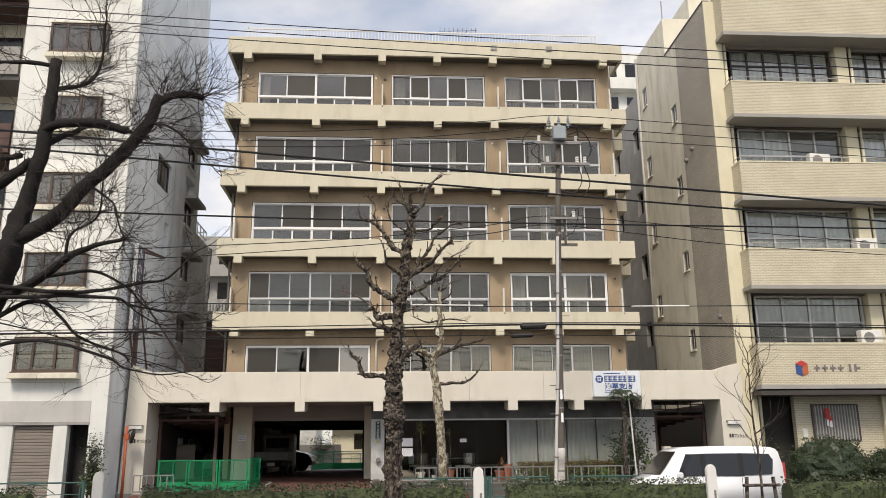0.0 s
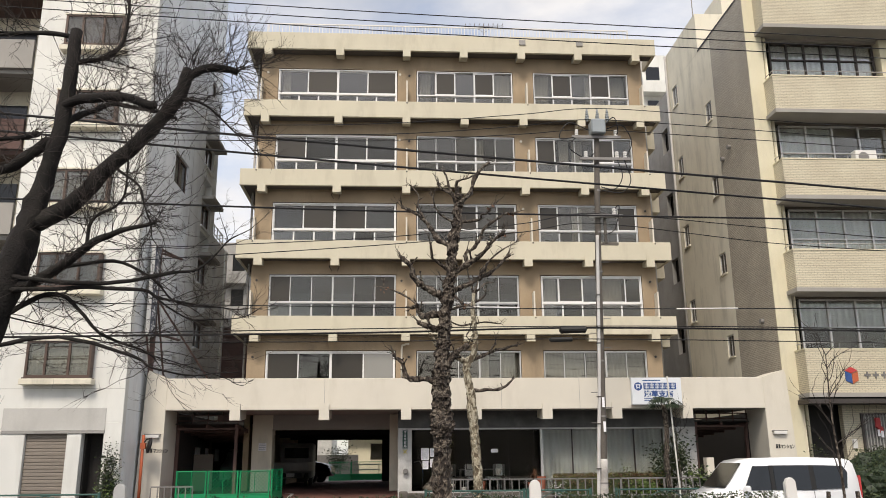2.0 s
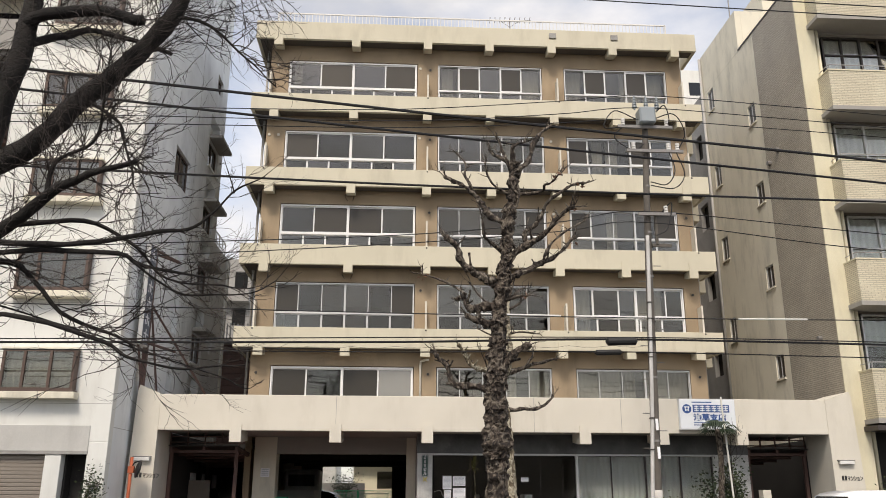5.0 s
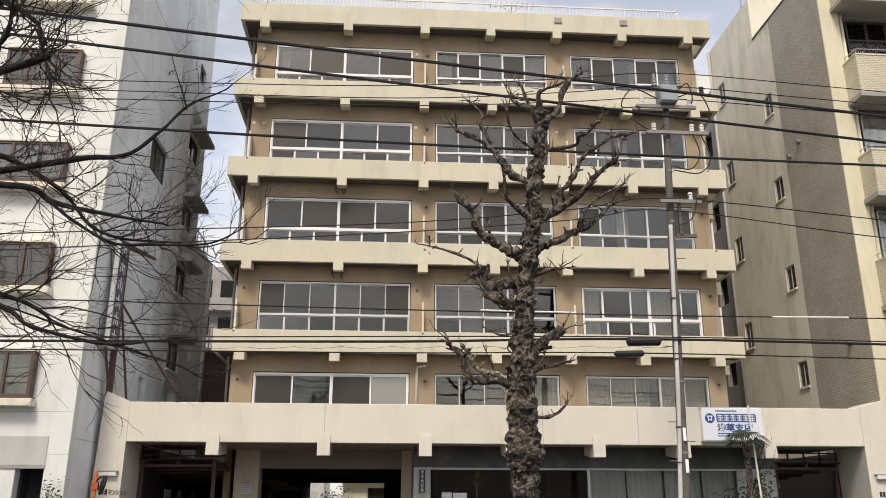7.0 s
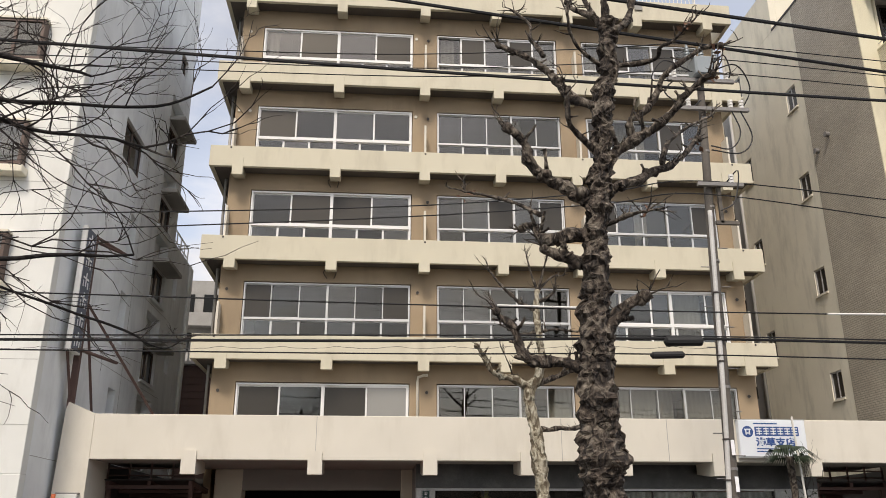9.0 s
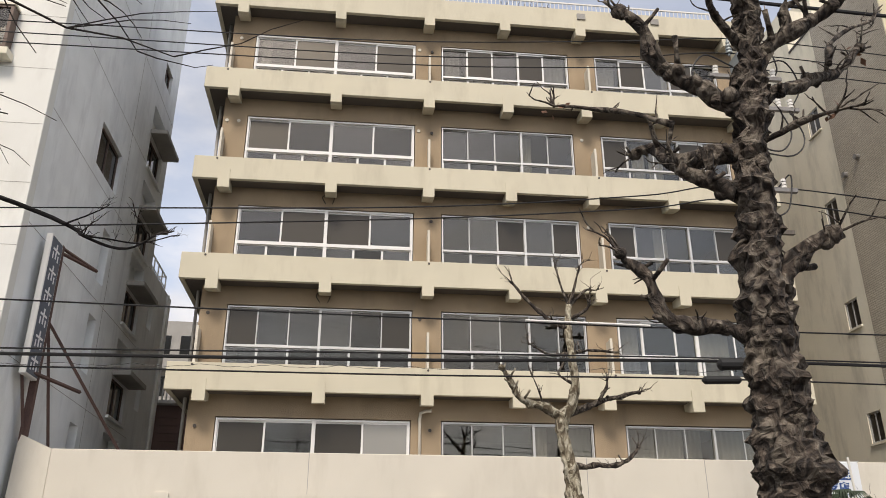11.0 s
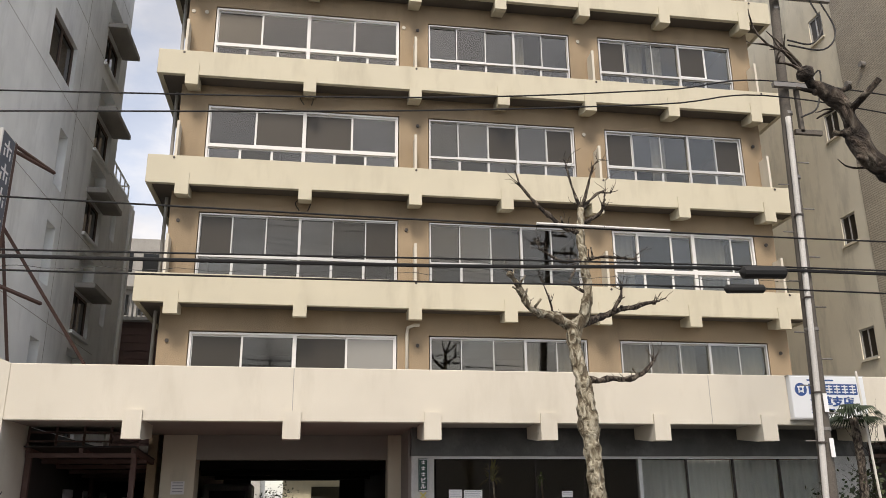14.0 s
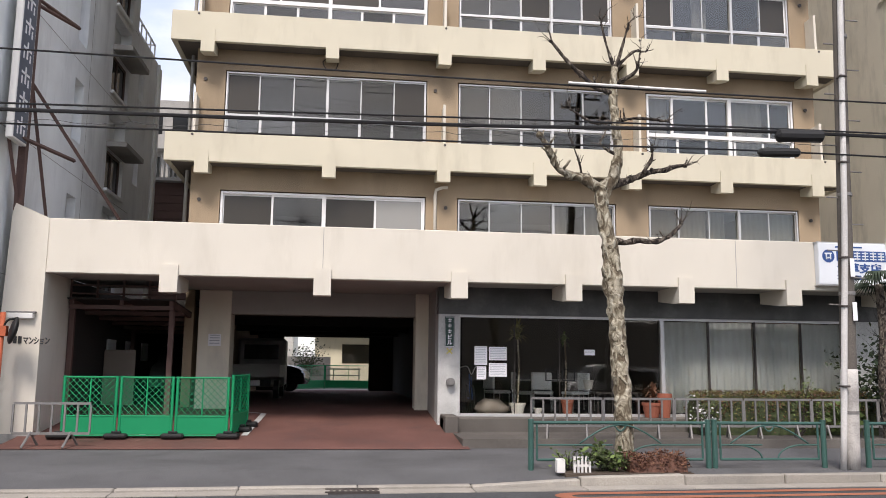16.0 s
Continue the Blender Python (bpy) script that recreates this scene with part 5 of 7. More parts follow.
pieces("board", [(-2.0, 1.6, -0.03, -0.002, 0.3 * j + 0.02, 0.3 * j + 0.29) for j in range(26)], M["rusty"], gh, 0.008)
part("eave", boxes((-2.1, 1.7, -0.4, 0.3, 8.0, 8.12)), M["pipe_grey"], gh)
pieces("picket", [(-1.2 + 0.16 * j, -1.14 + 0.16 * j, -0.3, -0.26, 8.12, 9.0) for j in range(12)], M["pipe_grey"], gh)

# its hanging sign on a steel frame that stands on the pier
vs_ = thing("projecting_sign", "tall slate-coloured sign box on a rust-brown steel frame", "sign")
part("box", boxes((-8.63, -8.50, 28.12, 28.80, 5.60, 8.62), bevel=0.015), M["plastic_white"], vs_)
part("face", boxes((-8.502, -8.494, 28.16, 28.76, 5.64, 8.58)), M["sign_dark"], vs_)
for k in range(6):
    z = 5.72 + 0.48 * k
    part("face_bar", boxes((-8.494, -8.488, 28.27, 28.65, z + 0.2, z + 0.245), (-8.494, -8.488, 28.43, 28.49, z + 0.03, z + 0.36), (-8.494, -8.488, 28.28, 28.33, z, z + 0.15), (-8.494, -8.488, 28.58, 28.63, z, z + 0.15)), M["paper"], vs_, "plain white character bars")
part("mast", boxes((-8.66, -8.52, 28.84, 28.98, 4.3, 8.65), bevel=0.008), M["rusty"], vs_, "rust-brown steel post")
for p0, p1 in (((-8.58, 28.95, 6.95), (-7.15, 31.4, 4.3)), ((-8.58, 28.95, 7.05), (-8.45, 30.1, 4.2)), ((-8.62, 28.15, 5.72), (-8.1, 30.3, 5.72)), ((-8.58, 28.95, 8.5), (-8.2, 30.3, 8.6)), ((-8.2, 30.3, 8.6), (-8.58, 28.95, 8.62)), ((-8.64, 28.3, 5.7), (-8.6, 28.9, 4.5))):
    bm = bmesh.new()
    cyl(bm, p0, p1, 0.04, 4)
    part("strut", bm, M["rusty"], vs_)

# a further building to the left, and distant blocks
fb = thing("brown_building", "brown apartment block with red-brown balconies", "building")
part("wall", boxes((-26, -12.75, 29.0, 42, 0, 27)), M["tan_side"], fb)
for k in range(8):
    z = 2.9 + 2.9 * k
    part("balcony", boxes((-26, -12.9, 27.4, 27.55, z, z + 1.05), (-26, -12.9, 27.55, 29.0, z - 0.15, z)), M["rusty"] if k % 2 else M["grey_paint"], fb)
    for j in range(3):
        part("window", boxes((-16.2 - 3.4 * j, -13.6 - 3.4 * j, 28.95, 28.99, z + 0.2, z + 2.2)), M["glass_car"], fb)


def far_block(x0, x1, y, h, mat, label, rows_, cols_):
    b = thing("distant_block", label, "building", "distant blocks")
    part("wall", boxes((x0, x1, y, y + 12, 0, h)), mat, b)
    for r in range(rows_):
        z = h - 2.6 - 3.0 * r
        for c in range(cols_):
            x = x0 + (x1 - x0) * (c + 0.2) / cols_
            part("window", boxes((x, x + (x1 - x0) * 0.6 / cols_, y - 0.05, y - 0.01, z, z + 1.5)), M["glass_car"], b)
        part("balcony", boxes((x0, x1, y - 0.9, y, z - 1.1, z - 0.1)), mat, b)


far_block(-16.6, -13.2, 70, 19.8, M["concrete"], "pale grey distant apartment tower", 6, 2)
far_block(17.5, 25.0, 62, 34.0, M["white_wall"], "white distant apartment tower", 8, 4)

# unseen plain wall behind the walker, added for the glass to reflect
structure("wall_back", boxes((-90, 90, -46, -45, 0, 7)), M["shutter"], "unseen plain taupe wall added for reflections")


# ---- trees ----
def limb(bm, pts, r0, r1, seg=8, knobs=0.35, wob=0.03, steps=4):
    line = smooth_line(pts, steps)
    n = len(line)
    out = []
    for k, p in enumerate(line):
        j = Vector((noise.noise(p * 3.1), noise.noise(p * 3.3 + Vector((9, 0, 0))), noise.noise(p * 2.9 + Vector((0, 7, 0))))) * wob
        out.append(p + (j if 0 < k < n - 1 else Vector()))
    rad = [r0 + (r1 - r0) * k / (n - 1) for k in range(n)]
    tube(bm, out, rad, seg, knobs)
    return out


def twigs(bm, base, direction, rng, length, r, depth, count=3, spread=0.7, lift=0.15):
    """Bare shoots that fork into finer ones."""
    d = Vector(direction).normalized()
    p = Vector(base)
    pts = [p.copy()]
    n = 4
    for k in range(n):
        d = (d + Vector((rng.uniform(-1, 1), rng.uniform(-1, 1), rng.uniform(-1, 1))) * 0.34 + Vector((0, 0, lift * 0.4))).normalized()
        p = p + d * length / n
        pts.append(p.copy())
    tube(bm, pts, [r * (1 - 0.6 * k / n) for k in range(n + 1)], 4 if r < 0.012 else 5, 0.0, cap=False)
    if depth > 0:
        for c in range(count):
            q = pts[rng.randint(1, n)]
            nd = (d + Vector((rng.uniform(-1, 1), rng.uniform(-1, 1), rng.uniform(-0.6, 1))) * spread).normalized()
            twigs(bm, q, nd, rng, length * rng.uniform(0.45, 0.75), r * 0.6, depth - 1, count, spread, lift)


def knob(bm, p, r, rng):
    """The swollen end that yearly cutting leaves on a plane tree."""
    res = bmesh.ops.create_icosphere(bm, subdivisions=2, radius=r, matrix=Matrix.Translation(p))
    for v in res["verts"]:
        d = v.co - Vector(p)
        v.co = Vector(p) + d * (1 + 0.45 * noise.noise(v.co * 9) + 0.25 * noise.noise(v.co * 23))


def plane_tree(label, trunk, radii, y, pale):
    """A pollarded trunk: swollen, scarred, narrowing unevenly."""
    t = thing("plane_tree", label, "tree", "pollarded street trees")
    bm = bmesh.new()
    line = smooth_line([(x, y, z) for x, z in trunk], 9)
    n = len(line)
    rad = [np.interp(k / (n - 1) * (len(radii) - 1), range(len(radii)), radii) for k in range(n)]
    tube(bm, line, rad, 28, 0.30)
    for v in bm.verts:
        v.co += Vector((noise.noise(v.co * 11), noise.noise(v.co * 11 + Vector((5, 0, 0))), 0)) * (0.05 if not pale else 0.012)
        v.co += Vector((noise.noise(v.co * 27), noise.noise(v.co * 27 + Vector((5, 0, 0))), 0)) * (0.035 if not pale else 0.006)
    part("trunk", bm, [M["bark_pale"] if pale else M["bark"]], t, "mottled pale trunk" if pale else "flaking grey-brown trunk", smooth=pale)
    return t


def add_limb(t, pts, r0, rng, pale, twig_len):
    """A crooked, knotted limb with short spurs and a few bare shoots."""
    bm = bmesh.new()
    out = limb(bm, pts, r0 * 1.1, max(0.008, r0 * 0.5), 10, 0.65, 0.035 if r0 > 0.03 else 0.02, 5)
    n = len(out)
    for k in range(1, n):
        local = r0 * (1.1 - 0.6 * k / (n - 1))
        if rng.random() < (0.5 if r0 > 0.03 else 0.25):
            side = Vector((rng.uniform(-1, 1), rng.uniform(-1, 1), rng.uniform(-1, 1))).normalized()
            knob(bm, out[k] + side * local * 0.7, local * rng.uniform(0.5, 0.95), rng)
            if rng.random() < 0.55:
                tip = out[k] + side * local + (side + Vector((0, 0, 0.8))) * rng.uniform(0.04, 0.13)
                tube(bm, [out[k] + side * local * 0.6, (out[k] + side * local + tip) / 2, tip], [local * 0.5, local * 0.32, local * 0.34], 6, 0.5)
    knob(bm, out[-1], max(0.012, r0 * 0.8), rng)
    part("limb", bm, M["bark_pale"] if pale and r0 > 0.055 else M["bark"], t, smooth=True)
    bm = bmesh.new()
    end_dir = (out[-1] - out[-3]).normalized()
    for c in range(rng.randint(2, 4)):
        d = (end_dir + Vector((rng.uniform(-1, 1), rng.uniform(-1, 1), rng.uniform(-0.1, 1.1))) * 0.8).normalized()
        twigs(bm, out[-1], d, rng, twig_len * rng.uniform(0.4, 1.0), 0.009, 1, 2, 0.9)
    for c in range(4):
        twigs(bm, out[rng.randint(1, n - 1)], (rng.uniform(-1, 1), rng.uniform(-1, 1), rng.uniform(0, 1)), rng, twig_len * 0.5, 0.008, 1, 1, 0.8)
    part("twig_growth", bm, M["bark"], t)["kind"] = "stuff"


def thin_pts(y, dy, xz):
    """Spreads a limb's depth evenly from the trunk to its tip."""
    return [(x, y + dy * k / (len(xz) - 1), z) for k, (x, z) in enumerate(xz)]


OLD_Y, PALE_Y = 15.7, 25.0
old_tree = plane_tree("old pollarded plane tree with flaking bark and bare knobbly limbs",
                      [(0.20, 0.1), (0.20, 1.0), (0.20, 1.75), (0.21, 2.0), (0.22, 2.18), (0.22, 2.44), (0.21, 2.71), (0.21, 2.98), (0.22, 3.25), (0.24, 3.53), (0.26, 3.82), (0.29, 4.12), (0.33, 4.42), (0.38, 4.73), (0.40, 5.05), (0.44, 5.37), (0.51, 5.70), (0.53, 6.04), (0.55, 6.29)],
                      [0.19, 0.15, 0.14, 0.165, 0.205, 0.145, 0.138, 0.15, 0.13, 0.118, 0.098, 0.088, 0.115, 0.09, 0.08, 0.09, 0.088, 0.08, 0.07], OLD_Y, False)
old_rng = random.Random(11)
OLD_LEFT = [
    ([(0.14, 2.91), (-0.05, 2.97), (-0.32, 2.98), (-0.40, 3.06), (-0.46, 3.24), (-0.60, 3.38)], 0.05, 0.0),
    ([(0.22, 4.10), (-0.03, 4.08), (-0.15, 4.12), (-0.19, 4.25), (-0.28, 4.28)], 0.055, 0.45),
    ([(-0.19, 4.25), (-0.38, 4.42), (-0.55, 4.56), (-0.79, 4.66)], 0.018, 0.5),
    ([(0.15, 3.81), (-0.03, 3.87), (-0.18, 3.94)], 0.055, 0.0),
    ([(0.27, 4.41), (0.05, 4.50), (-0.12, 4.59), (-0.25, 4.72), (-0.31, 4.90), (-0.46, 5.08)], 0.062, 0.0),
    ([(0.31, 4.90), (0.15, 5.01), (0.06, 5.07), (0.02, 5.29)], 0.028, -0.3),
    ([(0.39, 5.32), (0.18, 5.45), (0.07, 5.65), (-0.07, 5.84), (-0.24, 6.00), (-0.47, 6.13)], 0.045, 0.3),
    ([(-0.10, 5.84), (-0.20, 6.07), (-0.17, 6.33), (-0.30, 6.53)], 0.02, 0.3),
]
OLD_RIGHT = [
    ([(0.29, 3.21), (0.40, 3.35), (0.59, 3.50), (0.65, 3.52)], 0.068, -0.1),
    ([(0.44, 4.83), (0.67, 4.97), (0.83, 5.05), (0.96, 5.16), (1.06, 5.30), (1.23, 5.43), (1.28, 5.42)], 0.045, -0.5),
    ([(0.68, 5.00), (0.66, 5.18), (0.77, 5.25), (0.93, 5.47), (0.98, 5.57), (1.12, 5.70), (1.31, 5.83), (1.48, 5.85)], 0.034, -0.3),
    ([(0.43, 4.51), (0.72, 4.65), (0.93, 4.78), (1.12, 4.89), (1.30, 5.05), (1.48, 5.25)], 0.042, 0.4),
    ([(0.93, 4.78), (1.06, 5.05), (1.30, 5.28), (1.63, 5.51)], 0.02, 0.4),
    ([(0.36, 4.15), (0.48, 4.18), (0.61, 4.15)], 0.022, -0.4),
    ([(0.58, 5.77), (0.91, 5.77), (0.93, 5.83), (1.00, 5.82), (1.12, 5.92)], 0.02, -0.5),
]
OLD_TOP = [
    ([(0.47, 5.72), (0.26, 5.83), (0.13, 5.97), (0.07, 6.10)], 0.02, -0.3),
    ([(0.49, 6.16), (0.37, 6.33), (0.24, 6.43), (0.18, 6.52)], 0.035, 0.1),
    ([(0.41, 6.30), (0.35, 6.57), (0.31, 6.76)], 0.025, 0.2),
    ([(0.52, 6.26), (0.50, 6.47), (0.58, 6.52), (0.67, 6.52)], 0.03, -0.2),
    ([(0.58, 6.15), (0.76, 6.34), (0.88, 6.70), (0.98, 6.88), (1.14, 7.01)], 0.042, 0.3),
]
for group_ in (OLD_LEFT, OLD_RIGHT, OLD_TOP):
    for xz, r0, dy in group_:
        add_limb(old_tree, thin_pts(OLD_Y, dy, xz), r0, old_rng, False, 0.26)

pale_tree = plane_tree("slender pollarded plane tree with mottled pale bark",
                       [(1.74, 0.1), (1.72, 0.37), (1.71, 1.19), (1.66, 1.87), (1.63, 2.38), (1.58, 2.90), (1.54, 3.51), (1.44, 4.03), (1.46, 4.32), (1.62, 4.51), (1.72, 4.95), (1.67, 5.47), (1.65, 5.86), (1.68, 6.33)],
                       [0.17, 0.14, 0.128, 0.122, 0.122, 0.15, 0.115, 0.10, 0.12, 0.095, 0.072, 0.066, 0.066, 0.05], PALE_Y, True)
pale_rng = random.Random(5)
PALE_LIMBS = [
    ([(1.40, 4.36), (1.03, 4.50), (0.74, 4.58), (0.57, 4.80), (0.38, 5.08)], 0.07, -0.3),
    ([(1.11, 4.52), (1.04, 4.75), (0.93, 4.96)], 0.018, -0.2),
    ([(1.50, 4.35), (1.88, 4.50), (2.19, 4.65), (2.52, 4.76), (2.93, 4.85)], 0.055, 0.3),
    ([(2.11, 4.63), (2.26, 4.84), (2.31, 5.02)], 0.03, 0.1),
    ([(1.60, 3.54), (2.12, 3.55), (2.44, 3.60), (2.64, 3.72), (2.80, 3.89)], 0.05, 0.2),
    ([(1.62, 5.90), (1.36, 6.07), (1.04, 6.40), (0.73, 6.83)], 0.045, 0.3),
]
PALE_TOP = [
    ([(1.63, 5.43), (1.22, 5.37), (0.87, 5.50)], 0.03, -0.3),
    ([(1.69, 5.45), (2.00, 5.46), (2.40, 5.40)], 0.03, -0.3),
    ([(1.67, 6.31), (1.58, 6.70), (1.51, 7.08)], 0.028, 0.1),
    ([(1.69, 6.31), (1.80, 6.67), (1.89, 7.02)], 0.028, -0.1),
    ([(1.69, 6.30), (2.01, 6.65), (2.28, 6.71)], 0.025, 0.2),
    ([(1.66, 6.05), (2.00, 6.24), (2.02, 6.42)], 0.03, -0.2),
    ([(1.68, 4.90), (1.46, 5.08), (1.56, 5.27)], 0.025, 0.2),
]
for group_ in (PALE_LIMBS, PALE_TOP):
    for xz, r0, dy in group_:
        add_limb(pale_tree, thin_pts(PALE_Y, dy, xz), r0, pale_rng, True, 0.34)

rng = random.Random(3)
cherry = thing("cherry_tree", "bare, nearly black cherry tree with spreading limbs and fine twigs", "tree")
CH = 12.9
bm = bmesh.new()
line = smooth_line([(-6.75, CH, 0.05), (-6.45, CH, 1.74), (-6.2, CH, 2.87), (-5.98, CH, 3.74), (-5.77, CH, 4.48), (-5.67, CH, 4.9), (-5.53, CH, 5.6), (-5.41, CH, 6.3), (-5.36, CH, 7.03), (-5.34, CH, 7.86)], 5)
girth = [0.30, 0.25, 0.235, 0.22, 0.205, 0.17, 0.122, 0.114, 0.094, 0.08]
tube(bm, line, [np.interp(k / (len(line) - 1) * 9, range(10), girth) for k in range(len(line))], 18, 0.3)
part("trunk", bm, M["bark_dark"], cherry, smooth=True)


def cherry_limb(pts, r0, r1, sprays, length, thick=0.0075, chance=0.62):
    bm = bmesh.new()
    out = limb(bm, pts, r0, r1, 9 if r0 > 0.08 else 6, 0.22, 0.03 if r0 > 0.02 else 0.015, 5)
    part("limb", bm, M["bark_dark"], cherry, smooth=True)
    bm = bmesh.new()
    for k in range(2, len(out)):
        d = (out[k] - out[k - 1]).normalized()
        for c in range(sprays):
            if rng.random() < chance:
                nd = (d * 0.7 + Vector((rng.uniform(-0.9, 1.1), rng.uniform(-1.0, 0.6), rng.uniform(-0.7, 1.1)))).normalized()
                twigs(bm, out[k], nd, rng, length * rng.uniform(0.5, 1.2), min(thick, r0 * 0.35), 2, 3, 0.65, 0.03)
    part("twig_spray", bm, M["twig"], cherry)["kind"] = "stuff"


# the thick limbs, some cut short
for pts, r0, r1, n_, ln in (
        ([(-5.68, 12.9, 4.83), (-5.12, 12.9, 5.16), (-4.69, 12.9, 5.67), (-4.25, 12.9, 6.16), (-3.80, 12.9, 6.77), (-3.65, 12.9, 7.25)], 0.128, 0.086, 3, 0.8),
        ([(-3.70, 12.9, 7.12), (-3.42, 12.93, 7.29), (-3.17, 12.97, 7.33), (-2.96, 13.0, 7.29)], 0.075, 0.05, 4, 0.7),
        ([(-5.46, 12.9, 6.59), (-5.15, 12.77, 6.69), (-4.53, 12.63, 6.67), (-3.98, 12.5, 6.49)], 0.08, 0.06, 3, 0.8),
        ([(-5.35, 12.9, 6.37), (-5.19, 13.3, 6.75), (-4.82, 13.7, 7.03), (-4.12, 14.1, 6.99)], 0.055, 0.025, 3, 0.8),
        ([(-5.53, 12.9, 6.10), (-5.84, 12.9, 5.85), (-6.14, 12.9, 5.65), (-6.8, 13.0, 5.5)], 0.09, 0.06, 3, 0.8)):
    cherry_limb(pts, r0, r1, n_, ln)
# the long lower boughs
for pts, r0, r1, n_, ln in (
        ([(-5.38, 12.9, 7.26), (-5.21, 12.95, 7.39), (-4.82, 13.0, 7.52), (-4.67, 13.05, 7.98), (-4.68, 13.1, 8.7)], 0.05, 0.015, 4, 0.9),
        ([(-5.43, 12.9, 7.76), (-6.10, 12.95, 7.83), (-6.6, 13.0, 7.81)], 0.04, 0.02, 3, 0.8),
        ([(-5.92, 12.9, 3.85), (-5.08, 12.65, 4.18), (-4.63, 12.4, 4.44), (-4.18, 12.15, 4.54), (-3.65, 11.9, 4.60)], 0.085, 0.022, 2, 0.8),
        ([(-4.70, 12.45, 4.42), (-4.66, 12.5, 4.80), (-4.38, 12.6, 5.06), (-4.25, 12.45, 5.45), (-4.19, 12.3, 5.99)], 0.028, 0.008, 3, 0.6),
        ([(-5.15, 12.7, 4.18), (-4.55, 13.1, 4.37), (-4.03, 13.3, 4.16), (-3.73, 13.5, 3.86), (-2.98, 13.7, 3.80)], 0.03, 0.008, 2, 0.7)):
    cherry_limb(pts, r0, r1, n_, ln)
for pts, r0, r1, n_, ln in (
        ([(-6.05, 12.9, 3.40), (-5.46, 12.94, 3.82), (-5.09, 12.98, 3.83), (-4.63, 13.02, 3.36), (-4.03, 13.06, 3.11), (-3.86, 13.1, 2.97)], 0.042, 0.012, 3, 0.8),
        ([(-4.66, 12.9, 5.75), (-4.19, 12.73, 5.38), (-3.96, 12.57, 4.90), (-3.83, 12.4, 4.53)], 0.022, 0.008, 3, 0.6),
        ([(-3.80, 12.9, 6.78), (-3.39, 12.8, 6.66), (-2.97, 12.7, 6.26), (-2.51, 12.6, 5.79)], 0.024, 0.006, 2, 0.5),
        ([(-5.72, 12.9, 6.20), (-6.03, 13.05, 6.21), (-6.59, 13.2, 6.20)], 0.05, 0.03, 3, 0.8),
        ([(-6.08, 12.9, 3.3), (-6.4, 13.0, 3.1), (-6.9, 13.1, 3.3)], 0.05, 0.02, 3, 0.9)):
    cherry_limb(pts, r0, r1, n_, ln)
# slender boughs that reach over the footpath
for pts, r0, r1, n_, ln in (
        ([(-5.85, 12.8, 4.10), (-4.80, 12.5, 3.92), (-4.09, 12.4, 3.95), (-3.55, 12.4, 4.04), (-3.25, 12.4, 4.09), (-2.98, 12.4, 4.28), (-2.80, 12.4, 4.52), (-2.50, 12.4, 4.70)], 0.034, 0.006, 1, 0.45),
        ([(-5.9, 12.8, 3.90), (-4.07, 12.4, 3.84), (-3.72, 12.45, 3.74), (-3.41, 12.5, 3.68), (-3.14, 12.55, 3.62), (-2.91, 12.6, 3.62)], 0.03, 0.006, 1, 0.45),
        ([(-3.74, 12.4, 3.74), (-3.55, 12.46, 3.60), (-3.27, 12.52, 3.45), (-2.97, 12.58, 3.46), (-2.62, 12.64, 3.51), (-2.39, 12.7, 3.65)], 0.014, 0.005, 1, 0.4),
        ([(-6.1, 12.85, 3.1), (-4.9, 12.4, 3.2), (-3.93, 12.4, 2.93), (-3.70, 12.44, 2.81), (-3.18, 12.52, 2.71), (-2.62, 12.6, 2.77)], 0.03, 0.006, 1, 0.45),
        ([(-6.0, 12.95, 3.6), (-4.9, 13.5, 3.35), (-4.0, 14.2, 3.12), (-3.17, 14.4, 2.86), (-3.05, 14.4, 2.80), (-2.89, 14.4, 2.76), (-2.77, 14.4, 2.83)], 0.012, 0.003, 1, 0.11)):
    cherry_limb(pts, r0, r1, n_, ln, 0.0042, 0.34)
for pts, r0, r1, n_, ln in (
        ([(-3.05, 14.4, 2.80), (-2.97, 14.43, 2.81), (-2.86, 14.46, 2.81), (-2.74, 14.5, 2.86)], 0.004, 0.002, 1, 0.06),
        ([(-3.12, 14.4, 2.84), (-3.04, 14.36, 2.86), (-2.96, 14.34, 2.90)], 0.004, 0.002, 1, 0.06),
        ([(-2.82, 12.4, 4.48), (-2.90, 12.4, 4.73), (-2.97, 12.4, 4.92)], 0.008, 0.003, 1, 0.25)):
    cherry_limb(pts, r0, r1, n_, ln, 0.0042, 0.34)

# ---- leafy things ----
def leaves(bm, n, place, size, rng, flat=0.3):
    """Small folded leaves scattered where place() says."""
    for k in range(n):
        p, up = place()
        s = size * rng.uniform(0.6, 1.3)
        a = Vector((rng.uniform(-1, 1), rng.uniform(-1, 1), rng.uniform(-0.6, 1) * (1 - flat))).normalized()
        b = a.cross(Vector((rng.uniform(-1, 1), rng.uniform(-1, 1), rng.uniform(-1, 1)))).normalized()
        p = Vector(p)
        v = [bm.verts.new(q) for q in (p, p + a * s * 0.5 + b * s * 0.28, p + a * s, p + a * s * 0.5 - b * s * 0.28)]
        bm.faces.new(v)
    return bm


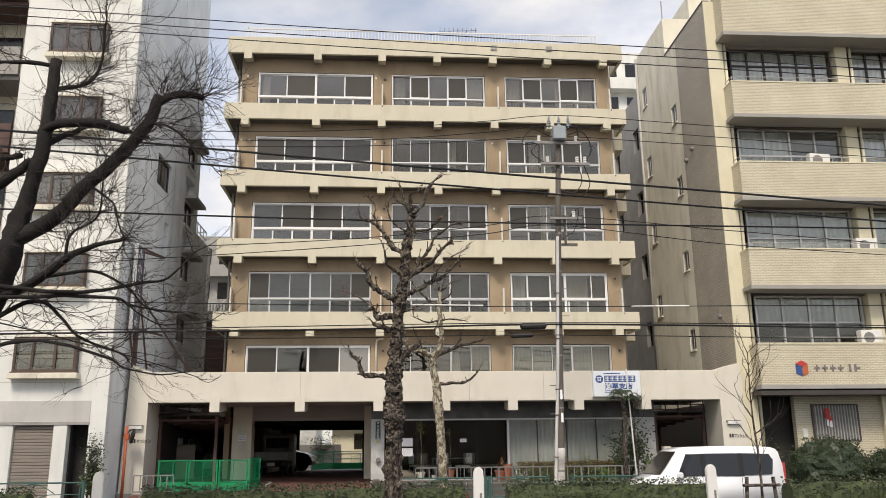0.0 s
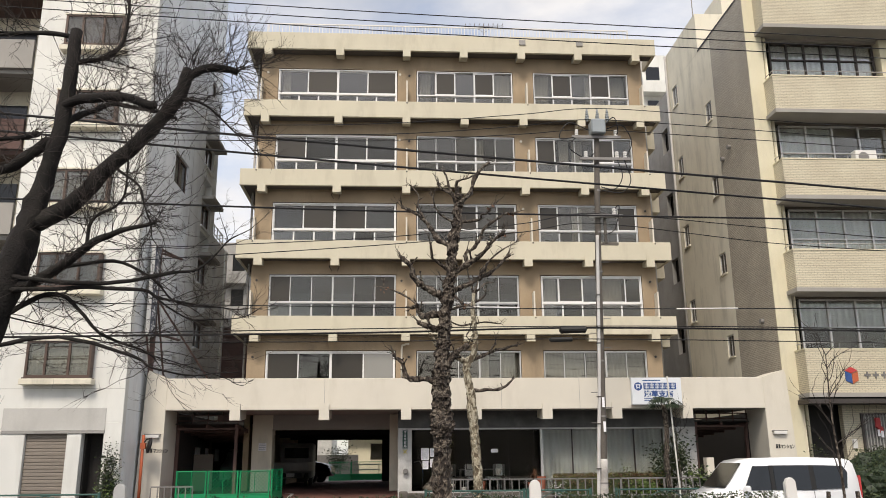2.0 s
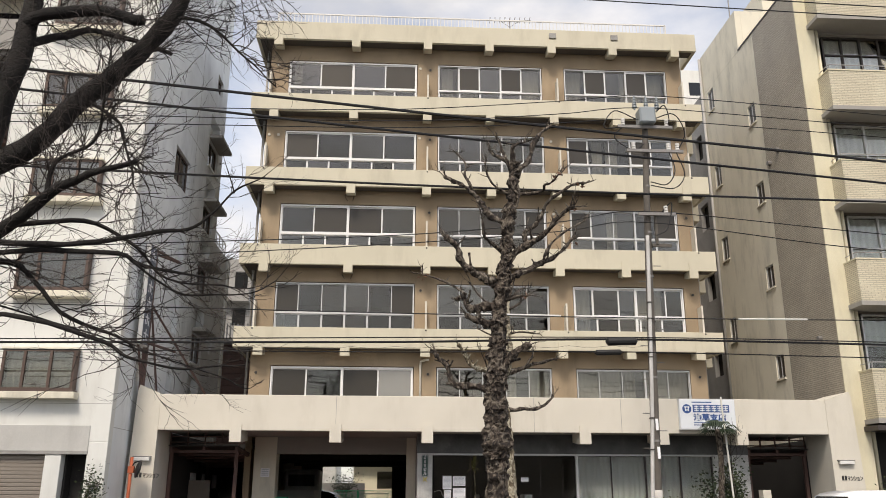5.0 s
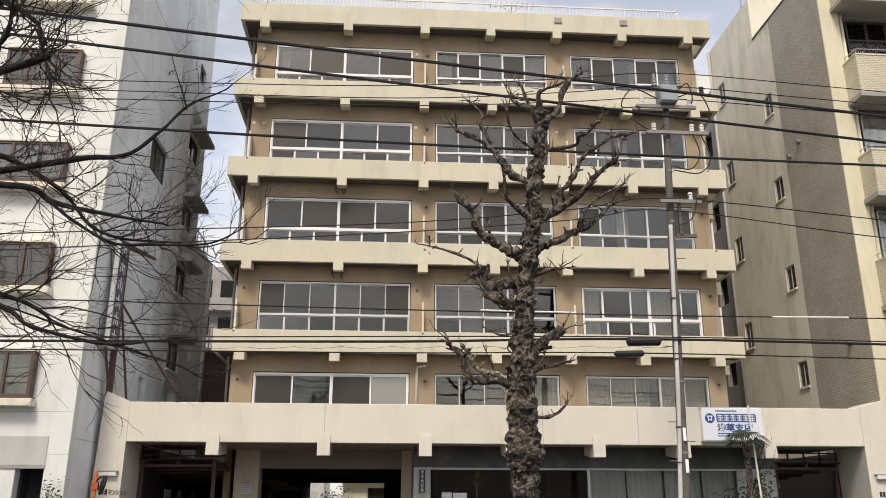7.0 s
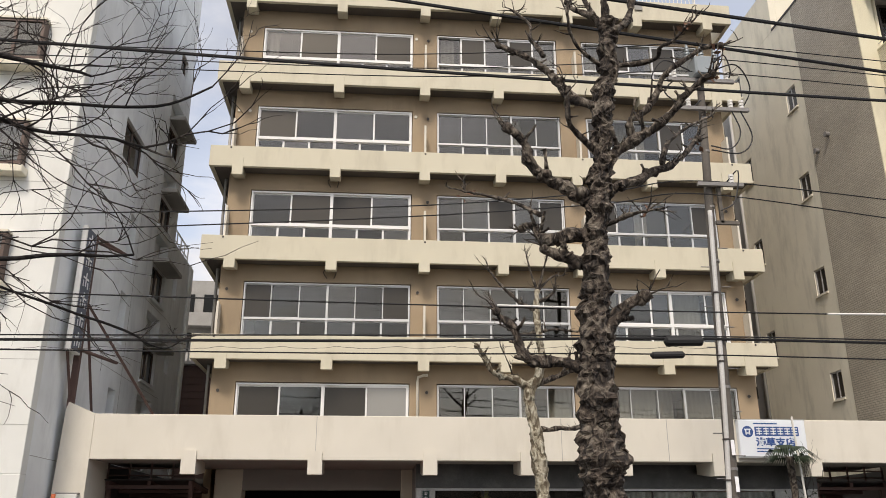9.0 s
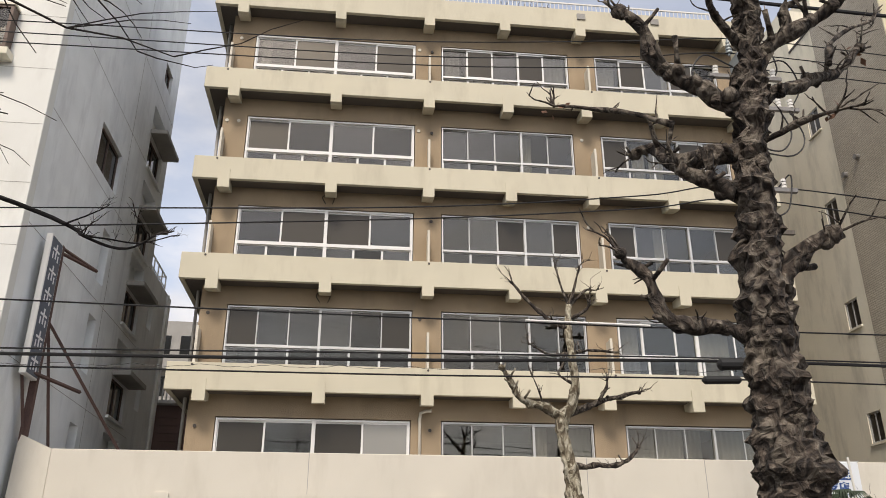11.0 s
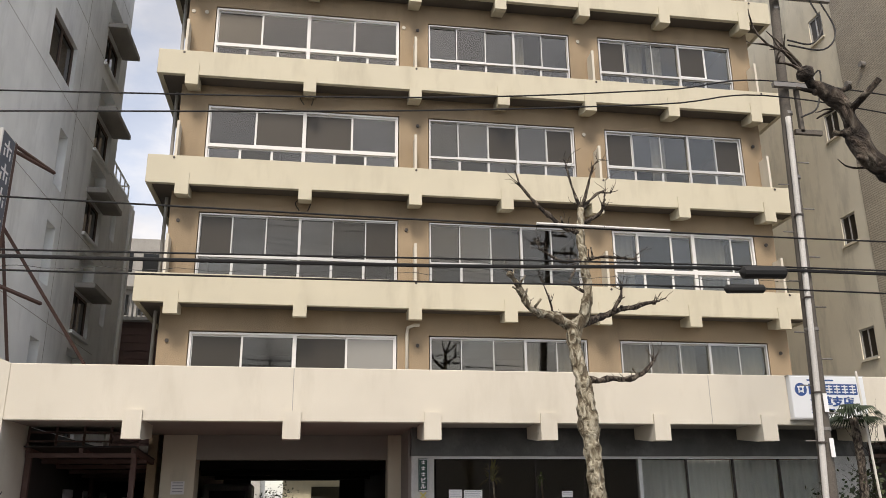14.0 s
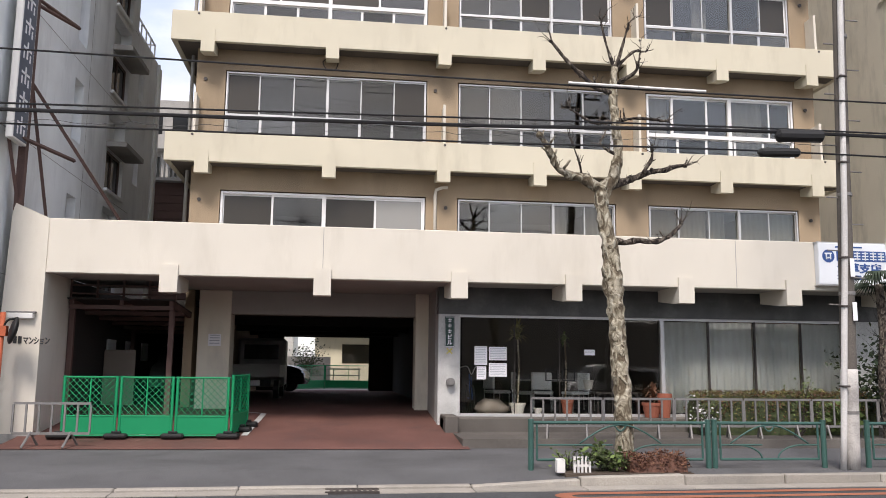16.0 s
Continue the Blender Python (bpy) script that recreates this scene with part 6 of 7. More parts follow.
def hedge(x0, x1, y0, y1, z0, z1, name, label, mats, seed, density=900, size=0.05):
    r = random.Random(seed)
    h = thing(name, label, "hedge", kind="stuff")
    bm = bmesh.new()
    nx, nz = max(4, int((x1 - x0) * 8)), 8
    ring = []
    for k in range(nx + 1):
        x = x0 + (x1 - x0) * k / nx
        prof = []
        for j in range(13):
            w = math.pi * j / 12
            yy = (y0 + y1) / 2 - (y1 - y0) / 2 * 0.92 * (abs(math.cos(w)) ** 0.5) * (1 if math.cos(w) > 0 else -1)
            zz = z0 + (z1 - z0) * 0.93 * (math.sin(w) ** 0.45)
            q = Vector((x, yy, zz))
            prof.append(bm.verts.new(q + Vector((0, noise.noise(q * 4) * 0.06, noise.noise(q * 3 + Vector((3, 3, 3))) * 0.06))))
        ring.append(prof)
    for k in range(nx):
        for j in range(12):
            bm.faces.new((ring[k][j], ring[k + 1][j], ring[k + 1][j + 1], ring[k][j + 1]))
    bm.faces.new(ring[0])
    bm.faces.new(ring[-1][::-1])
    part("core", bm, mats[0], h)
    for q, mt in enumerate(mats):
        bm = bmesh.new()

        def place():
            x = r.uniform(x0 - 0.03, x1 + 0.03)
            w = math.pi * r.random()
            yy = (y0 + y1) / 2 - (y1 - y0) / 2 * (abs(math.cos(w)) ** 0.5) * (1 if math.cos(w) > 0 else -1)
            zz = z0 + (z1 - z0) * (math.sin(w) ** 0.45)
            pt = Vector((x, yy, zz))
            return pt + Vector((0, noise.noise(pt * 4) * 0.06, noise.noise(pt * 3 + Vector((3, 3, 3))) * 0.06 + r.uniform(-0.03, 0.06))), None
        leaves(bm, int(density * (x1 - x0) / len(mats)), place, size, r)
        part("foliage", bm, mt, h)["kind"] = "stuff"
    return h


for x0, x1, sd in ((-8.5, -6.4, 1), (-4.75, -4.62, 7), (-0.85, 1.55, 2), (2.35, 6.15, 3), (7.8, 11.5, 4)):
    if x1 - x0 > 0.5:
        hedge(x0, x1, 15.95, 16.55, 0.12, 0.98, "hedge", "clipped dark green hedge along the median", (M["hedge"], M["leaf_dark"]), sd)
hedge(-4.4, -0.9, 16.15, 16.6, 0.12, 0.96, "hedge", "clipped dark green hedge along the median", (M["hedge"], M["leaf_dark"]), 8)
hedge(4.55, 8.3, 28.55, 29.2, 0.3, 1.12, "shrub_row", "red-brown clipped azalea row before the curtained windows", (M["hedge"], M["leaf_olive"], M["hedge_red"], M["leaf_brown"], M["leaf_olive"]), 5, 2200, 0.05)


def shrub(at, w, h, label, mats, seed, n=420, size=0.07, name="shrub"):
    r = random.Random(seed)
    s = thing(name, label, "shrub", kind="", at=at)
    bm = bmesh.new()
    tips = []
    for k in range(9):
        tip = Vector((r.uniform(-1, 1) * w / 2, r.uniform(-1, 1) * w / 2, h * r.uniform(0.5, 1.0)))
        tube(bm, smooth_line([(0, 0, 0), tip * 0.5 + Vector((0, 0, 0.1 * h)), tip], 3), [0.012] * 4 + [0.008] * 3, 4, cap=False)
        tips.append(tip)
    part("stems", bm, M["twig"], s)
    for q, mt in enumerate(mats):
        bm = bmesh.new()

        def place():
            t_ = r.choice(tips)
            return t_ * r.uniform(0.45, 1.05) + Vector((r.gauss(0, 1) * w * 0.14, r.gauss(0, 1) * w * 0.14, r.gauss(0, 1) * h * 0.1)), None
        leaves(bm, n // len(mats), place, size, r)
        part("foliage", bm, mt, s)["kind"] = "stuff"
    return s


shrub((8.35, 28.7, 0.3), 1.3, 1.95, "dark glossy evergreen bush by the stone column", (M["leaf_dark"], M["hedge"]), 21, 1500, 0.11)
shrub((6.6, 28.5, 0.3), 0.8, 1.05, "bright green young leafy shrub", (M["leaf_green"],), 22, 500, 0.07)
shrub((7.4, 28.3, 0.3), 0.6, 0.65, "low yellow-green strap-leaved plant", (M["leaf_green"],), 23, 260, 0.14)
shrub((4.5, 28.4, 0.3), 0.5, 0.7, "small white-flowered plant by the barrier", (M["leaf_green"], M["paper"]), 24, 240, 0.06)
shrub((9.2, 28.2, 0.15), 0.9, 1.2, "dark green bush by the gate", (M["leaf_dark"], M["leaf_green"]), 25, 700, 0.11)
shrub((-9.05, 26.85, 0.15), 0.7, 1.9, "dark evergreen shrub at the white house corner", (M["leaf_dark"], M["hedge"]), 26, 1100, 0.08)
shrub((-8.8, 26.6, 0.15), 0.7, 0.9, "leafy green shrub at the pier foot", (M["leaf_dark"], M["leaf_green"]), 27, 600, 0.08)
def bush(at, w, h, label, mats, seed, n, size=0.07):
    """A dense rounded evergreen: a lumpy dark heart under a coat of leaves."""
    r = random.Random(seed)
    b = thing("shrub", label, "shrub", at=at)
    bm = bmesh.new()
    bmesh.ops.create_icosphere(bm, subdivisions=4, radius=1.0)

    def surface(d, k=1.0):
        lump = 1 + 0.28 * noise.noise(d * 2.2 + Vector((seed, 0, 0))) + 0.12 * noise.noise(d * 5.0)
        return Vector((d.x * w / 2 * lump * k, d.y * w / 2 * lump * k, max(0.0, h * 0.48 + d.z * h * 0.52 * lump * k)))
    for v in bm.verts:
        v.co = surface(v.co.normalized(), 0.88)
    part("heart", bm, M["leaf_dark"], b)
    for mt in mats:
        bm = bmesh.new()

        def place():
            d = Vector((r.gauss(0, 1), r.gauss(0, 1), r.gauss(0, 1))).normalized()
            return surface(d, r.uniform(0.84, 1.03)), None
        leaves(bm, n // len(mats), place, size, r)
        part("foliage", bm, mt, b)["kind"] = "stuff"


bush((14.55, 27.2, 0.12), 2.4, 1.75, "rounded dark evergreen shrub by the office block", (M["leaf_dark"], M["hedge"]), 28, 7000)
bush((17.0, 27.1, 0.12), 2.4, 1.4, "rounded dark evergreen shrub by the office block", (M["leaf_dark"], M["hedge"]), 29, 6000)
shrub((12.9, 27.6, 0.15), 0.7, 1.7, "upright grey-green conifer shrub", (M["hedge"],), 30, 600, 0.07)
shrub((1.25, 24.55, 0.12), 0.55, 0.42, "low bright green plant at the tree foot", (M["leaf_green"], M["hedge"]), 31, 420, 0.09)
shrub((0.75, 24.6, 0.12), 0.45, 0.3, "thin grassy weed in the tree bed", (M["leaf_green"],), 32, 120, 0.06)
hedge(1.55, 2.4, 24.3, 24.7, 0.1, 0.36, "heather_clump", "low reddish heather round the tree foot", (M["hedge_red"], M["leaf_brown"]), 9, 1500, 0.045)

# palm in the bed before the sign
palm = thing("palm_tree", "small palm with drooping fronds beside a leaning bamboo stake", "tree", at=(8.05, 27.9, 0.1))
bm = bmesh.new()
limb(bm, [(0, 0, 0), (-0.05, 0, 1.2), (0.02, 0, 2.4), (0.0, 0, 3.2)], 0.09, 0.075, 9, 0.35, 0.01)
part("trunk", bm, M["bark"], palm, smooth=True)
r_ = random.Random(77)
for k in range(15):
    a = 2 * math.pi * k / 15 + r_.uniform(-0.2, 0.2)
    bm = bmesh.new()
    L = r_.uniform(0.4, 0.6)
    up = r_.uniform(-0.1, 0.35)
    c, s_ = math.cos(a), math.sin(a)
    for j in range(9):
        b = a + (j - 4) * 0.13
        cb, sb_ = math.cos(b), math.sin(b)
        p0 = Vector((c * 0.15, s_ * 0.15, 3.2 + up * 0.3))
        p1 = Vector((c * 0.15 + cb * L * 0.55, s_ * 0.15 + sb_ * L * 0.55, 3.22 + up * 0.6))
        p2 = Vector((c * 0.15 + cb * L, s_ * 0.15 + sb_ * L, 3.02 + up * 0.4))
        w = Vector((-sb_, cb, 0)) * 0.022
        v = [bm.verts.new(q) for q in (p0 - w * 0.4, p0 + w * 0.4, p1 + w, p1 - w, p2)]
        bm.faces.new((v[0], v[1], v[2], v[3]))
        bm.faces.new((v[3], v[2], v[4]))
    part("frond", bm, M["leaf_dark"], palm)
bm = bmesh.new()
cyl(bm, (0.28, -0.12, 0.1), (0.12, -0.12, 4.1), 0.025, 6)
part("stake", bm, M["net"], palm, "pale leaning stake")


def bare_sapling(at, h, label, seed, staked=True, r0=0.03):
    r = random.Random(seed)
    s = thing("young_tree", label, "tree", at=at)
    bm = bmesh.new()
    out = limb(bm, [(0, 0, 0), (0.02, 0, h * 0.35), (-0.03, 0, h * 0.7), (0.0, 0, h)], r0, 0.008, 6, 0.1, 0.01)
    part("trunk", bm, M["bark"], s, smooth=True)
    bm = bmesh.new()
    for k in range(4, len(out)):
        for c in range(2):
            twigs(bm, out[k], (r.uniform(-1, 1), r.uniform(-1, 1), 1.1), r, h * 0.22, 0.008, 1, 3, 0.5, 0.2)
    part("twig_spray", bm, M["twig"], s)["kind"] = "stuff"
    if staked:
        for dx in (-0.32, 0.32):
            bm = bmesh.new()
            cyl(bm, (dx, 0, 0), (dx * 0.8, 0, 0.95), 0.035, 8)
            part("stake", bm, M["bark"], s, "wooden stake")
        bm = bmesh.new()
        cyl(bm, (-0.36, -0.04, 0.8), (0.36, -0.04, 0.8), 0.03, 8)
        part("crossbar", bm, M["bark"], s)


bare_sapling((7.15, 15.95, 0.1), 3.3, "bare staked sapling on the median", 41)
bare_sapling((8.45, 28.05, 0.15), 2.9, "bare twiggy shrub before the carport", 42, False, 0.025)
bare_sapling((-11.6, 24.9, 0.15), 4.0, "thin bare tree before the white house", 43, False, 0.05)

# ---- utility pole and wires ----
PX, PY = 5.10, 24.66
pl = thing("utility_pole", "concrete utility pole with pale conduit and switch box", "utility pole")
bm = bmesh.new()
limb(bm, [(PX, PY, 0.1), (PX + 0.12, PY, 3.5), (PX + 0.25, PY, 7.5), (PX + 0.42, PY, 11.6)], 0.125, 0.075, 16, 0.0, 0.0)
part("shaft", bm, M["pole"], pl, smooth=True)
bm = bmesh.new()
tube(bm, smooth_line([(PX - 0.17, PY - 0.08, 0.12), (PX - 0.055, PY - 0.115, 2.2), (PX + 0.045, PY - 0.12, 3.8), (PX + 0.19, PY - 0.12, 7.2), (PX + 0.22, PY - 0.12, 8.0)], 4), [0.047] * 17, 12)
part("conduit", bm, M["conduit"], pl, "pale grey conduit", smooth=True)
for z in (1.35, 2.55, 3.3, 4.8, 6.2):
    x = float(np.interp(z, (0.12, 2.2, 3.8, 7.2), (PX - 0.17, PX - 0.055, PX + 0.045, PX + 0.19)))
    part("conduit_clip", boxes((x - 0.055, x + 0.055, PY - 0.18, PY - 0.05, z, z + 0.03), bevel=0.004), M["dark_frame"], pl)
bm = bmesh.new()
tube(bm, [(PX + 0.036 * z, PY, z) for z in (0.1, 0.5, 0.9, 1.3, 1.62)], [0.1275, 0.127, 0.1265, 0.1255, 0.1245], 24)
part("worn_sleeve", bm, M["pole_foot"], pl, "pale flaking paint round the pole foot", smooth=True)
for z in (0.95, 2.75, 4.3, 6.9, 8.1, 9.4, 10.2):
    bm = bmesh.new()
    x = PX + 0.036 * z
    cyl(bm, (x, PY, z), (x, PY, z + 0.05), 0.135 - 0.005 * z, 16)
    part("band", bm, M["grey_steel"], pl)
for k in range(12):
    z = 2.6 + 0.42 * k
    x = PX + 0.036 * z
    bm = bmesh.new()
    sd = 1 if k % 2 else -1
    cyl(bm, (x + sd * 0.1, PY, z), (x + sd * 0.3, PY, z), 0.011, 6)
    part("step_bolt", bm, M["grey_steel"], pl)
for z in (2.35, 3.02):
    part("marker_plate", boxes((PX + 0.08, PX + 0.15, PY - 0.155, PY - 0.15, z, z + 0.28)), M["paper"], pl, "white marker plate")
sw = part("switch_box", boxes((5.28, 5.72, 24.3, 24.75, 11.15, 11.62), bevel=0.04), M["steel_box"], pl, "grey steel switch box")
for dx in (-0.3, 0.02, 0.32):
    bm = bmesh.new()
    for j in range(4):
        cyl(bm, (5.5 + dx, 24.5, 11.66 + 0.08 * j), (5.5 + dx, 24.5, 11.70 + 0.08 * j), 0.07 - 0.01 * j, 10)
    cyl(bm, (5.5 + dx, 24.5, 11.6), (5.5 + dx, 24.5, 12.0), 0.025, 8)
    part("insulator", bm, M["steel_box"], sw)
for z, xa, xb in ((10.35, 4.9, 6.45), (11.05, 4.7, 6.2), (8.55, 5.1, 6.1)):
    part("cross_arm", boxes((xa, xb, PY - 0.2, PY - 0.12, z, z + 0.08)), M["grey_steel"], pl)
for x, z in ((6.3, 10.43), (6.05, 10.43), (5.1, 10.43), (4.85, 11.13), (6.05, 11.13), (5.85, 8.63)):
    bm = bmesh.new()
    for j in range(3):
        cyl(bm, (x, PY - 0.16, z + 0.07 * j), (x, PY - 0.16, z + 0.05 + 0.07 * j), 0.055, 8)
    part("insulator", bm, M["plastic_white"], pl)
part("arm_bracket", boxes((5.55, 5.62, PY - 0.1, PY - 0.03, 7.75, 8.7), (5.45, 5.95, PY - 0.1, PY - 0.03, 7.72, 7.80)), M["pole"], pl)
for pts in ([(5.2, 24.45, 11.3), (4.6, 24.4, 11.5), (4.3, 24.4, 11.0), (4.95, 24.5, 11.1)], [(5.7, 24.4, 11.3), (6.2, 24.3, 11.4), (6.5, 24.4, 10.9), (6.3, 24.5, 10.4)], [(6.25, 24.5, 10.4), (6.4, 24.4, 9.7), (6.1, 24.4, 9.3), (5.5, 24.5, 9.4)], [(6.05, 24.5, 10.4), (6.15, 24.4, 9.8), (5.9, 24.4, 9.4), (5.5, 24.5, 9.5)], [(5.7, 24.5, 8.6), (6.0, 24.45, 8.9), (5.85, 24.45, 8.2), (5.55, 24.5, 8.0)], [(4.85, 24.5, 11.1), (4.6, 24.5, 10.75), (5.1, 24.5, 10.4), (5.4, 24.5, 10.6)], [(5.75, 24.4, 11.5), (6.0, 24.4, 11.7), (6.1, 24.4, 11.3), (6.05, 24.5, 11.1)]):
    bm = bmesh.new()
    ln = smooth_line(pts, 5)
    tube(bm, ln, [0.016] * len(ln), 5)
    part("jumper_wire", bm, M["cable"], pl)


def wire(knots, r):
    """A wire that hangs through the given points and runs on at both ends."""
    p = [Vector(q) for q in knots]
    first = p[0] + (p[0] - p[1]).normalized() * 30
    last = p[-1] + (p[-1] - p[-2]).normalized() * 30
    line = [first] + smooth_line(p, 8) + [last]
    bm = bmesh.new()
    tube(bm, line, [r] * len(line), 6, cap=False)
    solid("overhead_wire", bm, M["cable"], "thick black overhead cable" if r > 0.016 else "thin black overhead wire", "cable", "overhead wires")


# the row of wires on the near side of the road
for dz in (0.0, 0.24, 0.48):
    wire([(-8, 19.4, 11.98 + dz), (0, 18.83, 11.28 + dz), (12, 17.95, 10.34 + dz)], 0.012)
wire([(-8, 16.38, 8.03), (0, 17.03, 7.62), (12, 18.0, 7.08)], 0.024)
wire([(-8, 16.44, 7.70), (0, 17.22, 7.32), (12, 18.4, 6.82)], 0.021)
wire([(-8, 16.55, 6.40), (0, 16.85, 6.30), (12, 17.3, 6.33)], 0.018)
# wires carried by the pole
for knots, r in (([(-8, 11.28), (-1.6, 11.40), (3.0, 11.78), (5.42, 12.03), (9.0, 11.86), (15.6, 11.42)], 0.012),
                 ([(-8, 11.02), (-1.2, 11.08), (3.0, 11.40), (5.3, 11.66), (9.0, 11.48), (15.6, 11.05)], 0.012),
                 ([(-8, 10.80), (-1.2, 10.88), (3.0, 11.14), (5.3, 11.32), (9.0, 11.15), (15.6, 10.78)], 0.012),
                 ([(-8, 7.50), (-1.2, 7.87), (3.0, 8.32), (5.3, 8.66), (10.6, 8.25), (15.1, 7.90)], 0.013),
                 ([(-8, 7.15), (-1.2, 7.64), (3.0, 8.06), (5.3, 8.36), (10.5, 7.80), (15.0, 7.52)], 0.013),
                 ([(-7.2, 5.90), (-1.0, 5.83), (5.1, 5.80), (15, 5.85)], 0.014), ([(-7.0, 5.03), (-1.0, 5.11), (5.0, 5.25), (15, 5.15)], 0.028),
                 ([(-7.0, 5.12), (5.0, 5.30), (15, 5.22)], 0.014), ([(-7.0, 4.83), (-1.0, 4.86), (4.9, 4.93), (15, 4.80)], 0.014)):
    wire([(x, 24.5, z) for x, z in knots], r)
# thin spiral hanger under the lowest cable
bm = bmesh.new()
pts = [(-12 + 0.055 * k, 24.48 + 0.02 * math.sin(k * 1.1), 4.90 + 0.0165 * (-12 + 0.055 * k + 7) - 0.045 * abs(math.sin(k * 0.16))) for k in range(310)]
tube(bm, pts, [0.005] * len(pts), 3, cap=False)
solid("cable_hanger", bm, M["cable"], "thin looped hanger wire under the cable", "cable")
bm = bmesh.new()
cyl(bm, (0.77, 24.47, 5.84), (1.85, 24.47, 5.83), 0.022, 8)
cyl(bm, (1.86, 24.47, 5.83), (2.94, 24.47, 5.82), 0.022, 8)
solid("cable_sleeve", bm, M["plastic_white"], "white protective sleeve on a wire", "cable sleeve", "cable sleeves")
bm = bmesh.new()
cyl(bm, (7.5, 24.47, 5.80), (9.3, 24.47, 5.82), 0.022, 8)
solid("cable_sleeve", bm, M["plastic_white"], "white protective sleeve on a wire", "cable sleeve", "cable sleeves")
for (x0, x1, z) in ((4.05, 4.85, 5.18), (3.75, 4.45, 4.90)):
    bm = bmesh.new()
    tube(bm, [(x0, 24.48, z), (x0 + 0.05, 24.48, z), (x1 - 0.05, 24.48, z + 0.02), (x1, 24.48, z + 0.02)], [0.03, 0.1, 0.1, 0.03] if z > 5 else [0.02, 0.07, 0.07, 0.02], 10)
    solid("cable_closure", bm, M["black_rubber"], "black splice closure hanging on the cable", "cable box", "cable closures")

# ---- street furniture ----
def guard_panel(x0, x1, y):
    g = thing("guard_rail", "dull green pedestrian guard rail with arched bars", "guard rail", "guard rails")
    for x in (x0, x1):
        bm = bmesh.new()
        cyl(bm, (x, y, 0.1), (x, y, 0.83), 0.042, 10)
        cyl(bm, (x, y, 0.83), (x, y, 0.85), 0.046, 10)
        part("post", bm, M["rail_green"], g, smooth=False)
    a, b = x0 + 0.09, x1 - 0.09
    for z, rr in ((0.80, 0.024), (0.27, 0.02)):
        bm = bmesh.new()
        cyl(bm, (a if z < 0.5 else x0, y, z), (b if z < 0.5 else x1, y, z), rr, 8)
        part("rail", bm, M["rail_green"], g)
    for x in (a, b):
        bm = bmesh.new()
        cyl(bm, (x, y, 0.27), (x, y, 0.80), 0.017, 8)
        part("upright", bm, M["rail_green"], g)
    m = (a + b) / 2
    for fn in (lambda u: (m - 0.62 + 0.62 * u, 0.50 + 0.27 * math.sin(u * math.pi / 2)), lambda u: (m + 0.62 - 0.62 * u, 0.50 + 0.27 * math.sin(u * math.pi / 2)), lambda u: (m - 0.55 * (1 - u) - 0.12, 0.48 - 0.0 * u), lambda u: (m - 0.55 + 0.42 * math.sin(u * math.pi / 2), 0.28 + 0.2 * math.cos(u * math.pi / 2)), lambda u: (m + 0.55 - 0.42 * math.sin(u * math.pi / 2), 0.28 + 0.2 * math.cos(u * math.pi / 2))):
        bm = bmesh.new()
        pts = [(fn(k / 10)[0], y, fn(k / 10)[1]) for k in range(11)]
        tube(bm, pts, [0.013] * 11, 6)
        part("arch_bar", bm, M["rail_green"], g, smooth=True)
    for s in (-1, 1):
        bm = bmesh.new()
        cyl(bm, (a if s < 0 else b, y, 0.48), (m + s * 0.55, y, 0.48), 0.012, 6)
        part("arch_bar", bm, M["rail_green"], g)
    bm = bmesh.new()
    tube(bm, [(m - 0.1 + 0.02 * k, y, 0.78 - 0.1 * math.sin(math.pi * k / 10)) for k in range(11)], [0.012] * 11, 6)
    part("arch_bar", bm, M["rail_green"], g)
    return g


for x0, x1 in ((0.26, 2.96), (3.06, 4.80), (5.52, 8.3), (8.4, 11.2)):
    guard_panel(x0, x1, 24.85)
for x0, x1 in ((-14.2, -11.4), (-11.3, -8.5)):
    guard_panel(x0, x1, 24.95)


def barrier(x0, y, w, z, h=0.72):
    """A low grey movable barrier with splayed feet."""
    b = thing("barrier", "low grey steel movable barrier with splayed feet", "barrier", "movable barriers", at=(x0, y, z))
    for zz in (0.22, h):
        part("rail", boxes((0, w, -0.015, 0.015, zz - 0.02, zz + 0.02)), M["grey_steel"], b)
    n = 6
    for k in range(n + 1):
        part("upright", boxes((w * k / n - 0.016, w * k / n + 0.016, -0.012, 0.012, 0.24, h - 0.02)), M["grey_steel"], b)
    for x in (0.3, w - 0.3):
        bm = bmesh.new()
        cyl(bm, (x, 0, 0.24), (x - 0.06, -0.2, 0.0), 0.02, 6)
        cyl(bm, (x, 0, 0.24), (x + 0.06, 0.2, 0.0), 0.02, 6)
        part("foot", bm, M["grey_steel"], b)
    return b


b0 = barrier(1.0, 27.95, 1.35, 0.31)
for k in range(1, 6):
    copy_thing(b0, pose(1.0 + 1.38 * k, 27.95, 0.31))
barrier(-7.95, 27.75, 1.25, 0.18)


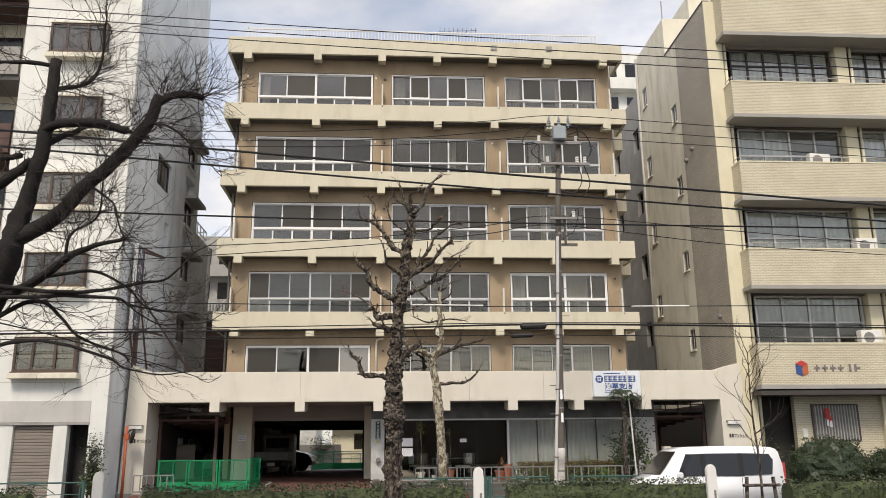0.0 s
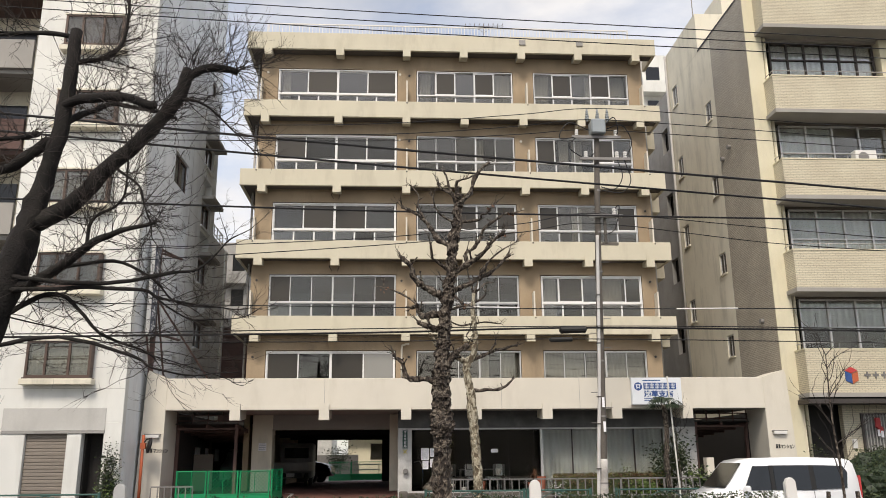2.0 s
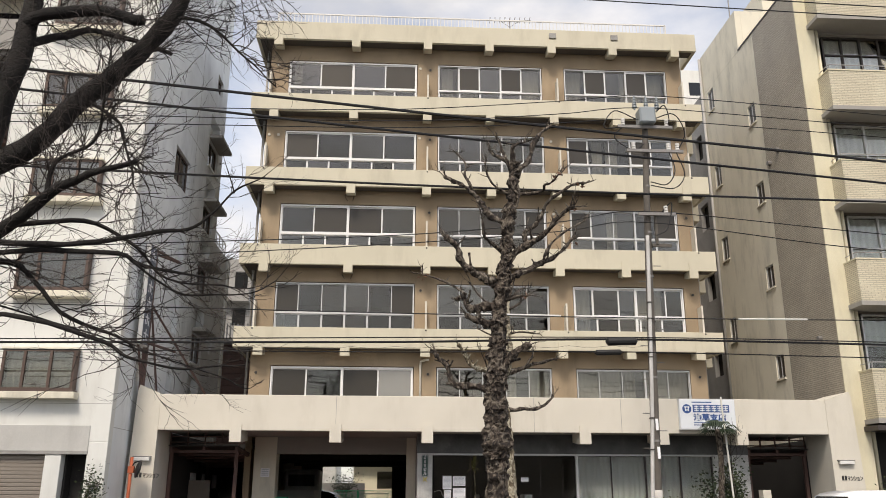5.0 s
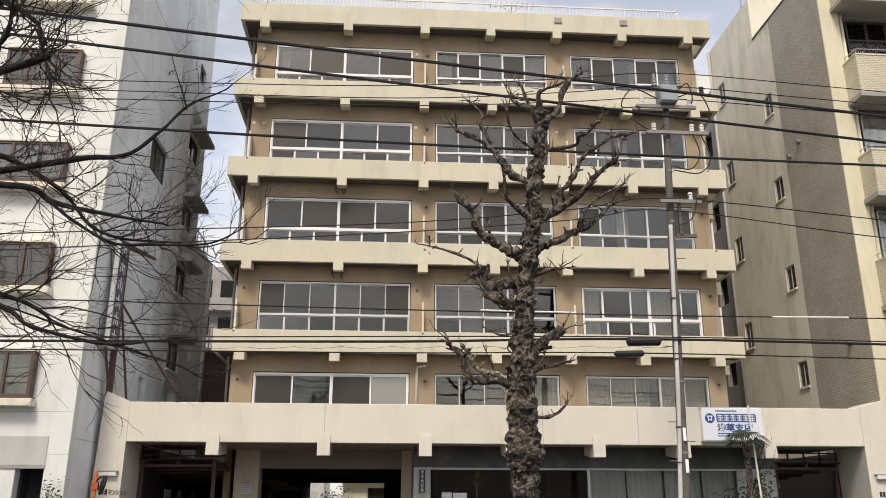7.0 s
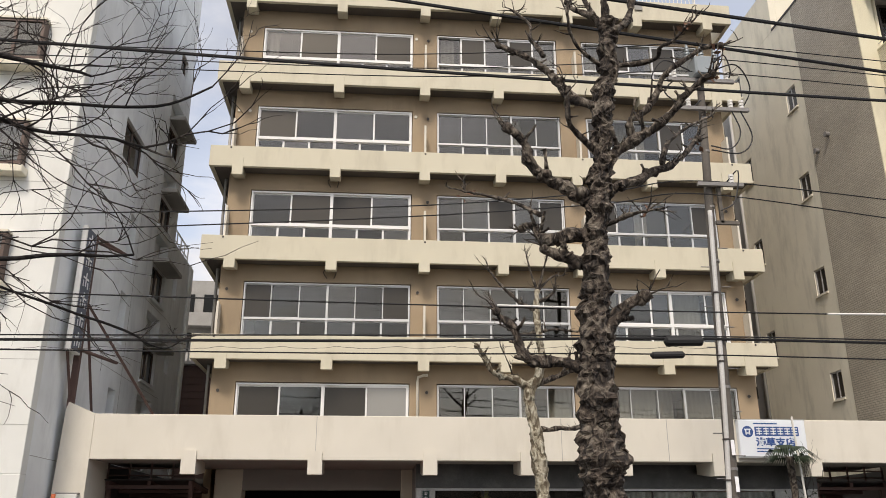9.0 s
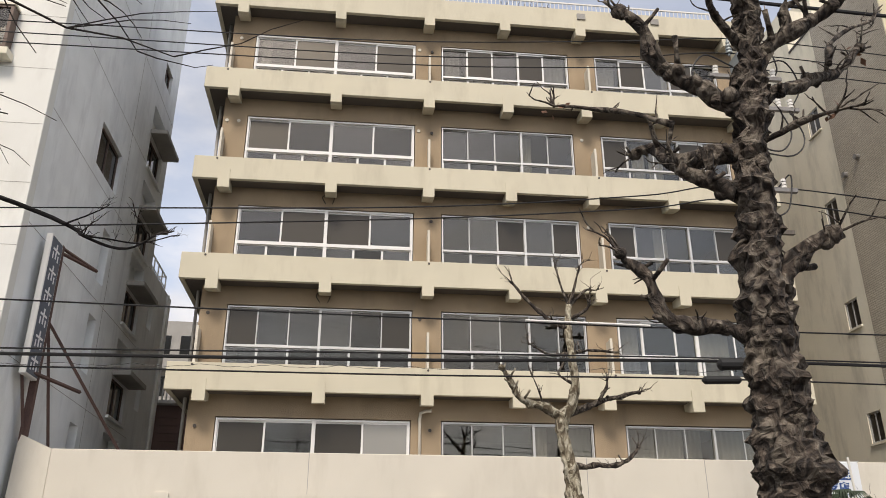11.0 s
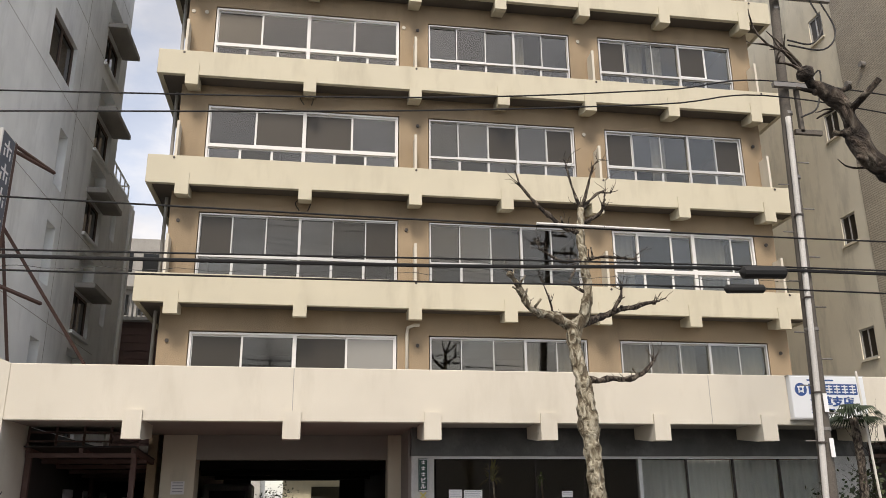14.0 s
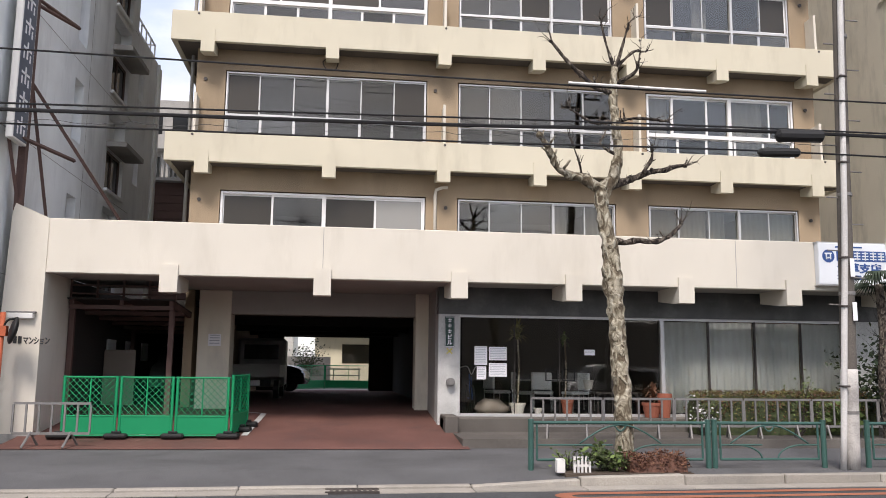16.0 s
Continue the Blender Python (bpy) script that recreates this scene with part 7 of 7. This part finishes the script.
def green_panel(x0, y0, x1, y1, z0):
    p = thing("mesh_fence", "bright green mesh construction fence panel on black feet", "fence", "green fence panels")
    a, b = Vector((x0, y0, z0)), Vector((x1, y1, z0))
    d = (b - a)
    L = d.length
    d.normalize()

    def at(u, z, off=0.0):
        q = a + d * u
        return (q.x - d.y * off, q.y + d.x * off, z0 + z)
    for u in (0.03, L - 0.03):
        bm = bmesh.new()
        cyl(bm, at(u, 0), at(u, 1.08), 0.026, 8)
        part("post", bm, M["green"], p)
    for z in (0.03, 0.37, 1.06):
        bm = bmesh.new()
        cyl(bm, at(0, z), at(L, z), 0.017, 8)
        part("rail", bm, M["green"], p)
    bm = bmesh.new()
    cyl(bm, at(L / 2, 0.37), at(L / 2, 1.06), 0.014, 6)
    part("upright", bm, M["green"], p)
    bm = bmesh.new()
    v = [bm.verts.new(at(u, z, o)) for o in (0.004, -0.004) for u, z in ((0.03, 0.05), (L - 0.03, 0.05), (L - 0.03, 0.37), (0.03, 0.37))]
    for f in ((0, 1, 2, 3), (7, 6, 5, 4), (0, 4, 5, 1), (3, 2, 6, 7), (1, 5, 6, 2), (0, 3, 7, 4)):
        bm.faces.new([v[k] for k in f])
    part("kick_plate", bm, M["green"], p)
    bm = bmesh.new()
    st, z_lo, z_hi = 0.08, 0.385, 1.05
    H_ = z_hi - z_lo
    for s in (1, -1):
        k = -H_
        while k < L:
            u0, u1 = (k, k + H_)
            za, zb = (z_lo, z_hi) if s > 0 else (z_hi, z_lo)
            t0 = max(0, (0.04 - u0) / H_)
            t1 = min(1, (L - 0.04 - u0) / H_)
            if t1 > t0:
                tube(bm, [at(u0 + H_ * t0, za + (zb - za) * t0), at(u0 + H_ * t1, za + (zb - za) * t1)], [0.006, 0.006], 3, cap=False)
            k += st * 1.414
    part("mesh", bm, M["green"], p)["kind"] = "stuff"
    return p


def drive_z(y):
    return 0.156 + (y - 27.5) / 4.7 * 0.464


FY = 28.5
for k in range(3):
    green_panel(-7.42 + 0.98 * k, FY, -6.46 + 0.98 * k, FY, drive_z(FY) + 0.02)
green_panel(-4.46, FY + 0.02, -4.30, FY + 1.25, drive_z(FY) + 0.06)
for x, y in ((-7.42, FY), (-6.45, FY), (-5.47, FY), (-4.5, FY), (-4.36, FY + 0.7), (-4.30, FY + 1.25)):
    fw = thing("fence_weight", "black rubber fence foot", "fence foot", "fence feet", at=(x, y, drive_z(y)))
    part("block", boxes((-0.2, 0.2, -0.14, 0.14, 0.0, 0.09), bevel=0.03), M["black_rubber"], fw)
    part("socket", boxes((-0.08, 0.08, -0.06, 0.06, 0.09, 0.13), bevel=0.01), M["black_rubber"], fw)

# convex mirror on an orange post
mir = thing("traffic_mirror", "convex traffic mirror on a faded orange post", "mirror", at=(-8.42, 28.2, 0.15))
bm = bmesh.new()
cyl(bm, (0, 0, 0), (0.0, 0, 2.3), 0.045, 10)
part("post", bm, M["orange"], mir, "faded orange post", smooth=True)
part("clamp", boxes((-0.07, 0.09, -0.06, 0.06, 1.88, 2.06)), M["orange"], mir)
bm = bmesh.new()
tube(bm, smooth_line([(0, 0, 1.95), (0.1, -0.05, 2.15), (0.28, -0.05, 2.2)], 4), [0.02] * 9, 6)
part("arm", bm, M["black_rubber"], mir)
bm = bmesh.new()
res = bmesh.ops.create_uvsphere(bm, u_segments=20, v_segments=10, radius=0.22)
for v in bm.verts:
    v.co = Vector((v.co.x * 0.3, v.co.y, v.co.z * 1.1))
bmesh.ops.transform(bm, matrix=pose(0.2, -0.02, 1.98, 0, 12, 25), verts=bm.verts)
part("dish", bm, M["black_rubber"], mir, "black mirror back", smooth=True)

# white delineator posts on the median
def marker_post(x, y):
    p = thing("marker_post", "white rounded marker post on the median", "bollard", "white marker posts", at=(x, y, 0.12))
    bm = bmesh.new()
    prism(bm, [(-0.09, 0.0), (-0.09, 1.08), (-0.05, 1.16), (0.03, 1.18), (0.09, 1.12), (0.10, 0.95), (0.10, 0.0)], -0.055, 0.055, "y")
    bmesh.ops.bevel(bm, geom=bm.edges[:], offset=0.012, segments=2, affect='EDGES')
    part("shell", bm, M["plastic_white"], p, smooth=False)
    part("slot", boxes((0.02, 0.06, -0.06, -0.054, 0.55, 0.72)), M["grey_steel"], p)


for x in (-5.01, 1.75, 6.10):
    marker_post(x, 15.7)

# bed round the slender tree
bed = solid("tree_bed", boxes((0.6, 2.45, 24.22, 24.8, 0.1, 0.152)), M["soil"], "bare soil bed round the pavement tree", "tree bed")
pk = thing("picket_edging", "small white picket edging in the tree bed", "fence", at=(0.75, 24.35, 0.15))
for k in range(5):
    part("picket", boxes((0.055 * k, 0.055 * k + 0.03, 0, 0.012, 0, 0.22), bevel=0), M["plastic_white"], pk)
part("rail", boxes((0, 0.25, 0.012, 0.022, 0.08, 0.11)), M["plastic_white"], pk)
solid("water_box", boxes((0.5, 0.62, 24.3, 24.42, 0.15, 0.34), bevel=0.01), M["plastic_white"], "small white plastic box in the tree bed", "box")


def pot(x, y, z, r0, r1, h, mat, label):
    p = thing("flower_pot", label, "flower pot", "flower pots", at=(x, y, z))
    bm = bmesh.new()
    tube(bm, [(0, 0, 0), (0, 0, h * 0.82), (0, 0, h * 0.82), (0, 0, h)], [r0, r1, r1 * 1.08, r1 * 1.1], 16)
    part("body", bm, mat, p, smooth=False)
    return p


def spiky_plant(x, y, z, h, n, L, label, seed, mat):
    r = random.Random(seed)
    s = thing("potted_plant", label, "plant", at=(x, y, z))
    bm = bmesh.new()
    tube(bm, smooth_line([(0, 0, 0), (0.03, 0, h * 0.5), (-0.01, 0, h)], 4), [0.018] * 9, 6)
    part("stem", bm, M["bark_pale"], s)
    bm = bmesh.new()
    for k in range(n):
        a, e = r.uniform(0, 6.28), r.uniform(-0.6, 1.4)
        d = Vector((math.cos(a) * math.cos(e), math.sin(a) * math.cos(e), math.sin(e)))
        w = d.cross(Vector((0, 0, 1))).normalized() * 0.02
        o = Vector((-0.01, 0, h - r.uniform(0, 0.25)))
        v = [bm.verts.new(q) for q in (o - w, o + w, o + d * L * 0.6 + w, o + d * L * 0.6 - w, o + d * L - Vector((0, 0, 0.06)))]
        bm.faces.new(v[:4])
        bm.faces.new((v[3], v[2], v[4]))
    part("leaf_tuft", bm, mat, s)["kind"] = "stuff"


SZ = 0.575
pot(1.26, 30.32, SZ, 0.11, 0.16, 0.26, M["net"], "pale ceramic flower pot behind the glass")
spiky_plant(1.26, 30.32, SZ + 0.2, 1.65, 60, 0.36, "tall dracaena with spiky leaf tufts", 51, M["leaf_olive"])
pot(2.35, 30.32, SZ, 0.09, 0.13, 0.34, M["terracotta"], "brown flower pot behind the glass")
spiky_plant(2.3, 30.32, SZ + 0.3, 1.45, 26, 0.17, "thin stemmed plant with pale leaves", 52, M["leaf_green"])
pot(4.05, 29.85, SZ, 0.14, 0.19, 0.3, M["terracotta"], "red-brown flower pot on the step")
spiky_plant(4.1, 29.85, SZ + 0.26, 0.35, 60, 0.25, "withered brown potted plant", 53, M["leaf_brown"])
pot(4.3, 29.75, SZ + 0.0, 0.10, 0.14, 0.5, M["terracotta"], "tall red-brown flower pot on the step")
pot(3.0, 30.9, SZ + 0.55, 0.08, 0.11, 0.2, M["net"], "small pale pot on a shelf")
pot(1.75, 30.5, SZ, 0.06, 0.09, 0.15, M["plastic_white"], "small white pot behind the glass")


def chair(x, y, z, turn, mat):
    c = thing("office_chair", "worn metal-framed waiting chair in the dark shop", "chair", "shop chairs")
    c.matrix_world = pose(x, y, z, 0, 0, turn)
    part("seat", boxes((-0.24, 0.24, -0.24, 0.24, 0.40, 0.47), bevel=0.02), mat, c)
    part("backrest", boxes((-0.24, 0.24, 0.2, 0.26, 0.5, 0.9), bevel=0.02), mat, c)
    for sx in (-0.22, 0.22):
        for sy in (-0.2, 0.22):
            bm = bmesh.new()
            cyl(bm, (sx, sy, 0), (sx, sy, 0.42 if sy < 0 else 0.85), 0.014, 6)
            part("leg", bm, M["aluminium"], c)
    return c


for x, y, tr, mt in ((1.7, 31.7, 70, M["grey_paint"]), (2.2, 31.9, 160, M["plastic_white"]), (2.9, 31.6, -75, M["curtain"]), (3.3, 32.4, 20, M["grey_paint"]), (1.2, 32.3, 110, M["plastic_white"])):
    chair(x, y, SZ, tr, mt)
ds = thing("desk", "grey office desk in the dark shop", "desk", at=(2.6, 33.2, SZ))
part("top", boxes((-0.8, 0.8, -0.35, 0.35, 0.68, 0.72), bevel=0.008), M["grey_paint"], ds)
for x in (-0.76, 0.76):
    part("side_panel", boxes((x - 0.02, x + 0.02, -0.33, 0.33, 0, 0.68)), M["grey_paint"], ds)
tb = thing("side_table", "low dark table behind the glass", "table", at=(3.6, 30.9, SZ))
part("top", boxes((-0.5, 0.5, -0.25, 0.25, 0.45, 0.49)), M["dark_frame"], tb)
for x in (-0.45, 0.45):
    for y in (-0.2, 0.2):
        part("leg", boxes((x - 0.02, x + 0.02, y - 0.02, y + 0.02, 0, 0.45)), M["dark_frame"], tb)
bm = bmesh.new()
knob(bm, (0.72, 30.55, SZ + 0.14), 0.22, rng)
for v in bm.verts:
    v.co.z = max(SZ + 0.002, v.co.z)
    v.co.x = 0.72 + (v.co.x - 0.72) * 1.5
solid("cloth_bundle", bm, M["shutter"], "crumpled brown cloth bundle on the shop floor", "cloth", smooth=True)
bike = thing("bicycle", "dark bicycle leaning inside the shop", "bicycle", at=(0.35, 30.75, SZ))
for y in (0.0, 0.95):
    bm = bmesh.new()
    pts = [(0.05 * y, y + 0.3 * math.cos(2 * math.pi * k / 24), 0.31 + 0.3 * math.sin(2 * math.pi * k / 24)) for k in range(25)]
    tube(bm, pts, [0.016] * 25, 6, cap=False)
    part("wheel", bm, M["black_rubber"], bike)
bm = bmesh.new()
for p0, p1 in (((0, 0, 0.31), (0, 0.15, 0.8)), ((0, 0.15, 0.7), (0.03, 0.6, 0.75)), ((0, 0.15, 0.6), (0.03, 0.5, 0.3)), ((0.03, 0.5, 0.3), (0.05, 0.95, 0.31)), ((0.03, 0.5, 0.3), (0.03, 0.62, 0.85))):
    cyl(bm, p0, p1, 0.014, 6)
part("frame", bm, M["blue_print"], bike)
bm = bmesh.new()
tube(bm, smooth_line([(-0.28, 0.22, 0.98), (-0.1, 0.1, 1.02), (0, 0.12, 0.85), (0.1, 0.1, 1.02), (0.28, 0.22, 0.98)], 4), [0.012] * 17, 6)
part("handlebar", bm, M["aluminium"], bike)


# ---- vehicles ----
def wheel(x, y, z, r, w, parent, side):
    bm = bmesh.new()
    cyl(bm, (x, y - w / 2, z), (x, y + w / 2, z), r, 24)
    wh = part("wheel", bm, M["black_rubber"], parent, "black tyre")
    bm = bmesh.new()
    yo = y + side * (w / 2 + 0.004)
    cyl(bm, (x, yo - 0.006, z), (x, yo + 0.006, z), r * 0.62, 20)
    part("rim", bm, M["aluminium"], wh)


def sheet(bm, pts):
    bm.faces.new([bm.verts.new(p) for p in pts])


van = thing("kei_van", "white boxy small passenger van standing by the median", "car", at=(5.52, 18.0, 0.0))
van.scale = (0.93, 1.0, 0.975)
# side outline: x from the nose, z
body = [(0.02, 0.45), (0.05, 0.85), (0.25, 0.98), (0.42, 1.02), (0.62, 1.22), (0.82, 1.48), (0.95, 1.60), (1.25, 1.655), (2.2, 1.67), (3.1, 1.64), (3.28, 1.58), (3.36, 1.2), (3.39, 0.8), (3.39, 0.30), (0.05, 0.28)]
bm = bmesh.new()
prism(bm, body, 0.0, 1.47, "y")
for v in bm.verts:
    if v.co.z > 1.0:
        k = (v.co.z - 1.0) / 0.67
        v.co.y = 0.735 + (v.co.y - 0.735) * (1 - 0.13 * k)
bmesh.ops.bevel(bm, geom=bm.edges[:], offset=0.035, segments=2, affect='EDGES')
part("body", bm, M["car_white"], van, smooth=True)


def on_side(x, z, side):
    k = max(0, (z - 1.0) / 0.67)
    y = 0.735 + (-0.735 if side < 0 else 0.735) * (1 - 0.13 * k)
    return (x, y + side * 0.006, z)


for side in (-1, 1):
    for quad in ([(0.80, 1.02), (1.42, 1.03), (1.42, 1.50), (1.06, 1.50)], [(1.50, 1.03), (2.28, 1.03), (2.28, 1.51), (1.50, 1.51)], [(2.38, 1.04), (3.06, 1.06), (3.12, 1.36), (3.04, 1.49), (2.38, 1.51)]):
        bm = bmesh.new()
        pts = [on_side(x, z, side) for x, z in quad]
        sheet(bm, pts if side < 0 else pts[::-1])
        part("side_window", bm, M["glass_car"], van, "dark tinted window")
    for x in (1.455, 2.33):
        bm = bmesh.new()
        sheet(bm, [on_side(x - 0.05, 1.03, side), on_side(x + 0.06, 1.03, side), on_side(x + 0.06, 1.51, side), on_side(x - 0.05, 1.51, side)])
        part("window_pillar", bm, M["black_rubber"], van)
    part("door_handle", boxes((1.3, 1.42, -0.012 if side < 0 else 1.47, 0.0 if side < 0 else 1.482, 0.90, 0.93)), M["car_white"], van)
    for x in (1.46, 2.33):
        part("door_gap", boxes((x - 0.004, x + 0.004, -0.003 if side < 0 else 1.468, 0.002 if side < 0 else 1.473, 0.35, 1.0)), M["black_rubber"], van)
    bm = boxes((0.78, 0.90, -0.17 if side < 0 else 1.47, 0.0 if side < 0 else 1.64, 0.98, 1.12), bevel=0.03)
    part("door_mirror", bm, M["car_white"], van)
    part("tail_lamp", boxes((3.355, 3.395, 0.04 if side < 0 else 1.33, 0.14 if side < 0 else 1.43, 0.85, 1.3)), M["red_print"], van)
    part("head_lamp", boxes((0.03, 0.12, 0.08 if side < 0 else 1.12, 0.35 if side < 0 else 1.39, 0.72, 0.9), bevel=0.02), M["mirror"], van)
bm = bmesh.new()
sheet(bm, [(0.47, 0.12, 1.06), (0.47, 1.35, 1.06), (0.90, 1.27, 1.545), (0.90, 0.20, 1.545)][::-1])
for v in bm.verts:
    v.co += Vector((-0.022, 0, 0.016))
part("windscreen", bm, M["glass_car"], van, "dark sloping windscreen")
for x in (0.62, 2.72):
    wheel(x, 0.05, 0.28, 0.28, 0.16, van, -1)
    wheel(x, 1.42, 0.28, 0.28, 0.16, van, 1)

truck = thing("kei_truck", "small white flatbed truck parked in the passage", "truck", at=(-5.68, 38.5, 0.6))
part("bed", boxes((0.0, 1.45, -1.3, 0.6, 0.62, 0.68)), M["truck_white"], truck)
part("tailgate", boxes((0.0, 1.45, -1.34, -1.3, 0.62, 0.98), bevel=0.01), M["truck_white"], truck, "dented off-white tailgate")
for x in (0.0, 1.41):
    part("side_board", boxes((x, x + 0.04, -1.3, 0.6, 0.68, 0.98)), M["truck_white"], truck)
part("cab", boxes((0.0, 1.45, 0.65, 1.9, 0.3, 1.8), bevel=0.08), M["truck_white"], truck)
part("rear_window", boxes((0.2, 1.25, 0.635, 0.645, 1.15, 1.6)), M["glass_car"], truck)
part("tail_panel", boxes((0.25, 1.2, -1.36, -1.3, 0.36, 0.55)), M["black_rubber"], truck)
part("plate", boxes((0.55, 0.9, -1.365, -1.36, 0.38, 0.54)), M["paper"], truck)
for x in (0.12, 1.33):
    for y in (-0.8, 1.3):
        bm = bmesh.new()
        cyl(bm, (x - 0.07, y, 0.27), (x + 0.07, y, 0.27), 0.27, 18)
        part("wheel", bm, M["black_rubber"], truck)


def dark_car(at, mat, label, turn):
    c = thing("parked_car", label, "car", "parked cars")
    c.matrix_world = pose(*at, 0, 0, turn)
    out = [(0.0, 0.3), (0.02, 0.75), (0.35, 0.92), (1.0, 1.02), (1.6, 1.48), (2.2, 1.58), (3.4, 1.55), (3.95, 1.1), (4.0, 0.35)]
    bm = bmesh.new()
    prism(bm, out, 0.0, 1.65, "y")
    for v in bm.verts:
        if v.co.z > 1.0:
            v.co.y = 0.825 + (v.co.y - 0.825) * (1 - 0.25 * (v.co.z - 1.0))
    bmesh.ops.bevel(bm, geom=bm.edges[:], offset=0.06, segments=2, affect='EDGES')
    part("body", bm, mat, c, smooth=True)
    for x in (0.75, 3.2):
        wheel(x, 0.06, 0.3, 0.3, 0.18, c, -1)
        wheel(x, 1.59, 0.3, 0.3, 0.18, c, 1)
    bm = bmesh.new()
    sheet(bm, [(1.08, 0.18, 1.08), (1.6, 0.25, 1.47), (1.6, 1.4, 1.47), (1.08, 1.47, 1.08)])
    part("windscreen", bm, M["glass_car"], c)
    return c


dark_car((-3.62, 44.6, 0.58), M["car_black"], "black car parked deep in the passage", 168)
dark_car((-7.6, 37.8, 0.6), M["truck_white"], "pale van parked in the unlit carport", 90)

# ---- yard behind the passage ----
structure("ground_back", boxes((-40, 40, 47.5, 90, 0.2, 0.5)), M["concrete"], "pale concrete yard behind the passage")
hs = thing("rear_house", "low cream house with a grey tiled roof behind the passage", "house", at=(-2.8, 62, 0.5))
part("wall", boxes((-1.2, 6.0, 0, 6, 0, 3.2)), M["cream_col"], hs)
bm = bmesh.new()
prism(bm, [(-0.8, 3.0), (3.0, 4.4), (6.8, 3.0), (6.8, 2.9), (3.0, 4.25), (-0.8, 2.9)], -1.7, 6.5, "x")
part("roof", bm, M["roof_tile"], hs)
part("window", boxes((0.4, 2.0, -0.04, -0.01, 1.2, 2.3)), M["glass"], hs)
bw = thing("block_wall", "grey concrete block wall across the yard", "wall", at=(-9, 56, 0.5))
part("wall", boxes((0, 6.0, 0, 0.15, 0, 1.5)), M["concrete"], bw)
h2 = thing("rear_house", "white two-storey house behind the yard wall", "house", at=(-12, 66, 0.5))
part("wall", boxes((0, 6.5, 0, 6, 0, 4.2)), M["marble"], h2)
part("window", boxes((2.6, 4.0, -0.03, -0.004, 1.2, 2.4)), M["glass_car"], h2)
part("eave", boxes((-0.3, 6.8, -0.4, 6.3, 4.2, 4.35)), M["roof_tile"], h2)
green_panel(-3.2, 51.5, -1.0, 51.5, 0.5)
green_panel(-4.4, 50.2, -3.2, 51.5, 0.5)
shrub((-4.2, 54.0, 0.5), 1.5, 2.0, "leafy garden tree behind the passage", (M["leaf_dark"], M["hedge"]), 61, 900, 0.13, "garden_tree")
yr = thing("yard_rail", "grey pipe rail across the yard", "rail", at=(-6.5, 52.5, 0.5))
for z in (0.3, 0.6, 0.9):
    bm = bmesh.new()
    cyl(bm, (0, 0, z), (5, 0, z), 0.03, 6)
    part("bar", bm, M["grey_steel"], yr)
for k in range(5):
    bm = bmesh.new()
    cyl(bm, (1.2 * k + 0.1, 0, 0), (1.2 * k + 0.1, 0, 0.95), 0.03, 6)
    part("post", bm, M["grey_steel"], yr)

# withered leaves that still hang on the old plane tree
dl = random.Random(91)
for x, y, z in ((1.26, 15.25, 5.40), (1.47, 15.4, 5.83), (1.47, 16.1, 5.24), (0.60, 15.3, 4.14), (1.11, 15.2, 5.91), (-0.78, 16.2, 4.66)):
    bm = bmesh.new()
    leaves(bm, 6, lambda: (Vector((x + dl.gauss(0, 0.03), y + dl.gauss(0, 0.03), z - abs(dl.gauss(0, 0.03)))), None), 0.065, dl)
    solid("withered_foliage", bm, M["leaf_brown"], "withered brown plane leaves still on the tree", "leaves", "withered leaves", "stuff")
